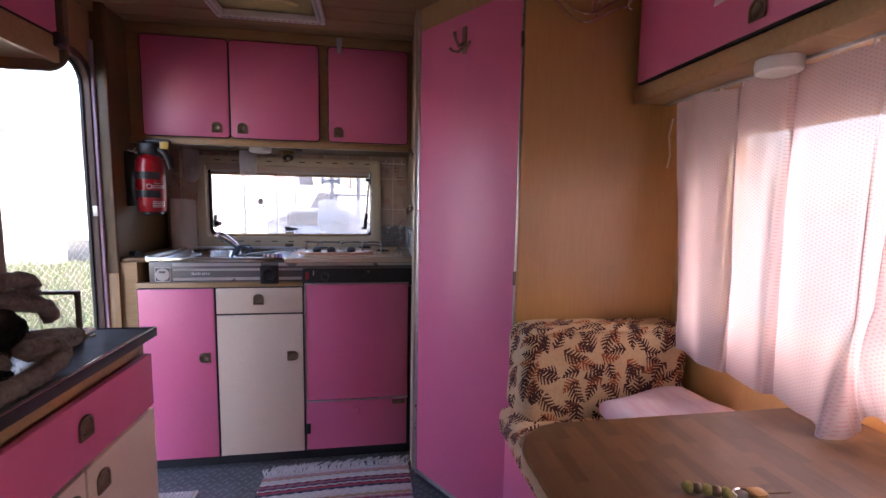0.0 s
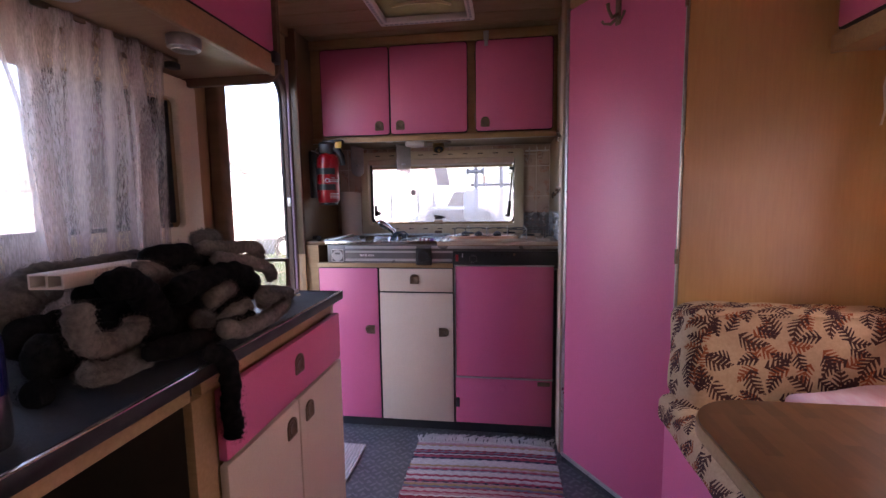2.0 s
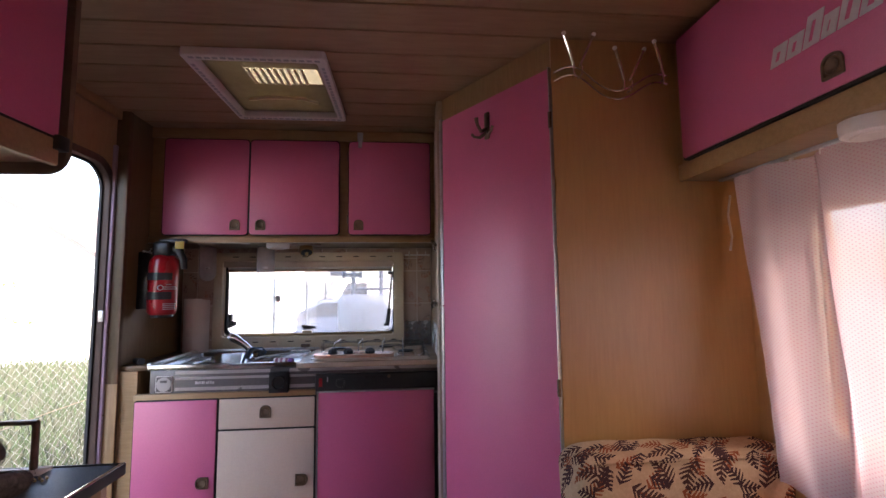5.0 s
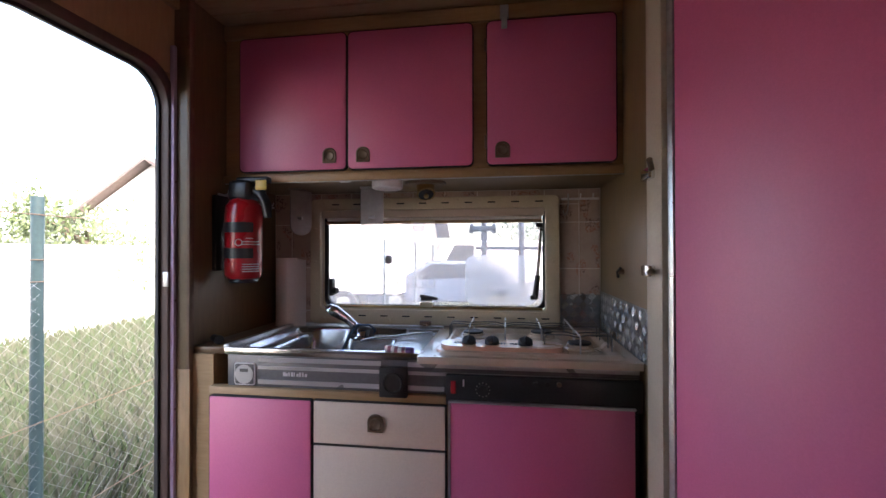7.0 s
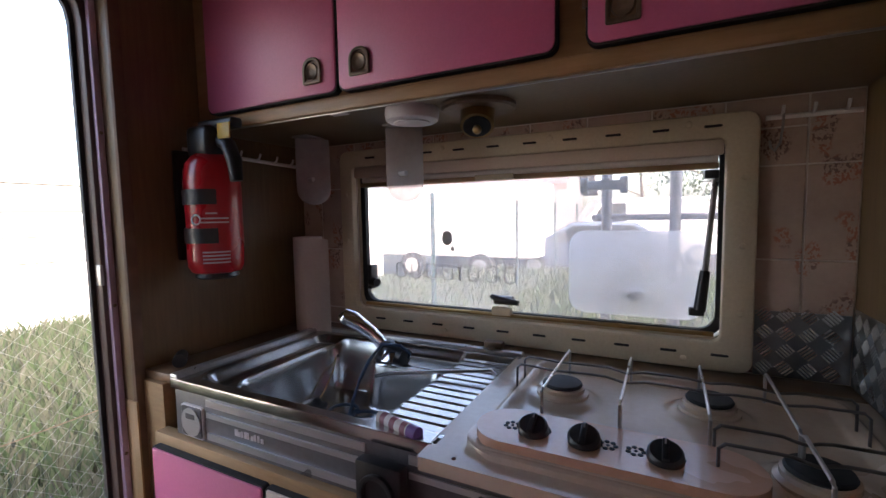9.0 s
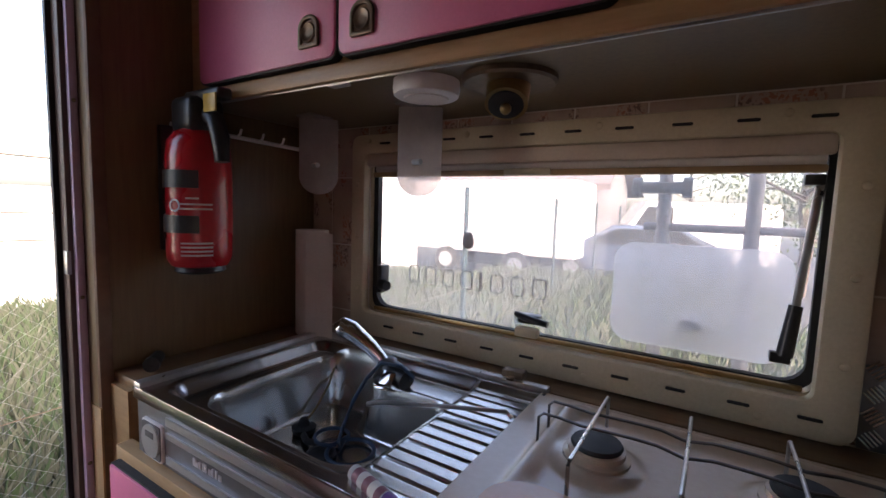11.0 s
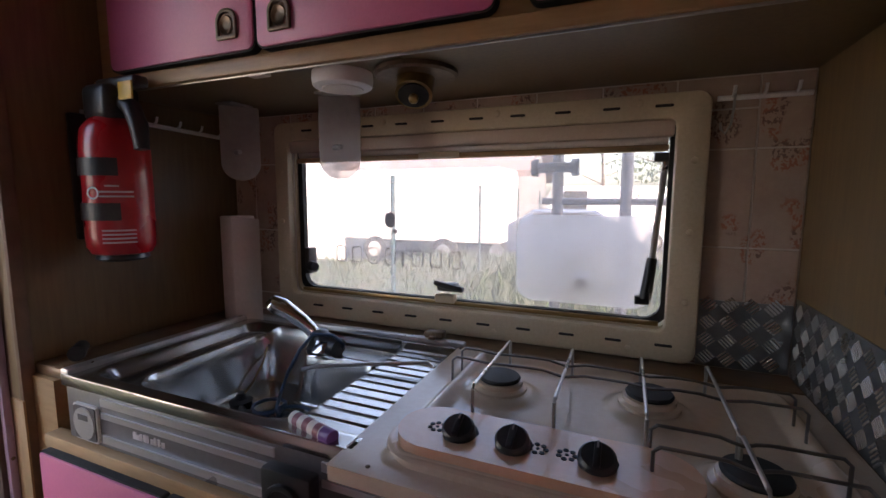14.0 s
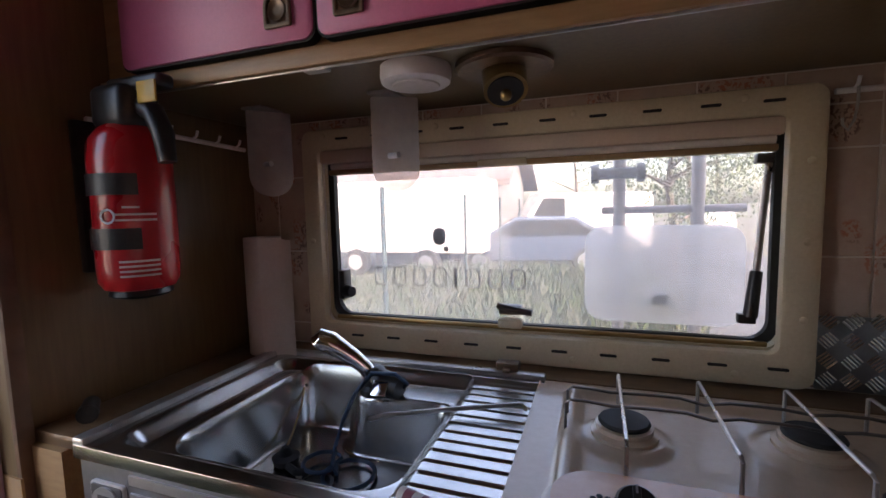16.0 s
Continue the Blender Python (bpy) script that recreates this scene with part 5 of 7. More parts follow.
part("tray_edge", ring(B(), "z", rounded(-0.249, 0.292, 1.911, 2.321, 0.004), rounded(-0.246, 0.289, 1.914, 2.318, 0.003), 0.9035, 0.9212), ENAMEL, th)
# control bulge: a rounded bolster
bm = slab(B(), "z", rounded(-0.200, 0.118, 1.950, 2.044, 0.045, 10), 0.910, 0.942, 0.014, 5)
part("control_bolster", bm, PINKENAMEL, th, "rosy control bolster")
part("bolster_lip", ring(B(), "z", rounded(-0.212, 0.132, 1.937, 2.054, 0.055, 10), rounded(-0.1985, 0.1165, 1.9515, 2.0425, 0.0435, 10), 0.912, 0.930, 0.004), ENAMEL, th)
tilt = Matrix.Rotation(radians(24), 4, "X")
for x in (-0.125, -0.064, 0.022):
    m = Matrix.Translation((x, 1.993, 0.936)) @ tilt
    kb = part("knob", turned(lathe(B(), [(0.019, 0.0), (0.0195, 0.003), (0.017, 0.006), (0.0165, 0.016), (0.014, 0.019), (0.004, 0.0195)], (0, 0, 0), 26), m @ Matrix.Scale(1.12, 4)), BLACK, th)
    part("grip", turned(box(B(), -0.0035, 0.0035, -0.014, 0.014, 0.018, 0.0252, 0.0015), m), BLACK, kb)
    part("pointer", turned(box(B(), -0.001, 0.001, 0.006, 0.014, 0.0251, 0.0256), m), GREYMARK, kb)
for x in (-0.154, -0.038, -0.008):
    for k in range(8):
        a = k * math.tau / 7
        r = 0.0085 if k < 7 else 0.0
        part("mark_dot", rod(B(), (x + r * math.cos(a), 1.995 + r * math.sin(a), 0.9405), (x + r * math.cos(a), 1.995 + r * math.sin(a), 0.9428), 0.003 if k < 7 else 0.002, n=8), DARK, th)
for bx, by in BURNERS:
    bn = part("burner", lathe(B(), [(0.040, 0.922), (0.040, 0.929), (0.034, 0.932), (0.034, 0.938), (0.028, 0.940)], (bx, by, 0), 30), ENAMEL, th)
    part("burner_cap", lathe(B(), [(0.030, 0.9395), (0.031, 0.942), (0.029, 0.945), (0.015, 0.9465), (0.003, 0.947)], (bx, by, 0), 30), RUBBER, bn, "dark enamel burner cap")
part("screw", ball(B(), (-0.205, 1.925, 0.9215), 0.003, 8, (1, 1, 0.5)), BRONZE, th)


def grate(pairs, xs, y0, y1, x0, x1, label):
    """Wire pan support: rails along x with a dip between burners, and bars across."""
    g = thing("pan_support", ((x0 + x1) / 2, (y0 + y1) / 2, 0.93), label, "pan support", "pan supports")
    h = 0.968
    for y in pairs:
        pts = [(x0, y, 0.928), (x0, y, h - 0.006), (x0 + 0.006, y, h)]
        n = 16
        for k in range(1, n):
            x = x0 + (x1 - x0) * k / n
            dip = 0.0
            for c in xs:
                dip = max(dip, math.exp(-((x - c) / 0.012) ** 2))
            pts.append((x, y, h - 0.006 * dip))
        pts += [(x1 - 0.006, y, h), (x1, y, h - 0.006), (x1, y, 0.928)]
        part("rail", tube(B(), pts, 0.0019, 8), RAILWIRE, g)
    for c in xs:
        part("bar", tube(B(), [(c, y0, 0.928), (c, y0, h + 0.002), (c, y0 + 0.006, h + 0.005), (c, y1 - 0.006, h + 0.005), (c, y1, h + 0.002), (c, y1, 0.928)], 0.0022, 8), WIRE, g)


grate((2.150, 2.192), (-0.130, -0.030, 0.068, 0.152), 2.050, 2.245, -0.196, 0.240, "thin chromed wire pan support over two burners")
grate((2.000, 2.045), (0.154,), 1.950, 2.048, 0.072, 0.240, "thin chromed wire pan support over one burner")

# tread plates around the hob
def tread_plate(name, axis, u0, u1, v0, v1, w, sign, label):
    tp = thing(name, at_axis(axis, (u0 + u1) / 2, v0, w), label, "splash plate", "splash plates")
    part("sheet", slab(B(), axis, rounded(u0, u1, v0, v1, 0.002, 2), w, w + sign * 0.002), TREADSHADE, tp)
    bm = B()
    step = 0.031
    k = 0
    v = v0 + 0.016
    while v < v1 - 0.006:
        u = u0 + 0.014
        i = 0
        while u < u1 - 0.010:
            rot = 45 if (i + k) % 2 else -45
            for q in range(5):
                off = (q - 2) * 0.0049
                a = radians(rot)
                c = (u - off * math.sin(a), v + off * math.cos(a))
                L = 0.0100 - 0.0006 * abs(q - 2)
                p = at_axis(axis, c[0] - L * math.cos(a), c[1] - L * math.sin(a), w + sign * 0.002)
                r = at_axis(axis, c[0] + L * math.cos(a), c[1] + L * math.sin(a), w + sign * 0.002)
                rod(bm, p, r, 0.0017, 0.0017, 8)
            u += step
            i += 1
        v += step
        k += 1
    tagged(part("tread_relief", bm, TREADLIT, tp, "raised tread relief"), kind="stuff")


tread_plate("splash_plate", "y", 0.160, 0.293, 0.92, 1.036, 2.4055, -1, "aluminium tread plate on the rear wall")
tread_plate("splash_plate", "x", 1.872, 2.403, 0.92, 1.048, 0.2965, -1, "aluminium tread plate on the partition beside the hob")

# ---- bench, cushions, table ----
bn = thing("bench", (0.82, 1.05, 0.0), "pink-fronted dinette bench under the floral cushions", "bench")
part("front_panel", box(B(), 0.552, 0.570, 0.80, 1.333, 0.0, 0.405, 0.002), PINK, bn)
part("box_body", box(B(), 0.571, 1.128, 0.80, 1.333, 0.0, 0.40), MAPLE, bn)
part("corner_strip", box(B(), 0.548, 0.5515, 0.80, 1.333, 0.385, 0.41, 0.001), TRIM, bn)


def cushion(x0, x1, y0, y1, z0, z1, r, wob, axes=(26, 14, 14)):
    """A soft block with rounded edges and a slightly lumpy face."""
    bm = B()
    bmesh.ops.create_cube(bm, size=2)
    bmesh.ops.subdivide_edges(bm, edges=bm.edges[:], cuts=18, use_grid_fill=True)
    hx, hy, hz = (x1 - x0) / 2, (y1 - y0) / 2, (z1 - z0) / 2
    c = Vector(((x0 + x1) / 2, (y0 + y1) / 2, (z0 + z1) / 2))
    for v in bm.verts:
        p = Vector((v.co.x * hx, v.co.y * hy, v.co.z * hz))
        q = Vector((max(-hx + r, min(hx - r, p.x)), max(-hy + r, min(hy - r, p.y)), max(-hz + r, min(hz - r, p.z))))
        e = p - q
        if e.length > 1e-6:
            p = q + e.normalized() * r
        nn = noise.noise_vector(p * 9 + c) * wob
        v.co = c + p + nn
    return bm


bc = thing("back_cushion", (0.83, 1.24, 0.5), "floral brown and cream upholstered back cushion", "cushion")
part("cover", cushion(0.556, 1.105, 1.175, 1.333, 0.478, 0.782, 0.045, 0.008), FLORAL, bc, sharp=60)
part("piping", tube(B(), [(0.600, 1.180, 0.772), (0.80, 1.176, 0.776), (1.06, 1.18, 0.774)], 0.003, 6), FLORAL, bc)
sc = thing("seat_cushion", (0.83, 1.0, 0.41), "floral brown and cream upholstered seat cushion", "cushion")
part("cover", cushion(0.525, 1.12, 0.80, 1.32, 0.402, 0.505, 0.035, 0.006), FLORAL, sc, sharp=60)

PILLOWCLOTH = surf("striped_pillowcase", (0.72, 0.42, 0.50), (0.84, 0.72, 0.76), 0.9, grain=9, stretch=(6, 1, 1), patch=6, bump=0.15)


def pillow(bm, c, hx, hy, hz, turn):
    bmesh.ops.create_uvsphere(bm, u_segments=40, v_segments=20, radius=1)
    m = Matrix.Translation(c) @ Matrix.Rotation(radians(turn), 4, "Z")
    for v in bm.verts:
        x, y, z = v.co
        a = math.atan2(y, x)
        rr = math.hypot(x, y)
        sq = 1 / max(abs(math.cos(a)), abs(math.sin(a))) ** 0.75
        z2 = math.copysign(abs(z) ** 0.8, z)
        p = Vector((math.cos(a) * rr * sq * hx, math.sin(a) * rr * sq * hy, z2 * hz))
        p += noise.noise_vector(p * 11) * 0.010
        v.co = m @ p
    return bm


pl = thing("pillow", (0.95, 1.0, 0.5), "pink and white striped pillow lying on the bench", "pillow")
part("pillowcase", pillow(B(), (0.955, 1.02, 0.560), 0.165, 0.15, 0.062, 12), PILLOWCLOTH, pl, sharp=180)

tb = thing("dinette_table", (0.75, 0.4, 0.0), "brown block-patterned laminate table with rounded corners", "table")
part("top", slab(B(), "z", rounded(0.384, 1.118, -0.02, 0.800, (0.10, 0.004, 0.004, 0.11), 10), 0.668, 0.697, 0.005, 3), TABLEWOOD, tb)
part("edge_band", ring(B(), "z", rounded(0.381, 1.1185, -0.023, 0.803, (0.103, 0.005, 0.005, 0.113), 10), rounded(0.3845, 1.1175, -0.0195, 0.7995, (0.0995, 0.004, 0.004, 0.1095), 10), 0.671, 0.694, 0.001), TRIM, tb, "pale wood edge band")
part("leg", rod(B(), (0.55, 0.38, 0.0), (0.55, 0.38, 0.668), 0.025, n=20), CHROME, tb)
part("leg_foot", lathe(B(), [(0.09, 0.0005), (0.09, 0.006), (0.03, 0.014), (0.026, 0.03)], (0.55, 0.38, 0), 28), BLACK, tb)
part("wall_rail", box(B(), 1.106, 1.129, 0.0, 0.76, 0.64, 0.6675, 0.002), ALU, tb)

# things on the table
bx = thing("black_tray", (0.488, 0.412, 0.697), "small open black box with pale rim on the table", "box")
m = Matrix.Translation((0.488, 0.412, 0.6975)) @ Matrix.Rotation(radians(20), 4, "Z")
part("base", turned(box(B(), -0.075, 0.075, -0.055, 0.055, 0.0, 0.004), m), BLACK, bx)
for a in ((-0.075, -0.070, -0.055, 0.055), (0.070, 0.075, -0.055, 0.055), (-0.070, 0.070, -0.055, -0.050), (-0.070, 0.070, 0.050, 0.055)):
    part("side", turned(box(B(), a[0], a[1], a[2], a[3], 0.004, 0.034, 0.001), m), BLACK, bx)
part("rim", turned(ring(B(), "z", rounded(-0.0765, 0.0765, -0.0565, 0.0565, 0.003), rounded(-0.069, 0.069, -0.049, 0.049, 0.002), 0.0342, 0.0365), m), LEDGE, bx, "worn brown rim")
ky = thing("key_bunch", (0.66, 0.53, 0.697), "car keys on a ring with a knotted fob", "keys")
OLIVE = surf("olive_braid", (0.16, 0.13, 0.03), (0.36, 0.31, 0.1), 0.8, grain=120, bump=0.5)
for k in range(5):
    part("fob_knot", ball(B(), (0.600 + 0.012 * k, 0.568 - 0.005 * k, 0.7065), 0.010, 10, (1, 0.9, 0.85)), OLIVE if k % 2 == 0 else BRONZE, ky)
part("key_ring", tube(B(), [tuple(p) for p in arc((0.675, 0.540, 0.705), 0.016, 0, 345, 20)], 0.0018, 6, True), CHROME, ky)
for k, a in enumerate((-10, -32, 25)):
    mm = Matrix.Translation((0.680, 0.540, 0.700 + 0.004 * k)) @ Matrix.Rotation(radians(a - 30), 4, "Z")
    part("key_bow", turned(slab(B(), "z", rounded(0, 0.026, -0.010, 0.010, 0.006), 0, 0.003, 0.0008), mm), BRASS if k else BLACK, ky)
    part("key_blade", turned(slab(B(), "z", [(0.026, -0.004), (0.062, -0.004), (0.066, 0), (0.06, 0.004), (0.052, 0.002), (0.044, 0.004), (0.026, 0.004)], 0.0005, 0.0025), mm), BRONZE, ky)
part("car_key", turned(box(B(), 0.0, 0.062, -0.013, 0.013, 0.0, 0.011, 0.004), Matrix.Translation((0.668, 0.528, 0.698)) @ Matrix.Rotation(radians(-60), 4, "Z")), BLACK, ky)
part("car_key_blade", turned(box(B(), 0.062, 0.115, -0.004, 0.004, 0.004, 0.007, 0.001), Matrix.Translation((0.668, 0.528, 0.698)) @ Matrix.Rotation(radians(-60), 4, "Z")), BRASS, ky)
bl = thing("booklet", (0.69, 0.40, 0.697), "thin booklet with pink and ochre cover on the table", "booklet")
mm = Matrix.Translation((0.70, 0.35, 0.6975)) @ Matrix.Rotation(radians(18), 4, "Z")
part("page_block", turned(box(B(), -0.10, 0.10, -0.07, 0.07, 0.0005, 0.005, 0.001), mm), surf("rose_paper", (0.45, 0.2, 0.2), (0.55, 0.28, 0.27), 0.7, bump=0.05), bl)
part("cover_stripe", turned(box(B(), -0.062, -0.05, -0.07, 0.07, 0.0052, 0.0058), mm), YELLOW, bl)
part("cover_stripe", turned(box(B(), -0.10, -0.066, -0.07, 0.07, 0.0052, 0.0058), mm), LEDGE, bl)

# the dinette stands a little higher and further from the side wall than drawn above
tb.scale.z = 0.727 / 0.697
for ob in (bx, ky, bl):
    ob.location.z += 0.030
bn.scale.z = 0.425 / 0.405
for ob in (bc, sc, pl):
    ob.location += Vector((-0.010, 0.0, 0.020))

# hook rack on the partition
hk = thing("wire_hook_rack", (0.7, 1.33, 1.85), "curled chrome wire coat rack on the partition", "coat rack")
for dz in (0.0, -0.024):
    pts = []
    for k in range(41):
        q = k / 40
        x = 0.578 + 0.335 * q
        z = 1.782 + dz + 0.030 * math.cos((x - 0.628) / 0.262 * math.tau) - 0.012 * q
        pts.append((x, 1.322 - 0.005 * math.sin(q * 12), z))
    part("wave_wire", tube(B(), pts, 0.0026, 8), CHROME, hk)
for x, z in ((0.640, 1.808), (0.784, 1.771), (0.900, 1.795)):
    for sgn in (-1, 1) if x < 0.85 else (-1,):
        part("clip", tube(B(), [(x + sgn * 0.006, 1.322, z - 0.030), (x + sgn * 0.012, 1.306, z - 0.026), (x + sgn * 0.012, 1.302, z - 0.004), (x + sgn * 0.008, 1.316, z + 0.004)], 0.0028, 8), CHROME, hk)
        pg = part("prong", tube(B(), [(x + sgn * 0.008, 1.312, z), (x + sgn * 0.020, 1.300, z + 0.030), (x + sgn * 0.042, 1.288, z + 0.080)], 0.0042, 8), CHROME, hk)
        part("tip", ball(B(), (x + sgn * 0.0425, 1.2875, z + 0.081), 0.0062, 10), WHITE, pg)
    part("mount", ball(B(), (x, 1.330, z - 0.015), 0.007, 10), CHROME, hk)

# ---- right overhead locker ----
rl = thing("overhead_locker", (1.03, 0.3, 1.49), "wooden overhead locker with pink doors above the dinette", "locker", "overhead lockers")
part("carcass", box(B(), 0.962, 1.129, -1.0, 1.334, 1.502, 1.898), TRIM, rl)
part("bottom_board", box(B(), 0.948, 1.129, -1.0, 1.334, 1.491, 1.5015, 0.001), SHELF, rl)
part("lip", box(B(), 0.936, 0.9475, -1.0, 1.334, 1.488, 1.536, 0.003), TRIM, rl, "wooden lip")
part("face_frame", box(B(), 0.950, 0.9615, -1.0, 1.334, 1.536, 1.898), TRIM, rl)
for y0, y1, hy in ((0.478, 1.300, 0.868), (-0.55, 0.382, -0.1)):
    dr = part("door", slab(B(), "x", rounded(y0, y1, 1.545, 1.888, (0.03, 0.006, 0.006, 0.03), 6), 0.930, 0.9495, 0.002), PINK, rl)
    part("edging", ring(B(), "x", rounded(y0 - 0.006, y1 + 0.004, 1.539, 1.892, (0.034, 0.008, 0.008, 0.034), 6), rounded(y0, y1, 1.545, 1.888, (0.03, 0.006, 0.006, 0.03), 6), 0.934, 0.9497), DARK, dr, "dark edging")
    handle(dr, (0.9298, hy, 1.588), "-x")
decal = thing("locker_decal", (0.929, 0.8, 1.65), "white slanted lettering stuck on the pink locker door", "sticker")
y = 0.998
for k, (h, w) in enumerate(((0.040, 0.034), (0.040, 0.033), (0.058, 0.033), (0.040, 0.028), (0.052, 0.034), (0.044, 0.036))):
    o = [(y, 1.645), (y - w, 1.645), (y - w - 0.3 * h, 1.645 + h), (y - 0.3 * h, 1.645 + h)]
    i = [(y - 0.012, 1.654), (y - w + 0.012, 1.654), (y - w + 0.012 - 0.3 * (h - 0.016), 1.632 + h), (y - 0.012 - 0.3 * (h - 0.016), 1.632 + h)]
    part("mark_bar", ring(B(), "x", o, i, 0.9282, 0.9297), WHITEMARK, decal)
    y -= w + 0.004

th = thing("disc_lamp", (1.0, 0.875, 1.47), "white round unlit push lamp under the locker", "lamp", "disc lamps")
part("housing", lathe(B(), [(0.045, 1.4905), (0.046, 1.477), (0.044, 1.464), (0.039, 1.461), (0.032, 1.4605)], (1.0, 0.875, 0), 32), WHITE, th)
part("lens", lathe(B(), [(0.0315, 1.461), (0.029, 1.4575), (0.02, 1.456), (0.004, 1.4555)], (1.0, 0.875, 0), 28), PAPER, th)


def spot(at, drop, aim, label):
    """A reflector spot in a yoke on a round base; drop: from the base to the head's pivot."""
    x, y, z = at
    sp = thing("spotlight", (x, y, z - 0.1), label, "lamp", "spotlights")
    part("base", lathe(B(), [(0.029, z), (0.030, z - 0.012), (0.027, z - 0.020), (0.010, z - 0.022)], (x, y, 0), 28), BLACK, sp)
    part("stem", rod(B(), (x, y, z - 0.021), (x, y, z - 0.036), 0.008, n=12), BLACK, sp)
    c = Vector((x, y, z)) + Vector(drop)
    a = Vector(aim).normalized()
    side = a.cross(Vector((0, 0, 1))).normalized() * 0.023
    for sg in (-1, 1):
        top = Vector((x, y, z - 0.034)) + side * sg * 0.55
        part("yoke_arm", tube(B(), [Vector((x, y, z - 0.03)), top, top.lerp(c + side * sg, 0.45) + side * sg * 0.2, c + side * sg], 0.0038, 8), BLACK, sp)
        part("pivot_knob", rod(B(), c + side * sg * 0.85, c + side * sg * 1.25, 0.006, n=12), BLACK, sp)
    turn = a.to_track_quat("Z", "Y").to_matrix().to_4x4()
    part("lamp_body", turned(lathe(B(), [(0.006, -0.052), (0.013, -0.050), (0.016, -0.040), (0.016, -0.018), (0.022, -0.004), (0.025, 0.012)], (0, 0, 0), 26), Matrix.Translation(c) @ turn), BRASS, sp, "dull brass lamp body")
    rim = part("reflector_ring", turned(lathe(B(), [(0.0255, 0.006), (0.029, 0.009), (0.030, 0.016), (0.0285, 0.021), (0.0245, 0.021), (0.0235, 0.017)], (0, 0, 0), 32), Matrix.Translation(c) @ turn), BLACK, sp)
    part("reflector", turned(lathe(B(), [(0.0235, 0.0172), (0.020, 0.0178), (0.019, 0.0215), (0.017, 0.0178), (0.013, 0.0182), (0.012, 0.0215), (0.009, 0.0180), (0.003, 0.0178)], (0, 0, 0), 28), Matrix.Translation(c) @ turn), BRONZE, rim)
    part("bulb", ball(B(), c + a * 0.021, 0.006, 12), CHROME, sp)


spot((0.972, 0.462, 1.4905), (-0.030, 0.012, -0.076), (-0.95, -0.02, -0.42), "black and brass swivelling spotlight under the locker")
spot((0.972, 0.365, 1.4905), (-0.008, -0.004, -0.078), (-0.88, -0.30, -0.28), "black and brass swivelling spotlight under the locker")

# ---- left sideboard ----
sb = thing("sideboard", (-0.7, 0.5, 0.0), "low sideboard with pink drawer and cream doors", "sideboard")
part("end_panel", box(B(), -0.948, -0.452, 1.160, 1.178, 0.0, 0.80), CREAM, sb)
part("carcass", box(B(), -0.948, -0.470, 0.60, 1.159, 0.04, 0.795), TRIM, sb)
part("face_rail", box(B(), -0.4695, -0.452, 0.60, 1.178, 0.764, 0.798, 0.002), TRIM, sb)
part("stile", box(B(), -0.4695, -0.452, 0.575, 0.628, 0.0, 0.7635, 0.002), TRIM, sb)
part("face_rail", box(B(), -0.4695, -0.452, -0.7, 0.574, 0.764, 0.798, 0.002), TRIM, sb)
dr = part("drawer", box(B(), -0.4518, -0.434, 0.630, 1.180, 0.628, 0.760, 0.003), PINK, sb)
handle(dr, (-0.4338, 0.913, 0.706), "+x")
for y0, y1, hy in ((0.630, 0.904, 0.862), (0.910, 1.180, 0.955)):
    dr = part("door", box(B(), -0.4518, -0.434, y0, y1, 0.05, 0.620, 0.003), CREAM, sb)
    handle(dr, (-0.4338, hy, 0.572), "+x")
# open niche; its deep shade is in the boards' colour
part("niche_back", box(B(), -0.948, -0.93, -0.7, 0.574, 0.04, 0.795), NICHESHADE, sb)
part("niche_floor", box(B(), -0.93, -0.47, -0.7, 0.574, 0.04, 0.06), NICHESHADE, sb)
part("niche_side", box(B(), -0.93, -0.47, 0.575, 0.599, 0.04, 0.795), NICHESHADE, sb)
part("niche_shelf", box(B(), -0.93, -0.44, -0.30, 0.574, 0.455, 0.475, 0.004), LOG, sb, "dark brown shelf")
part("niche_end", box(B(), -0.948, -0.452, -0.72, -0.70, 0.0, 0.795), TRIM, sb)
st = part("top", box(B(), -0.948, -0.428, -0.72, 1.188, 0.799, 0.821, 0.003), VINYL, sb, "black textured vinyl top")
part("edge_strip", box(B(), -0.4278, -0.4235, -0.72, 1.19, 0.801, 0.823, 0.001), BLACK, st)
part("edge_strip", box(B(), -0.433, -0.424, -0.72, 1.19, 0.8212, 0.8245, 0.001), CHROME, st, "bright metal edge strip")
part("edge_strip", box(B(), -0.948, -0.43, 1.1882, 1.192, 0.801, 0.823, 0.001), BLACK, st)

# curled up vinyl corner, picture frame, can, fur heap
pf = thing("photo_frame", (-0.62, 1.14, 0.822), "small empty dark metal frame standing on the top", "frame")
part("rim", ring(B(), "y", rounded(-0.735, -0.575, 0.822, 0.925, 0.004), rounded(-0.726, -0.584, 0.831, 0.916, 0.003), 1.152, 1.164, 0.002), BRONZE, pf)
part("foot", box(B(), -0.585, -0.555, 1.140, 1.176, 0.822, 0.830, 0.003), PAPER, pf)
for k in range(6):
    ob = thing("small_screw", (-0.56 + 0.013 * (k % 3), 1.13 - 0.011 * (k // 3), 0.822), "tiny loose metal fitting on the sideboard", "fitting", "loose fittings")
    part("shank", rod(B(), (-0.56 + 0.013 * (k % 3), 1.13 - 0.011 * (k // 3), 0.8245), (-0.553 + 0.013 * (k % 3), 1.122 - 0.011 * (k // 3), 0.8245), 0.0025, n=8), BRASS, ob)

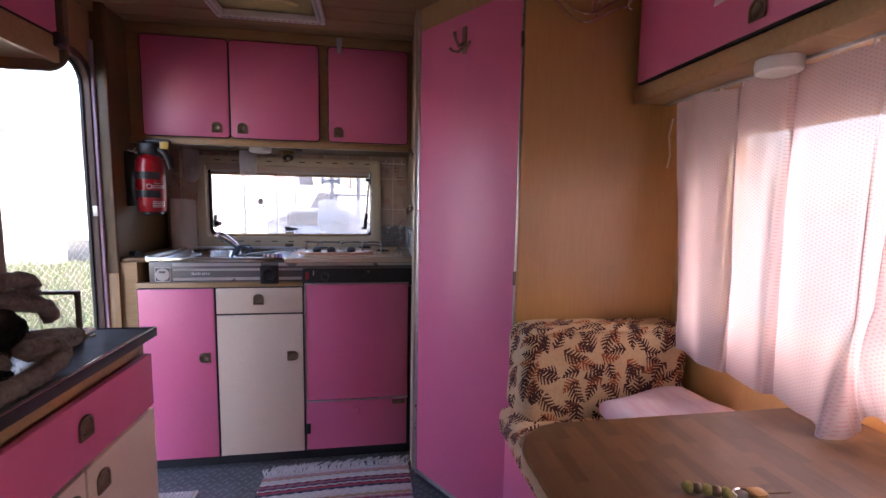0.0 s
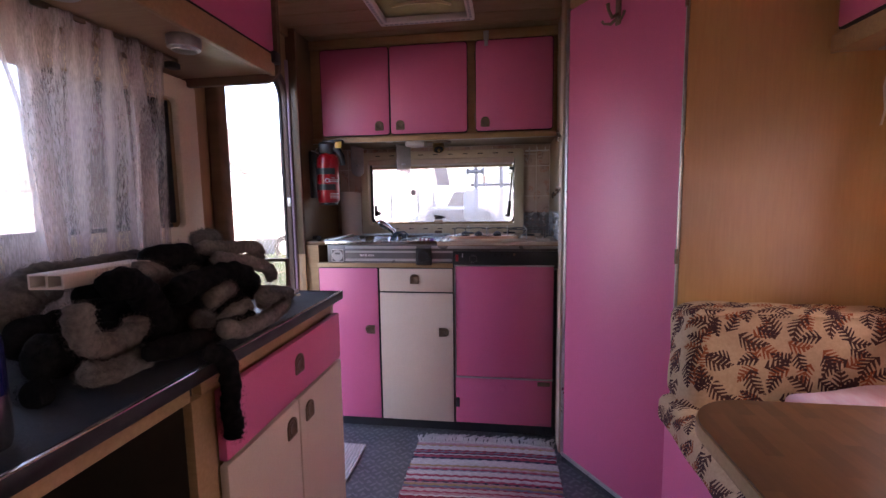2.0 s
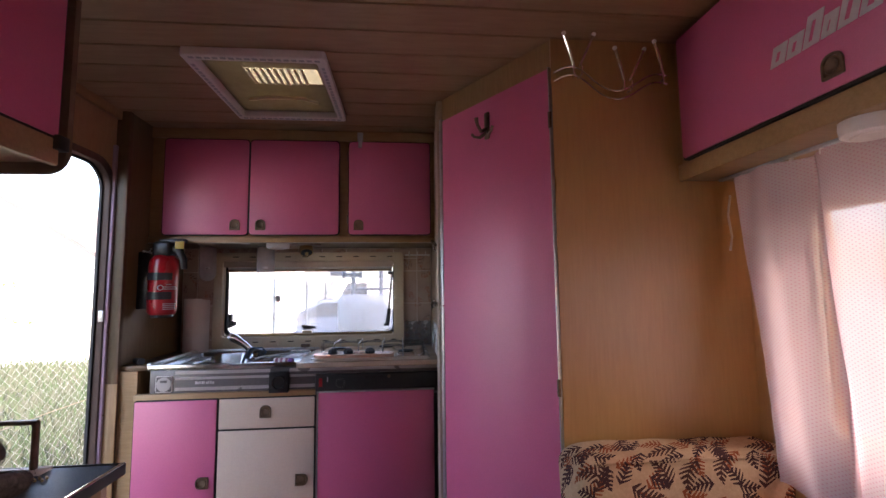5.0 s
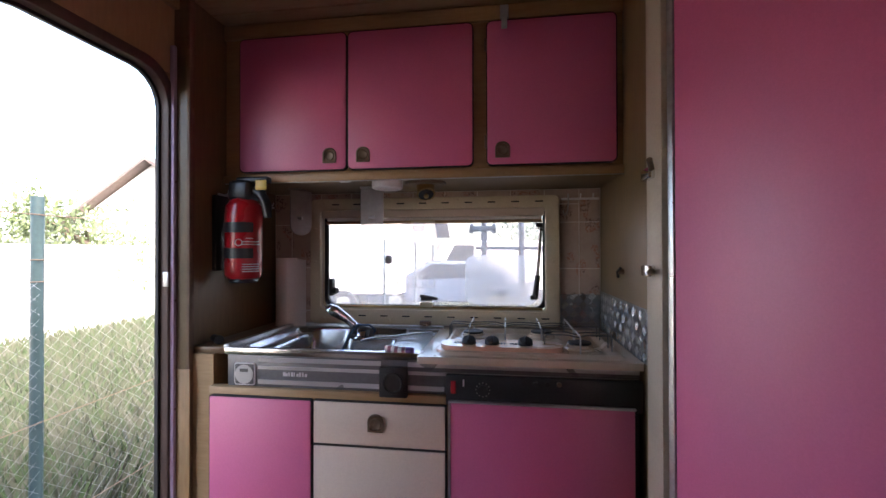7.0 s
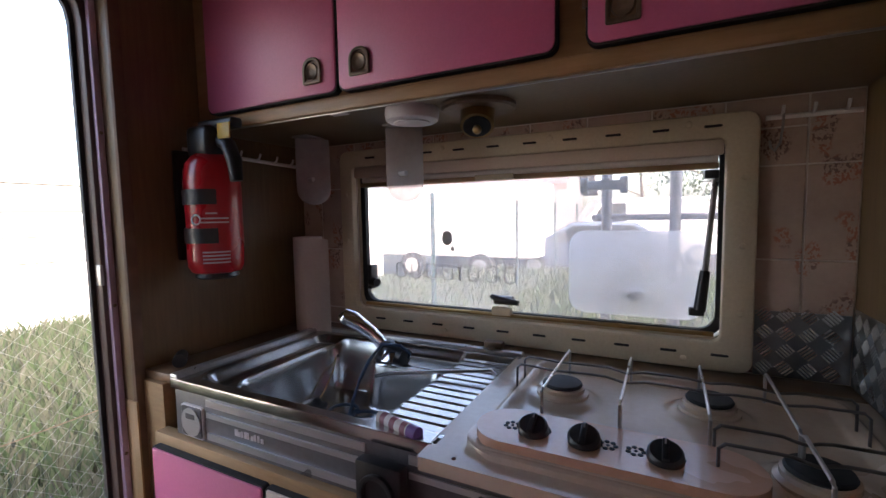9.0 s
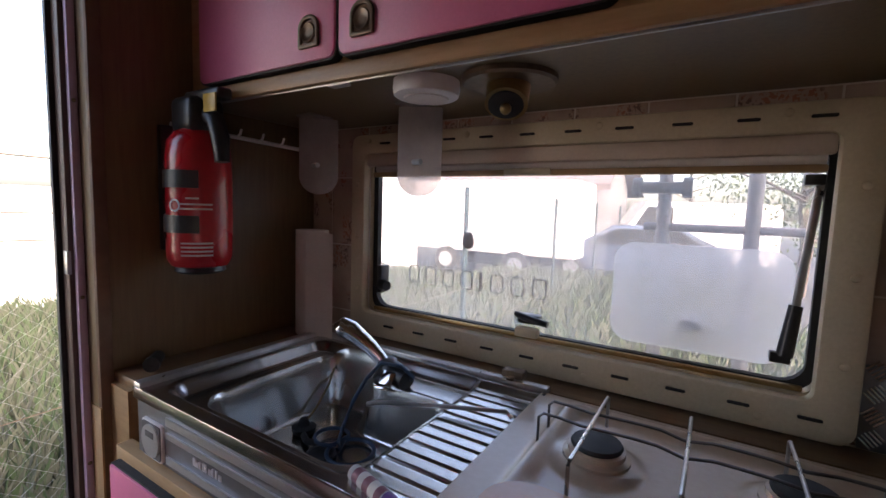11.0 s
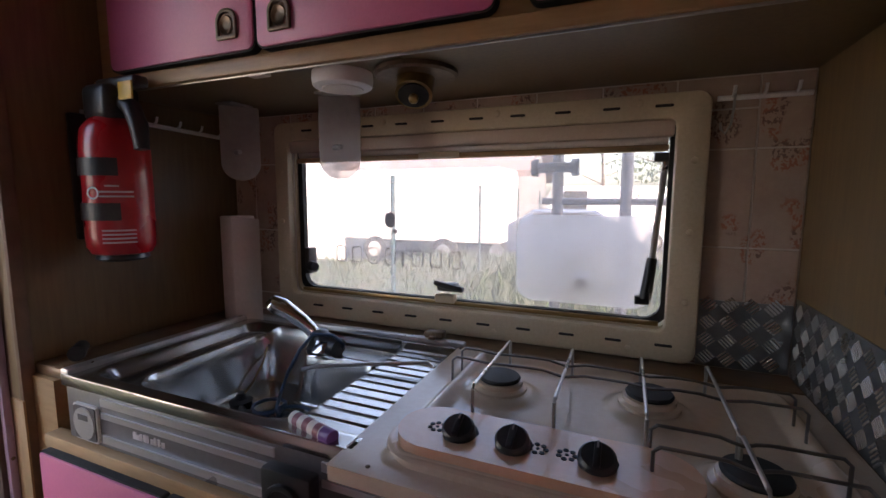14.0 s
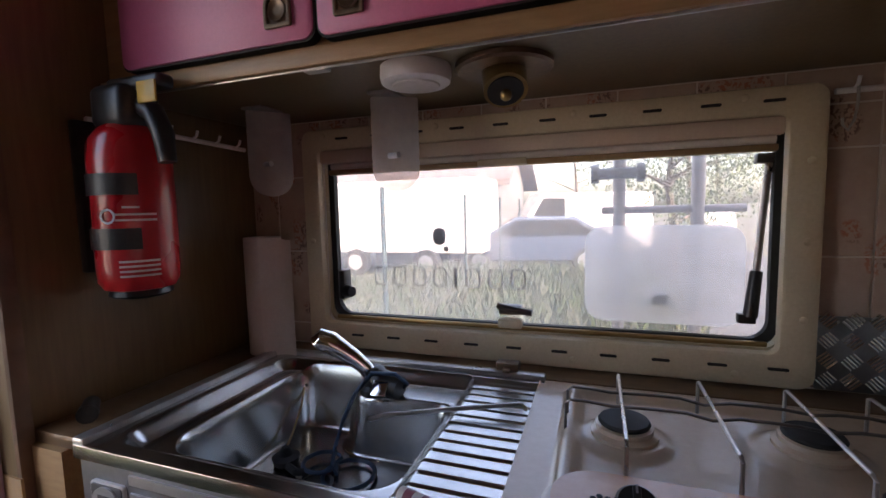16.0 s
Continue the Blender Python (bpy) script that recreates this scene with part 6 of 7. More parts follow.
CANBLUE = surf("can_blue", (0.02, 0.03, 0.16), (0.03, 0.045, 0.22), 0.25, metal=0.6, bump=0)
CANSILVER = surf("can_silver", (0.22, 0.22, 0.23), (0.34, 0.34, 0.36), 0.25, metal=0.9, bump=0)
cn = thing("drink_can", (-0.50, 0.325, 0.822), "blue and silver aluminium drink can on the sideboard", "can")
kx, kyy, kz = -0.500, 0.322, 0.8225
part("lower_body", lathe(B(), [(0.020, kz), (0.024, kz + 0.002), (0.0265, kz + 0.012), (0.0265, kz + 0.062)], (kx, kyy, 0), 36), CANSILVER, cn)
part("upper_body", lathe(B(), [(0.0266, kz + 0.062), (0.0266, kz + 0.118), (0.0258, kz + 0.124), (0.0235, kz + 0.130)], (kx, kyy, 0), 36), CANBLUE, cn)
part("lid", lathe(B(), [(0.0238, kz + 0.1295), (0.0245, kz + 0.133), (0.0235, kz + 0.1345), (0.0215, kz + 0.131), (0.004, kz + 0.131)], (kx, kyy, 0), 30), CHROME, cn)
part("tab", box(B(), kx - 0.006, kx + 0.010, kyy - 0.007, kyy + 0.007, kz + 0.132, kz + 0.1355, 0.001), CHROME, cn)
for k in range(6):
    a = radians(-78 + 13 * k)
    pq = [(kx + 0.0269 * math.cos(a + s), kyy + 0.0269 * math.sin(a + s)) for s in (-0.07, 0.07)]
    bm = B()
    h = (0.017, 0.012, 0.017, 0.017, 0.012, 0.017)[k]
    bm.faces.new([bm.verts.new(v) for v in ((*pq[0], kz + 0.070), (*pq[1], kz + 0.070), (*pq[1], kz + 0.070 + h), (*pq[0], kz + 0.070 + h))])
    part("mark_bar", bm, RED, cn)

# fur-covered pieces in a heap
rng = random.Random(4)


def fur_tube(bm, pts, r, seed, fibres=900, length=0.010):
    """A plump tube with a lumpy skin and short fibres."""
    pts = [Vector(p) for p in pts]
    smooth = []
    n = 9
    for i in range(len(pts) - 1):
        p0, p1, p2, p3 = pts[max(i - 1, 0)], pts[i], pts[i + 1], pts[min(i + 2, len(pts) - 1)]
        for k in range(n):
            t = k / n
            smooth.append(0.5 * ((2 * p1) + (p2 - p0) * t + (2 * p0 - 5 * p1 + 4 * p2 - p3) * t * t + (3 * p1 - p0 - 3 * p2 + p3) * t ** 3))
    smooth.append(pts[-1])
    m = len(smooth)
    rs = [r * min(1, 0.35 + 0.65 * math.sqrt(min(i, m - 1 - i) / 3.0)) * (1 + 0.075 * math.sin(i * 1.9 + seed)) for i in range(m)]
    tube(bm, smooth, rs, 16)
    lump = random.Random(seed)
    base = list(bm.verts)
    for v in base:
        v.co += noise.noise_vector(v.co * 40 + Vector((seed, 0, 0))) * 0.003 + noise.noise_vector(v.co * 200) * 0.0015
    bm.normal_update()
    spots = [(v.co.copy(), v.normal.copy()) for v in base]
    for _ in range(fibres):
        c, nn = spots[lump.randrange(len(spots))]
        j = Vector((lump.uniform(-1, 1), lump.uniform(-1, 1), lump.uniform(-1, 1)))
        a = c + j * 0.007
        tip = a + (nn + j * 0.7).normalized() * length * lump.uniform(0.5, 1.2)
        s = nn.cross(j)
        if s.length < 1e-4:
            continue
        s = s.normalized() * 0.0006
        bm.faces.new((bm.verts.new(a - s), bm.verts.new(a + s), bm.verts.new(tip)))
    return bm


heap = thing("fur_heap", (-0.62, 0.75, 0.822), "heap of grey and black shaggy fur pieces on the sideboard", "fur pieces")


def fur(material, r, pts):
    grey = material is GREYFUR
    part("grey_roll" if grey else "black_roll", fur_tube(B(), pts, r, len(heap.children) + 3, 7000 if grey else 3000, 0.0024), material, heap, sharp=180)


fur(GREYFUR, 0.020, ((-0.570, 0.508, 0.943), (-0.570, 0.505, 0.903), (-0.570, 0.525, 0.873), (-0.570, 0.564, 0.861), (-0.570, 0.602, 0.876), (-0.570, 0.609, 0.898)))
fur(GREYFUR, 0.018, ((-0.530, 0.465, 0.852), (-0.530, 0.511, 0.837), (-0.530, 0.599, 0.837)))
fur(GREYFUR, 0.019, ((-0.620, 0.655, 0.968), (-0.620, 0.706, 0.956), (-0.620, 0.747, 0.928), (-0.620, 0.792, 0.926), (-0.620, 0.827, 0.944)))
fur(GREYFUR, 0.034, ((-0.740, 0.536, 0.886), (-0.740, 0.552, 0.927), (-0.740, 0.584, 0.952), (-0.740, 0.618, 0.956)))
fur(GREYFUR, 0.017, ((-0.620, 0.830, 0.991), (-0.620, 0.935, 0.981), (-0.620, 1.055, 0.969), (-0.620, 1.074, 0.941), (-0.620, 1.000, 0.939)))
fur(GREYFUR, 0.022, ((-0.690, 0.913, 1.002), (-0.690, 1.006, 0.999)))
fur(GREYFUR, 0.017, ((-0.580, 0.828, 0.968), (-0.580, 0.925, 0.949), (-0.580, 1.046, 0.914), (-0.580, 1.068, 0.875)))
fur(GREYFUR, 0.017, ((-0.540, 0.912, 0.877), (-0.540, 1.038, 0.850), (-0.540, 1.078, 0.836), (-0.540, 1.020, 0.836), (-0.540, 0.933, 0.841)))
fur(GREYFUR, 0.017, ((-0.460, 0.672, 0.860), (-0.455, 0.72, 0.842), (-0.452, 0.79, 0.840), (-0.455, 0.86, 0.842), (-0.46, 0.905, 0.853), (-0.475, 0.90, 0.872), (-0.49, 0.84, 0.878)))
fur(GREYFUR, 0.017, ((-0.505, 0.739, 0.843), (-0.505, 0.776, 0.860), (-0.505, 0.844, 0.862)))
fur(GREYFUR, 0.017, ((-0.535, 0.743, 0.888), (-0.535, 0.778, 0.903), (-0.535, 0.824, 0.906)))
fur(GREYFUR, 0.018, ((-0.500, 0.667, 0.869), (-0.500, 0.694, 0.868)))
fur(GREYFUR, 0.026, ((-0.770, 0.643, 0.957), (-0.770, 0.697, 0.958), (-0.770, 0.773, 0.960), (-0.770, 0.861, 0.960)))
fur(BLACKFUR, 0.025, ((-0.560, 0.544, 0.952), (-0.560, 0.575, 0.963), (-0.560, 0.612, 0.939), (-0.560, 0.634, 0.897), (-0.560, 0.656, 0.852)))
fur(BLACKFUR, 0.025, ((-0.555, 0.668, 0.919), (-0.555, 0.741, 0.931), (-0.555, 0.865, 0.931), (-0.555, 0.927, 0.892), (-0.555, 0.893, 0.868)))
fur(BLACKFUR, 0.024, ((-0.640, 0.702, 0.982), (-0.640, 0.821, 0.977), (-0.640, 0.891, 0.940)))
fur(BLACKFUR, 0.019, ((-0.500, 0.544, 0.856), (-0.495, 0.643, 0.842), (-0.495, 0.734, 0.842), (-0.50, 0.835, 0.842)))
fur(BLACKFUR, 0.024, ((-0.60, 0.80, 0.90), (-0.60, 0.90, 0.905), (-0.60, 1.0, 0.89)))
fur(BLACKFUR, 0.026, ((-0.63, 0.86, 0.955), (-0.64, 0.95, 0.95), (-0.64, 1.03, 0.92)))
fur(BLACKFUR, 0.016, ((-0.44, 0.60, 0.842), (-0.408, 0.606, 0.826), (-0.405, 0.612, 0.779), (-0.405, 0.606, 0.735), (-0.405, 0.614, 0.700), (-0.405, 0.606, 0.684)))
fur(BLACKFUR, 0.034, ((-0.685, 0.500, 0.889), (-0.685, 0.547, 0.876), (-0.685, 0.640, 0.883), (-0.685, 0.755, 0.864)))
fur(BLACKFUR, 0.034, ((-0.645, 0.664, 0.864), (-0.645, 0.777, 0.864), (-0.645, 0.924, 0.864)))
fur(BLACKFUR, 0.034, ((-0.575, 0.625, 0.863), (-0.575, 0.719, 0.863), (-0.575, 0.837, 0.863)))
fur(BLACKFUR, 0.034, ((-0.745, 0.663, 0.908), (-0.745, 0.779, 0.910), (-0.745, 0.953, 0.909), (-0.745, 1.106, 0.885)))
fur(BLACKFUR, 0.034, ((-0.625, 0.475, 0.865), (-0.625, 0.532, 0.856), (-0.625, 0.626, 0.856)))
fur(BLACKFUR, 0.026, ((-0.56, 0.786, 0.872), (-0.56, 0.856, 0.872), (-0.565, 0.926, 0.867)))
fur(BLACKFUR, 0.018, ((-0.560, 0.418, 0.837), (-0.560, 0.428, 0.837), (-0.560, 0.441, 0.837)))
pr = thing("cardboard_profile", (-0.66, 0.56, 0.95), "pale hollow plastic profile lying on the fur heap", "profile")
m = look((-0.635, 0.535, 0.972), (-0.655, 0.72, 0.968))
part("shell", turned(ring(B(), "z", rounded(-0.028, 0.028, -0.012, 0.012, 0.002, 2), rounded(-0.025, 0.025, -0.009, 0.009, 0.001, 2), -0.19, 0.02), m), CREAM, pr)
part("web", turned(box(B(), -0.002, 0.002, -0.009, 0.009, -0.19, 0.018), m), CREAM, pr)

# the sideboard is 16 mm taller than drawn above; what stands on it goes with it
sb.scale.z = 0.838 / 0.822
for ob in scene.objects:
    if ob.name.split(".")[0] in ("photo_frame", "small_screw", "drink_can", "fur_heap", "cardboard_profile"):
        ob.location.z += 0.016

# ---- left overhead locker ----
ll = thing("overhead_locker", (-0.78, 0.3, 1.47), "wooden overhead locker with pink door above the sideboard", "locker", "overhead lockers")
part("carcass", box(B(), -0.948, -0.645, -1.0, 1.205, 1.505, 1.898), TRIM, ll)
part("bottom_board", box(B(), -0.948, -0.635, -1.0, 1.235, 1.492, 1.504, 0.002), SHELF, ll)
part("lip", box(B(), -0.6345, -0.618, -1.0, 1.22, 1.480, 1.54, 0.004), TRIM, ll, "wooden lip")
part("end_board", slab(B(), "y", rounded(-0.948, -0.615, 1.468, 1.898, (0.002, 0.045, 0.002, 0.002), 6), 1.2355, 1.252, 0.004), LOG, ll, "dark end board with rounded corner")
dr = part("door", slab(B(), "x", rounded(0.42, 1.212, 1.545, 1.888, 0.006), -0.644, -0.617, 0.002), PINK, ll)
part("edging", ring(B(), "x", rounded(0.414, 1.218, 1.539, 1.893, 0.008), rounded(0.42, 1.212, 1.545, 1.888, 0.006), -0.644, -0.620), DARK, dr, "dark edging")
handle(dr, (-0.6168, 0.82, 1.60), "+x")
part("latch", box(B(), -0.640, -0.606, 1.20, 1.234, 1.515, 1.548, 0.003), BLACK, ll, "black latch")
th = thing("disc_lamp", (-0.68, 0.93, 1.46), "silver-rimmed round unlit push lamp under the locker", "lamp", "disc lamps")
part("housing", lathe(B(), [(0.036, 1.4915), (0.037, 1.478), (0.035, 1.466), (0.031, 1.463), (0.028, 1.4625)], (-0.685, 0.925, 0), 32), ALU, th)
part("lens", lathe(B(), [(0.0275, 1.463), (0.026, 1.460), (0.015, 1.459), (0.004, 1.4585)], (-0.685, 0.925, 0), 28), ALU, th)
th = thing("disc_lamp", (-0.70, 0.62, 1.46), "silver-rimmed round unlit push lamp under the locker", "lamp", "disc lamps")
part("housing", lathe(B(), [(0.036, 1.4915), (0.037, 1.478), (0.035, 1.466), (0.031, 1.463), (0.028, 1.4625)], (-0.70, 0.64, 0), 32), ALU, th)

# ---- roof hatch ----
rh = thing("roof_hatch", (-0.29, 1.69, 1.87), "white framed roof hatch with yellowed fly screen and blind", "roof hatch")
part("frame", ring(B(), "z", rounded(-0.485, -0.072, 1.440, 1.928, 0.012), rounded(-0.456, -0.102, 1.473, 1.895, 0.008), 1.874, 1.8995, 0.003), WHITE, rh)
for x in [-0.465 + 0.0225 * i for i in range(17)]:
    for y in (1.457, 1.9115):
        part("vent_slot", box(B(), x, x + 0.015, y - 0.005, y + 0.005, 1.8732, 1.8745), GALV, rh)
for y in [1.495 + 0.0225 * i for i in range(18)]:
    for x in (-0.4705, -0.087):
        part("vent_slot", box(B(), x - 0.005, x + 0.005, y, y + 0.015, 1.8732, 1.8745), GALV, rh)
part("well", ring(B(), "z", rounded(-0.474, -0.106, 1.4895, 1.899, 0.01), rounded(-0.441, -0.117, 1.489, 1.879, 0.008), 1.8997, 1.985), IVORY, rh)
dome = part("dome", slab(B(), "z", rounded(-0.474, -0.106, 1.491, 1.899, 0.02), 1.986, 1.990), HATCH, rh, "yellowed acrylic dome")
for i in range(9):
    x = -0.335 + i * 0.021
    part("grille_bar", box(B(), x - 0.0045, x + 0.0045, 1.56, 1.66, 1.895, 1.900, 0.001), IVORY, rh)
part("screen", slab(B(), "z", rounded(-0.455, -0.103, 1.662, 1.894, 0.006), 1.899, 1.9005), HATCH, rh, "yellowed screen")
part("screen", slab(B(), "z", rounded(-0.455, -0.345, 1.474, 1.6615, 0.004), 1.899, 1.9005), HATCH, rh, "yellowed screen")
part("screen", slab(B(), "z", rounded(-0.3445, -0.103, 1.474, 1.555, 0.004), 1.899, 1.9005), HATCH, rh, "yellowed screen")
part("handle_bar", tube(B(), [(-0.40, 1.78, 1.893), (-0.33, 1.75, 1.888), (-0.21, 1.75, 1.888), (-0.16, 1.80, 1.893)], 0.006), IVORY, rh)

# ---- rug ----
rg = thing("rag_rug", (-0.05, 1.5, 0.0), "striped rag rug with white fringe on the floor", "rug")
rr = random.Random(9)
bm = B()
RX0, RX1 = -0.335, 0.275
y = 0.75
while y < 1.845:
    w = rr.choice((0.006, 0.007, 0.008, 0.010, 0.013))
    n = 40
    prev = None
    ph = rr.uniform(0, 9)
    for k in range(n + 1):
        x = RX0 + (RX1 - RX0) * k / n + (rr.uniform(-0.004, 0.004) if k in (0, n) else 0)
        h = 0.005 + 0.0022 * math.sin(k * 2.4 + ph)
        sh = 0.012 * math.sin(x * 5 + 1)
        row = [bm.verts.new(v) for v in ((x, y + sh, 0.001), (x, y + sh + w * 0.2, h), (x, y + sh + w * 0.8, h), (x, y + sh + w, 0.001))]
        if prev:
            for a in range(3):
                bm.faces.new((prev[a], row[a], row[a + 1], prev[a + 1]))
        prev = row
    y += w * 0.96
part("weave", bm, RAG, rg, sharp=180)
bm = B()
for k in range(70):
    x = RX0 + 0.006 + (RX1 - RX0 - 0.012) * k / 69
    a = rr.uniform(-0.6, 0.6)
    L = rr.uniform(0.035, 0.07)
    y = 1.848 + 0.012 * math.sin(x * 5 + 1)
    for q in range(2):
        b = a + rr.uniform(-0.35, 0.35)
        tube(bm, [(x, y - 0.012, 0.008), (x + math.sin(b) * L * 0.5, y + L * 0.45, 0.008), (x + math.sin(b + 0.3) * L, y + L * 0.9, 0.004)], [0.004, 0.0034, 0.0022], 5)
part("fringe", bm, FRINGE, rg, "white knotted fringe")
mt = thing("doormat_corner", (-0.66, 1.66, 0.0), "pale fringed mat end by the entrance", "mat")
bm = B()
for k in range(24):
    x = -0.88 + k * 0.0135
    tube(bm, [(x, 1.50, 0.006), (x + 0.003, 1.62, 0.007), (x - 0.002, 1.765, 0.006)], 0.0062, 6)
part("weave", bm, FRINGE, mt)


# ---- outdoors ----
GZ = -0.5
solo("ground", slab(B(), "z", [(-400, -400), (400, -400), (400, 400), (-400, 400)], GZ - 0.2, GZ), GROUND, "dry grassy ground around the caravan", "ground", kind="structure")
ROADM = surf("asphalt", (0.045, 0.045, 0.047), (0.07, 0.07, 0.07), 0.9, grain=40, patch=0.5, bump=0.3)
solo("road", slab(B(), "z", [(1.2, 6), (4.6, 6), (5.5, 80), (1.0, 80)], GZ + 0.004, GZ + 0.02), ROADM, "grey asphalt lane behind the caravan", "road", kind="structure")

# chain-link fence
fn = thing("chain_fence", (-2.05, 5, GZ), "chain-link fence with green metal posts beside the caravan", "fence")
for y in (-3.4, -0.45, 2.47, 5.4, 8.4, 11.4, 14.4, 17.4, 20.4):
    x = -2.05 - 0.02 * (y - 2.47)
    part("post", rod(B(), (x, y, GZ), (x, y, 1.43), 0.024, n=12), GREENPOST, fn)
bm = B()
y = -1.2
while y < 16:
    for s in (1, -1):
        vs = []
        for k in range(0, 29):
            z = GZ + 0.03 + k * 0.055
            yy = y + s * (0.035 if k % 2 else -0.035)
            vs.append((-2.03 - 0.02 * (yy - 2.47) + 0.002 * s, yy, z))
        tube(bm, vs, 0.00065, 3)
    y += 0.07
ob = part("wire_mesh", bm, GALV, fn, "galvanised wire mesh", sharp=180)
tagged(ob, kind="stuff")
for z in (GZ + 0.5, GZ + 0.95, 1.06, 1.16, 1.36):
    part("strand", tube(B(), [(-2.02 - 0.02 * (yy - 2.47), yy, z + 0.012 * math.sin(yy * 1.7 + z * 5)) for yy in [-3.4 + 0.6 * k for k in range(40)]], 0.0028, 4), BRONZE, fn)

# grass and weeds as many blades
gr = random.Random(21)
bm = B()


def blade(x, y, h):
    a = gr.uniform(0, math.tau)
    dx, dy = math.cos(a), math.sin(a)
    w = gr.uniform(0.0005, 0.0012)
    lx, ly = gr.uniform(-0.4, 0.4) * h, gr.uniform(-0.4, 0.4) * h
    p = [bm.verts.new(v) for v in ((x - dx * w, y - dy * w, GZ), (x + dx * w, y + dy * w, GZ), (x + lx * 0.4 + dx * w * 0.7, y + ly * 0.4 + dy * w * 0.7, GZ + h * 0.6), (x + lx, y + ly, GZ + h))]
    bm.faces.new((p[0], p[1], p[2]))
    bm.faces.new((p[0], p[2], p[3]))


for _ in range(150000):
    x = -1.9 - 5.5 * gr.random() ** 1.5
    y = gr.uniform(-1.5, 9)
    blade(x, y, gr.uniform(0.10, 0.45) * (1.3 if x < -2.2 else 0.7))
for _ in range(30000):
    blade(gr.uniform(-4.5, 1.0), 3.2 + 9 * gr.random() ** 1.2, gr.uniform(0.1, 0.5))
solo("grass", bm, BLADE, "dry yellow and green grass and weeds", "grass", kind="stuff", sharp=180)


def house(name, x0, x1, y0, y1, h, ridge, label, wall_mat, roof_mat, along_x=True):
    hs_ = thing(name, ((x0 + x1) / 2, (y0 + y1) / 2, GZ), label, "house")
    if along_x:
        ym = (y0 + y1) / 2
        o = [(y0, GZ), (y1, GZ), (y1, GZ + h), (ym, GZ + ridge - 0.1), (y0, GZ + h)]
        part("wall", slab(B(), "x", o, x0, x1), wall_mat, hs_)
        for ya, sg in ((y0, -1), (y1, 1)):
            q = [(ya + sg * 0.5, GZ + h - 0.28), (ym, GZ + ridge), (ym, GZ + ridge + 0.16), (ya + sg * 0.5, GZ + h - 0.12)]
            part("roof", slab(B(), "x", q, x0 - 0.5, x1 + 0.5), roof_mat, hs_)
    else:
        xm = (x0 + x1) / 2
        o = [(x0, GZ), (x1, GZ), (x1, GZ + h), (xm, GZ + ridge - 0.1), (x0, GZ + h)]
        part("wall", slab(B(), "y", o, y0, y1), wall_mat, hs_)
        for xa, sg in ((x0, -1), (x1, 1)):
            q = [(xa + sg * 0.5, GZ + h - 0.28), (xm, GZ + ridge), (xm, GZ + ridge + 0.16), (xa + sg * 0.5, GZ + h - 0.12)]
            part("roof", slab(B(), "y", q, y0 - 0.5, y1 + 0.5), roof_mat, hs_)
    return hs_


def house_window(hs_, axis, u, v, w, h, face, sign):
    wn_ = part("window", ring(B(), axis, rounded(u, u + w, v, v + h, 0.01, 1), rounded(u + 0.07, u + w - 0.07, v + 0.07, v + h - 0.07, 0.01, 1), face, face + sign * 0.05), WHITE, hs_)
    part("pane", slab(B(), axis, rounded(u + 0.07, u + w - 0.07, v + 0.07, v + h - 0.07, 0.01, 1), face + sign * 0.004, face + sign * 0.015), BLACK, wn_)


h1 = house("white_house", -20, -11.5, 18.5, 29, 3.0, 5.8, "white rendered house with tiled gable roof beyond the fence", RENDERED, ROOFTILE, False)
for y in (20, 23, 26):
    house_window(h1, "x", y, 0.8, 1.1, 1.1, -11.5, 1)
h2 = house("log_shed", -6.8, -2.9, 14, 19, 2.6, 4.2, "weathered grey timber shed with shallow roof", GREYWOOD, ROOFTILE, True)
th = thing("white_wall", (-5.5, 9, GZ), "white rendered boundary wall behind the fence", "wall")
part("wall", box(B(), -7.2, -7.0, -6, 11.5, GZ, 1.32), RENDERED, th)
th = thing("white_trailer", (-4, 12, GZ), "large white trailer body parked behind the fence", "trailer")
part("box_body", box(B(), -7.4, -2.75, 11.8, 13.6, GZ + 0.6, 1.95, 0.06, 3), RENDERED, th)
for x in (-6.2, -4.2):
    wh = part("wheel", rod(B(), (x, 11.72, GZ + 0.35), (x, 11.95, GZ + 0.35), 0.35, n=24), RUBBER, th)
    part("rim", rod(B(), (x, 11.70, GZ + 0.35), (x, 11.73, GZ + 0.35), 0.2, n=20), ALU, wh)


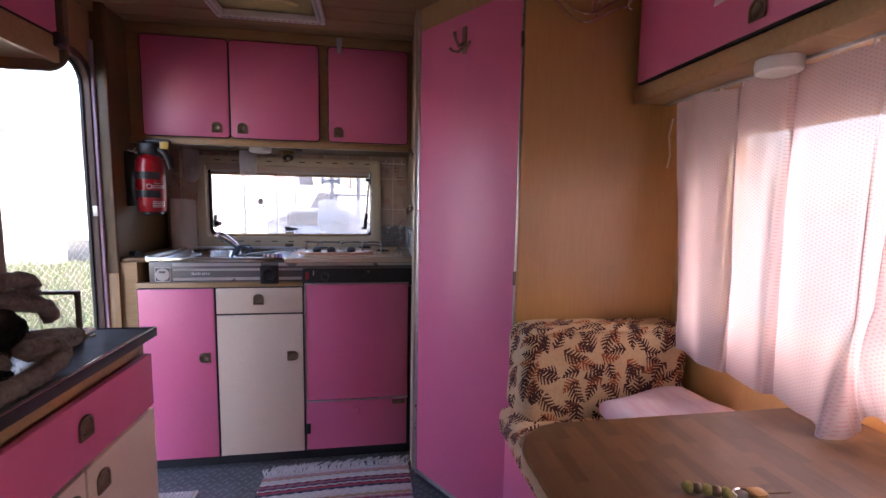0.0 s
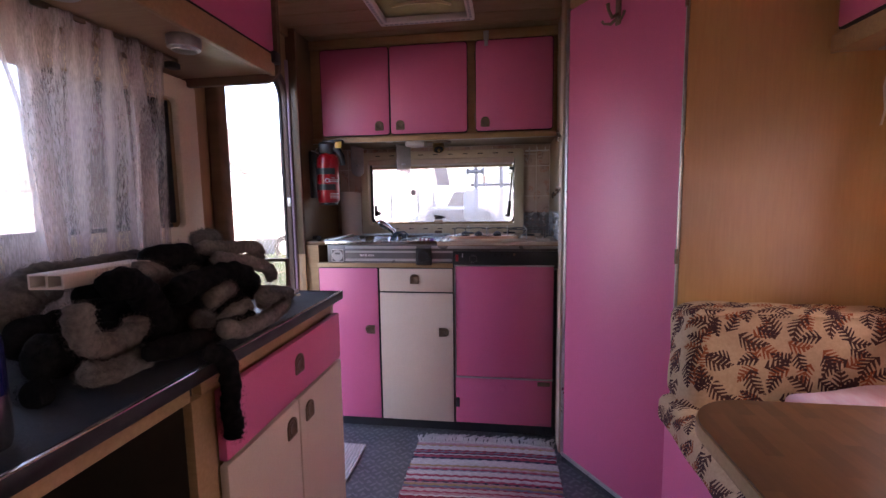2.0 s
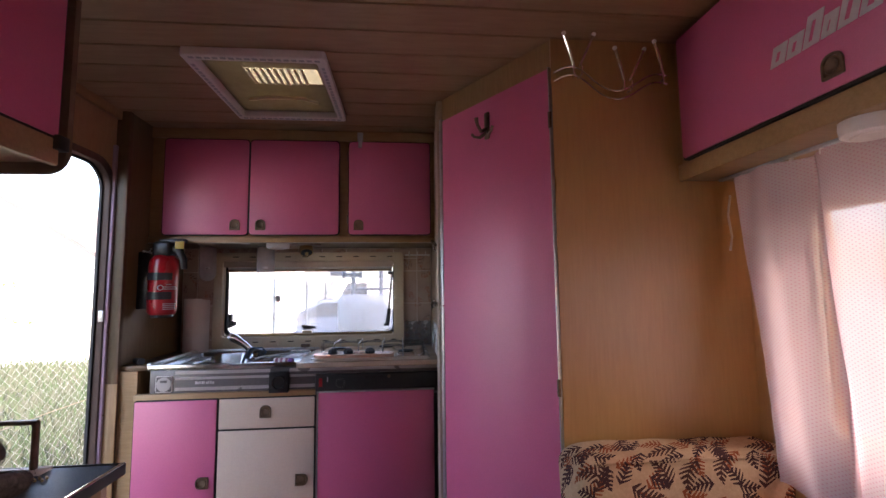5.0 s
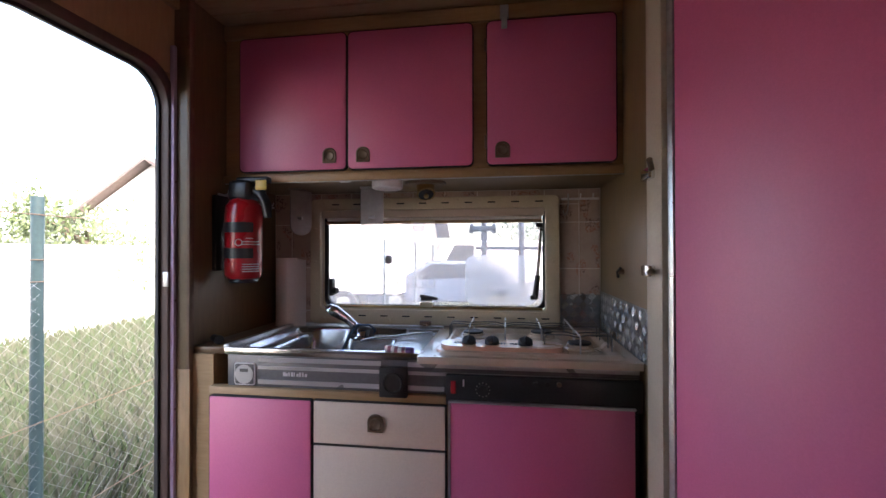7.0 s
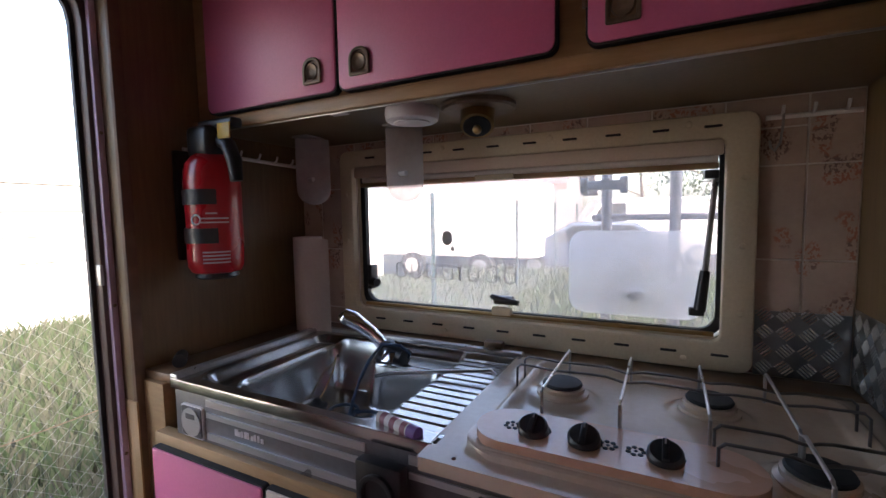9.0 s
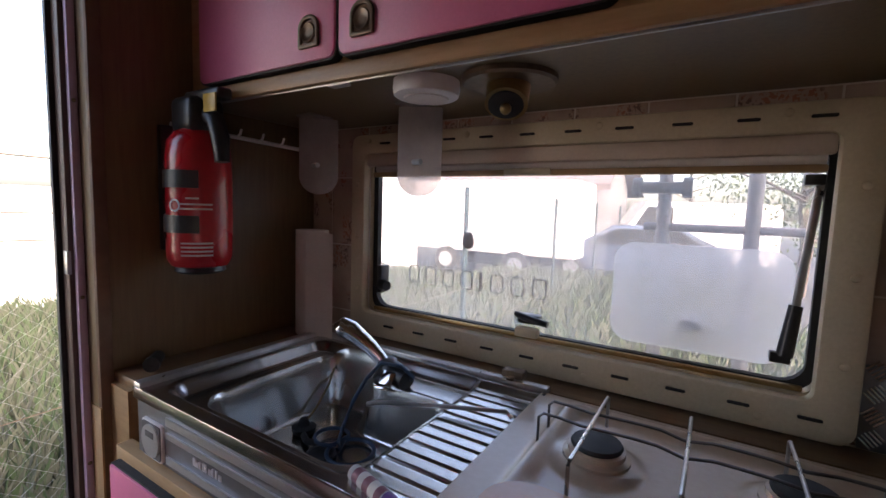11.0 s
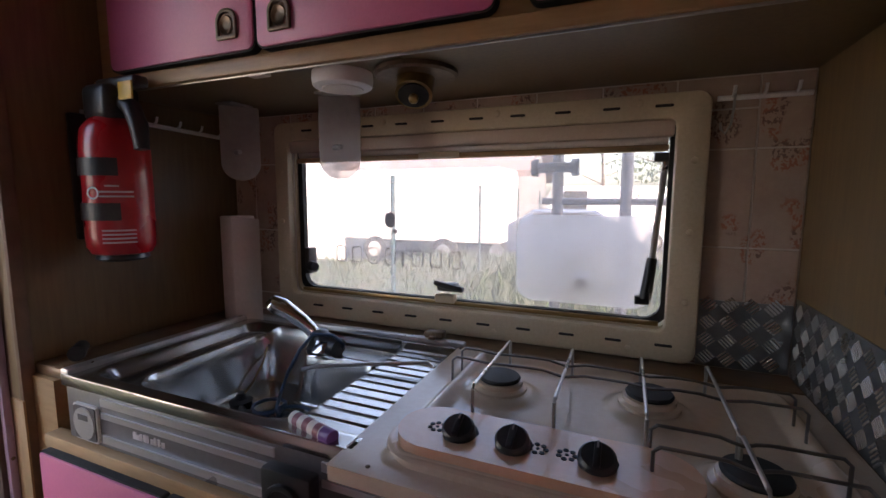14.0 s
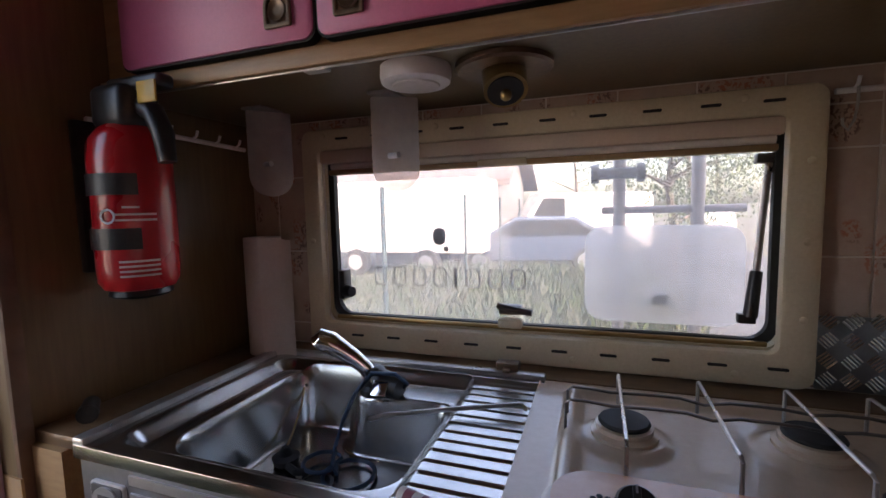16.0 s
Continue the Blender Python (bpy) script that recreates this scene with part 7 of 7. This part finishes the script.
def vehicle(name, at, turn, L, W, H, paint, label, van):
    v = thing(name, (at[0], at[1], GZ), label, "van" if van else "car")
    m = Matrix.Translation((at[0], at[1], GZ + 0.02)) @ Matrix.Rotation(radians(turn), 4, "Z")
    hl = L / 2
    if van:
        o = [(-hl, 0.3), (hl, 0.3), (hl, 0.85), (hl - 0.25, 1.0), (hl - 0.95, H), (-hl + 0.1, H), (-hl, H - 0.2)]
        g = [(hl - 0.45, 1.02), (hl - 0.98, H - 0.16), (hl - 1.7, H - 0.16), (hl - 1.7, 1.02)]
    else:
        o = [(-hl, 0.3), (hl, 0.3), (hl, 0.7), (hl - 1.0, 0.92), (hl - 1.7, H), (-hl + 1.0, H), (-hl + 0.25, 0.95), (-hl, 0.85)]
        g = [(hl - 1.15, 0.95), (hl - 1.78, H - 0.08), (-hl + 1.05, H - 0.08), (-hl + 0.45, 0.95)]
    part("body", turned(slab(B(), "y", o, -W / 2, W / 2, 0.06, 3), m), paint, v)
    for s in (-1, 1):
        part("side_window", turned(slab(B(), "y", g, s * (W / 2 - 0.01), s * (W / 2 + 0.006)), m), BLACK, v)
        for x in (-hl + 0.75, hl - 0.8):
            wh = part("wheel", turned(rod(B(), (x, s * (W / 2 - 0.18), 0.31), (x, s * (W / 2 + 0.01), 0.31), 0.31, n=24), m), RUBBER, v)
            part("rim", turned(rod(B(), (x, s * (W / 2 + 0.01), 0.31), (x, s * (W / 2 + 0.02), 0.31), 0.2, n=20), m), ALU, wh)
        part("headlight", turned(box(B(), hl - 0.06, hl + 0.02, s * W * 0.3, s * W * 0.45, 0.6, 0.75, 0.02), m), CHROME, v)


vehicle("parked_van", (-0.9, 17.5), 200, 4.6, 1.9, 2.1, CARWHITE, "white van parked beside the lane", True)
vehicle("parked_car", (-1.9, 13.6), 190, 4.2, 1.75, 1.42, CARBLUE, "dark blue car parked behind the fence", False)
vehicle("parked_car", (5.6, 30), 95, 4.2, 1.75, 1.45, CARWHITE, "white car parked far down the lane", False)


def tree(name, x, y, h, spread, seed, label, n=5200):
    rt = random.Random(seed)
    t = thing(name, (x, y, GZ), label, "tree")
    bm = B()
    tube(bm, [(x, y, GZ), (x + 0.1, y, GZ + h * 0.25), (x - 0.05, y + 0.1, GZ + h * 0.5), (x, y, GZ + h * 0.85)], [0.16, 0.12, 0.08, 0.02], 10)
    tips = []
    for k in range(14):
        a = rt.uniform(0, math.tau)
        z = GZ + h * rt.uniform(0.25, 0.8)
        r = spread * rt.uniform(0.4, 1.0) * (1.15 - abs((z - GZ) / h - 0.5))
        e = Vector((x + r * math.cos(a), y + r * math.sin(a), z + r * rt.uniform(0.1, 0.6)))
        tube(bm, [(x, y, z), ((x + e.x) / 2, (y + e.y) / 2, (z + e.z) / 2 + 0.1), e], [0.05, 0.03, 0.01], 6)
        tips.append(e)
    part("trunk", bm, BARK, t)
    bm = B()
    for k in range(n):
        c = tips[rt.randrange(len(tips))]
        p = c + Vector((rt.gauss(0, 1), rt.gauss(0, 1), rt.gauss(0, 0.8))) * spread * 0.26
        q = Euler((rt.uniform(0, 3), rt.uniform(0, 3), rt.uniform(0, 6))).to_matrix()
        s = rt.uniform(0.03, 0.07)
        vs = [bm.verts.new(p + q @ Vector(w)) for w in ((-s, 0, 0), (0, -s * 0.5, 0), (s, 0, 0.2 * s), (0, s * 0.5, 0))]
        bm.faces.new(vs)
    part("crown", bm, LEAF, t, sharp=180)


tree("tree", 1.6, 14, 4.2, 1.7, 1, "leafy green tree beside the lane")
tree("tree", 3.4, 22, 6.0, 2.4, 2, "leafy green tree down the lane")
tree("tree", -8.4, 8.6, 2.5, 1.2, 3, "green bush-like tree behind the boundary wall")
tree("tree", 7.5, 36, 9, 3.6, 5, "tall tree far down the lane")
tree("tree", -1.6, 34, 9, 3.4, 6, "tall tree far down the lane")

# carrier on the caravan's rear, seen through the kitchen window
cr = thing("rear_carrier", (-0.1, 2.60, 0.95), "grey tube carrier frame fixed behind the rear window", "carrier")
CARRIER = surf("carrier_tube", (0.17, 0.16, 0.17), (0.24, 0.23, 0.24), 0.45, metal=0.3, bump=0.03)
for x in (-0.115, 0.035):
    part("upright", tube(B(), [(x, 2.62, 0.3), (x, 2.62, 1.29), (x, 2.60, 1.45), (x, 2.50, 1.55)], 0.013, 12), CARRIER, cr)
part("cross_tube", rod(B(), (-0.15, 2.62, 1.20), (0.12, 2.62, 1.20), 0.008, n=12), CARRIER, cr)
part("cross_tube", rod(B(), (-0.15, 2.62, 0.50), (0.12, 2.62, 0.50), 0.011, n=12), CARRIER, cr)
part("clamp", rod(B(), (-0.160, 2.605, 1.278), (-0.075, 2.605, 1.278), 0.012, n=12), BLACK, cr)
for x in (-0.165, -0.075):
    part("clamp_knob", rod(B(), (x - 0.008, 2.605, 1.278), (x + 0.008, 2.605, 1.278), 0.02, n=14), BLACK, cr)
bp = thing("milky_plate", (-0.045, 2.51, 0.98), "milky white rounded plastic plate behind the window", "plate")
part("plate", slab(B(), "y", rounded(-0.182, 0.090, 0.985, 1.172, 0.035, 8), 2.500, 2.506, 0.001), MILK, bp)
part("bracket", box(B(), -0.06, -0.03, 2.507, 2.605, 1.02, 1.04, 0.003), CARRIER, bp)

# ---- wall tiles of the kitchen ----
tw, tz = 0.118, 0.162
z = 1.126 - 2 * tz
cols = [0.225 - tw * k for k in range(-1, 11)]
tile_mesh = {}
while z < 1.40:
    for x in cols:
        x0, x1, z0, z1 = max(x, -0.905), min(x + tw, 0.296), max(z, 0.919), min(z + tz, 1.404)
        if x1 - x0 < 0.008 or z1 - z0 < 0.008:
            continue
        if x0 > -0.75 and x1 < 0.15 and z0 > 0.925 and z1 < 1.378:
            continue
        # keep clear of the window opening
        pieces = [(x0, x1, z0, z1)]
        if x0 < 0.118 and x1 > -0.715 and z0 < 1.352 and z1 > 0.972:
            pieces = []
            if z1 > 1.352:
                pieces.append((x0, x1, 1.352, z1))
            elif z0 < 0.972:
                pieces.append((x0, x1, z0, 0.972))
            if x1 > 0.118:
                pieces.append((0.118, x1, max(z0, 0.972), min(z1, 1.352)))
            if x0 < -0.715:
                pieces.append((x0, -0.715, max(z0, 0.972), min(z1, 1.352)))
        for a, b, c, e in pieces:
            if b - a < 0.006 or e - c < 0.006:
                continue
            bm = box(B(), a + 0.0015, b - 0.0015, 2.4072, 2.4099, c + 0.0015, e - 0.0015, 0.0008, 1)
            part("tile", bm, TILE, wall_rear)
    z += tz
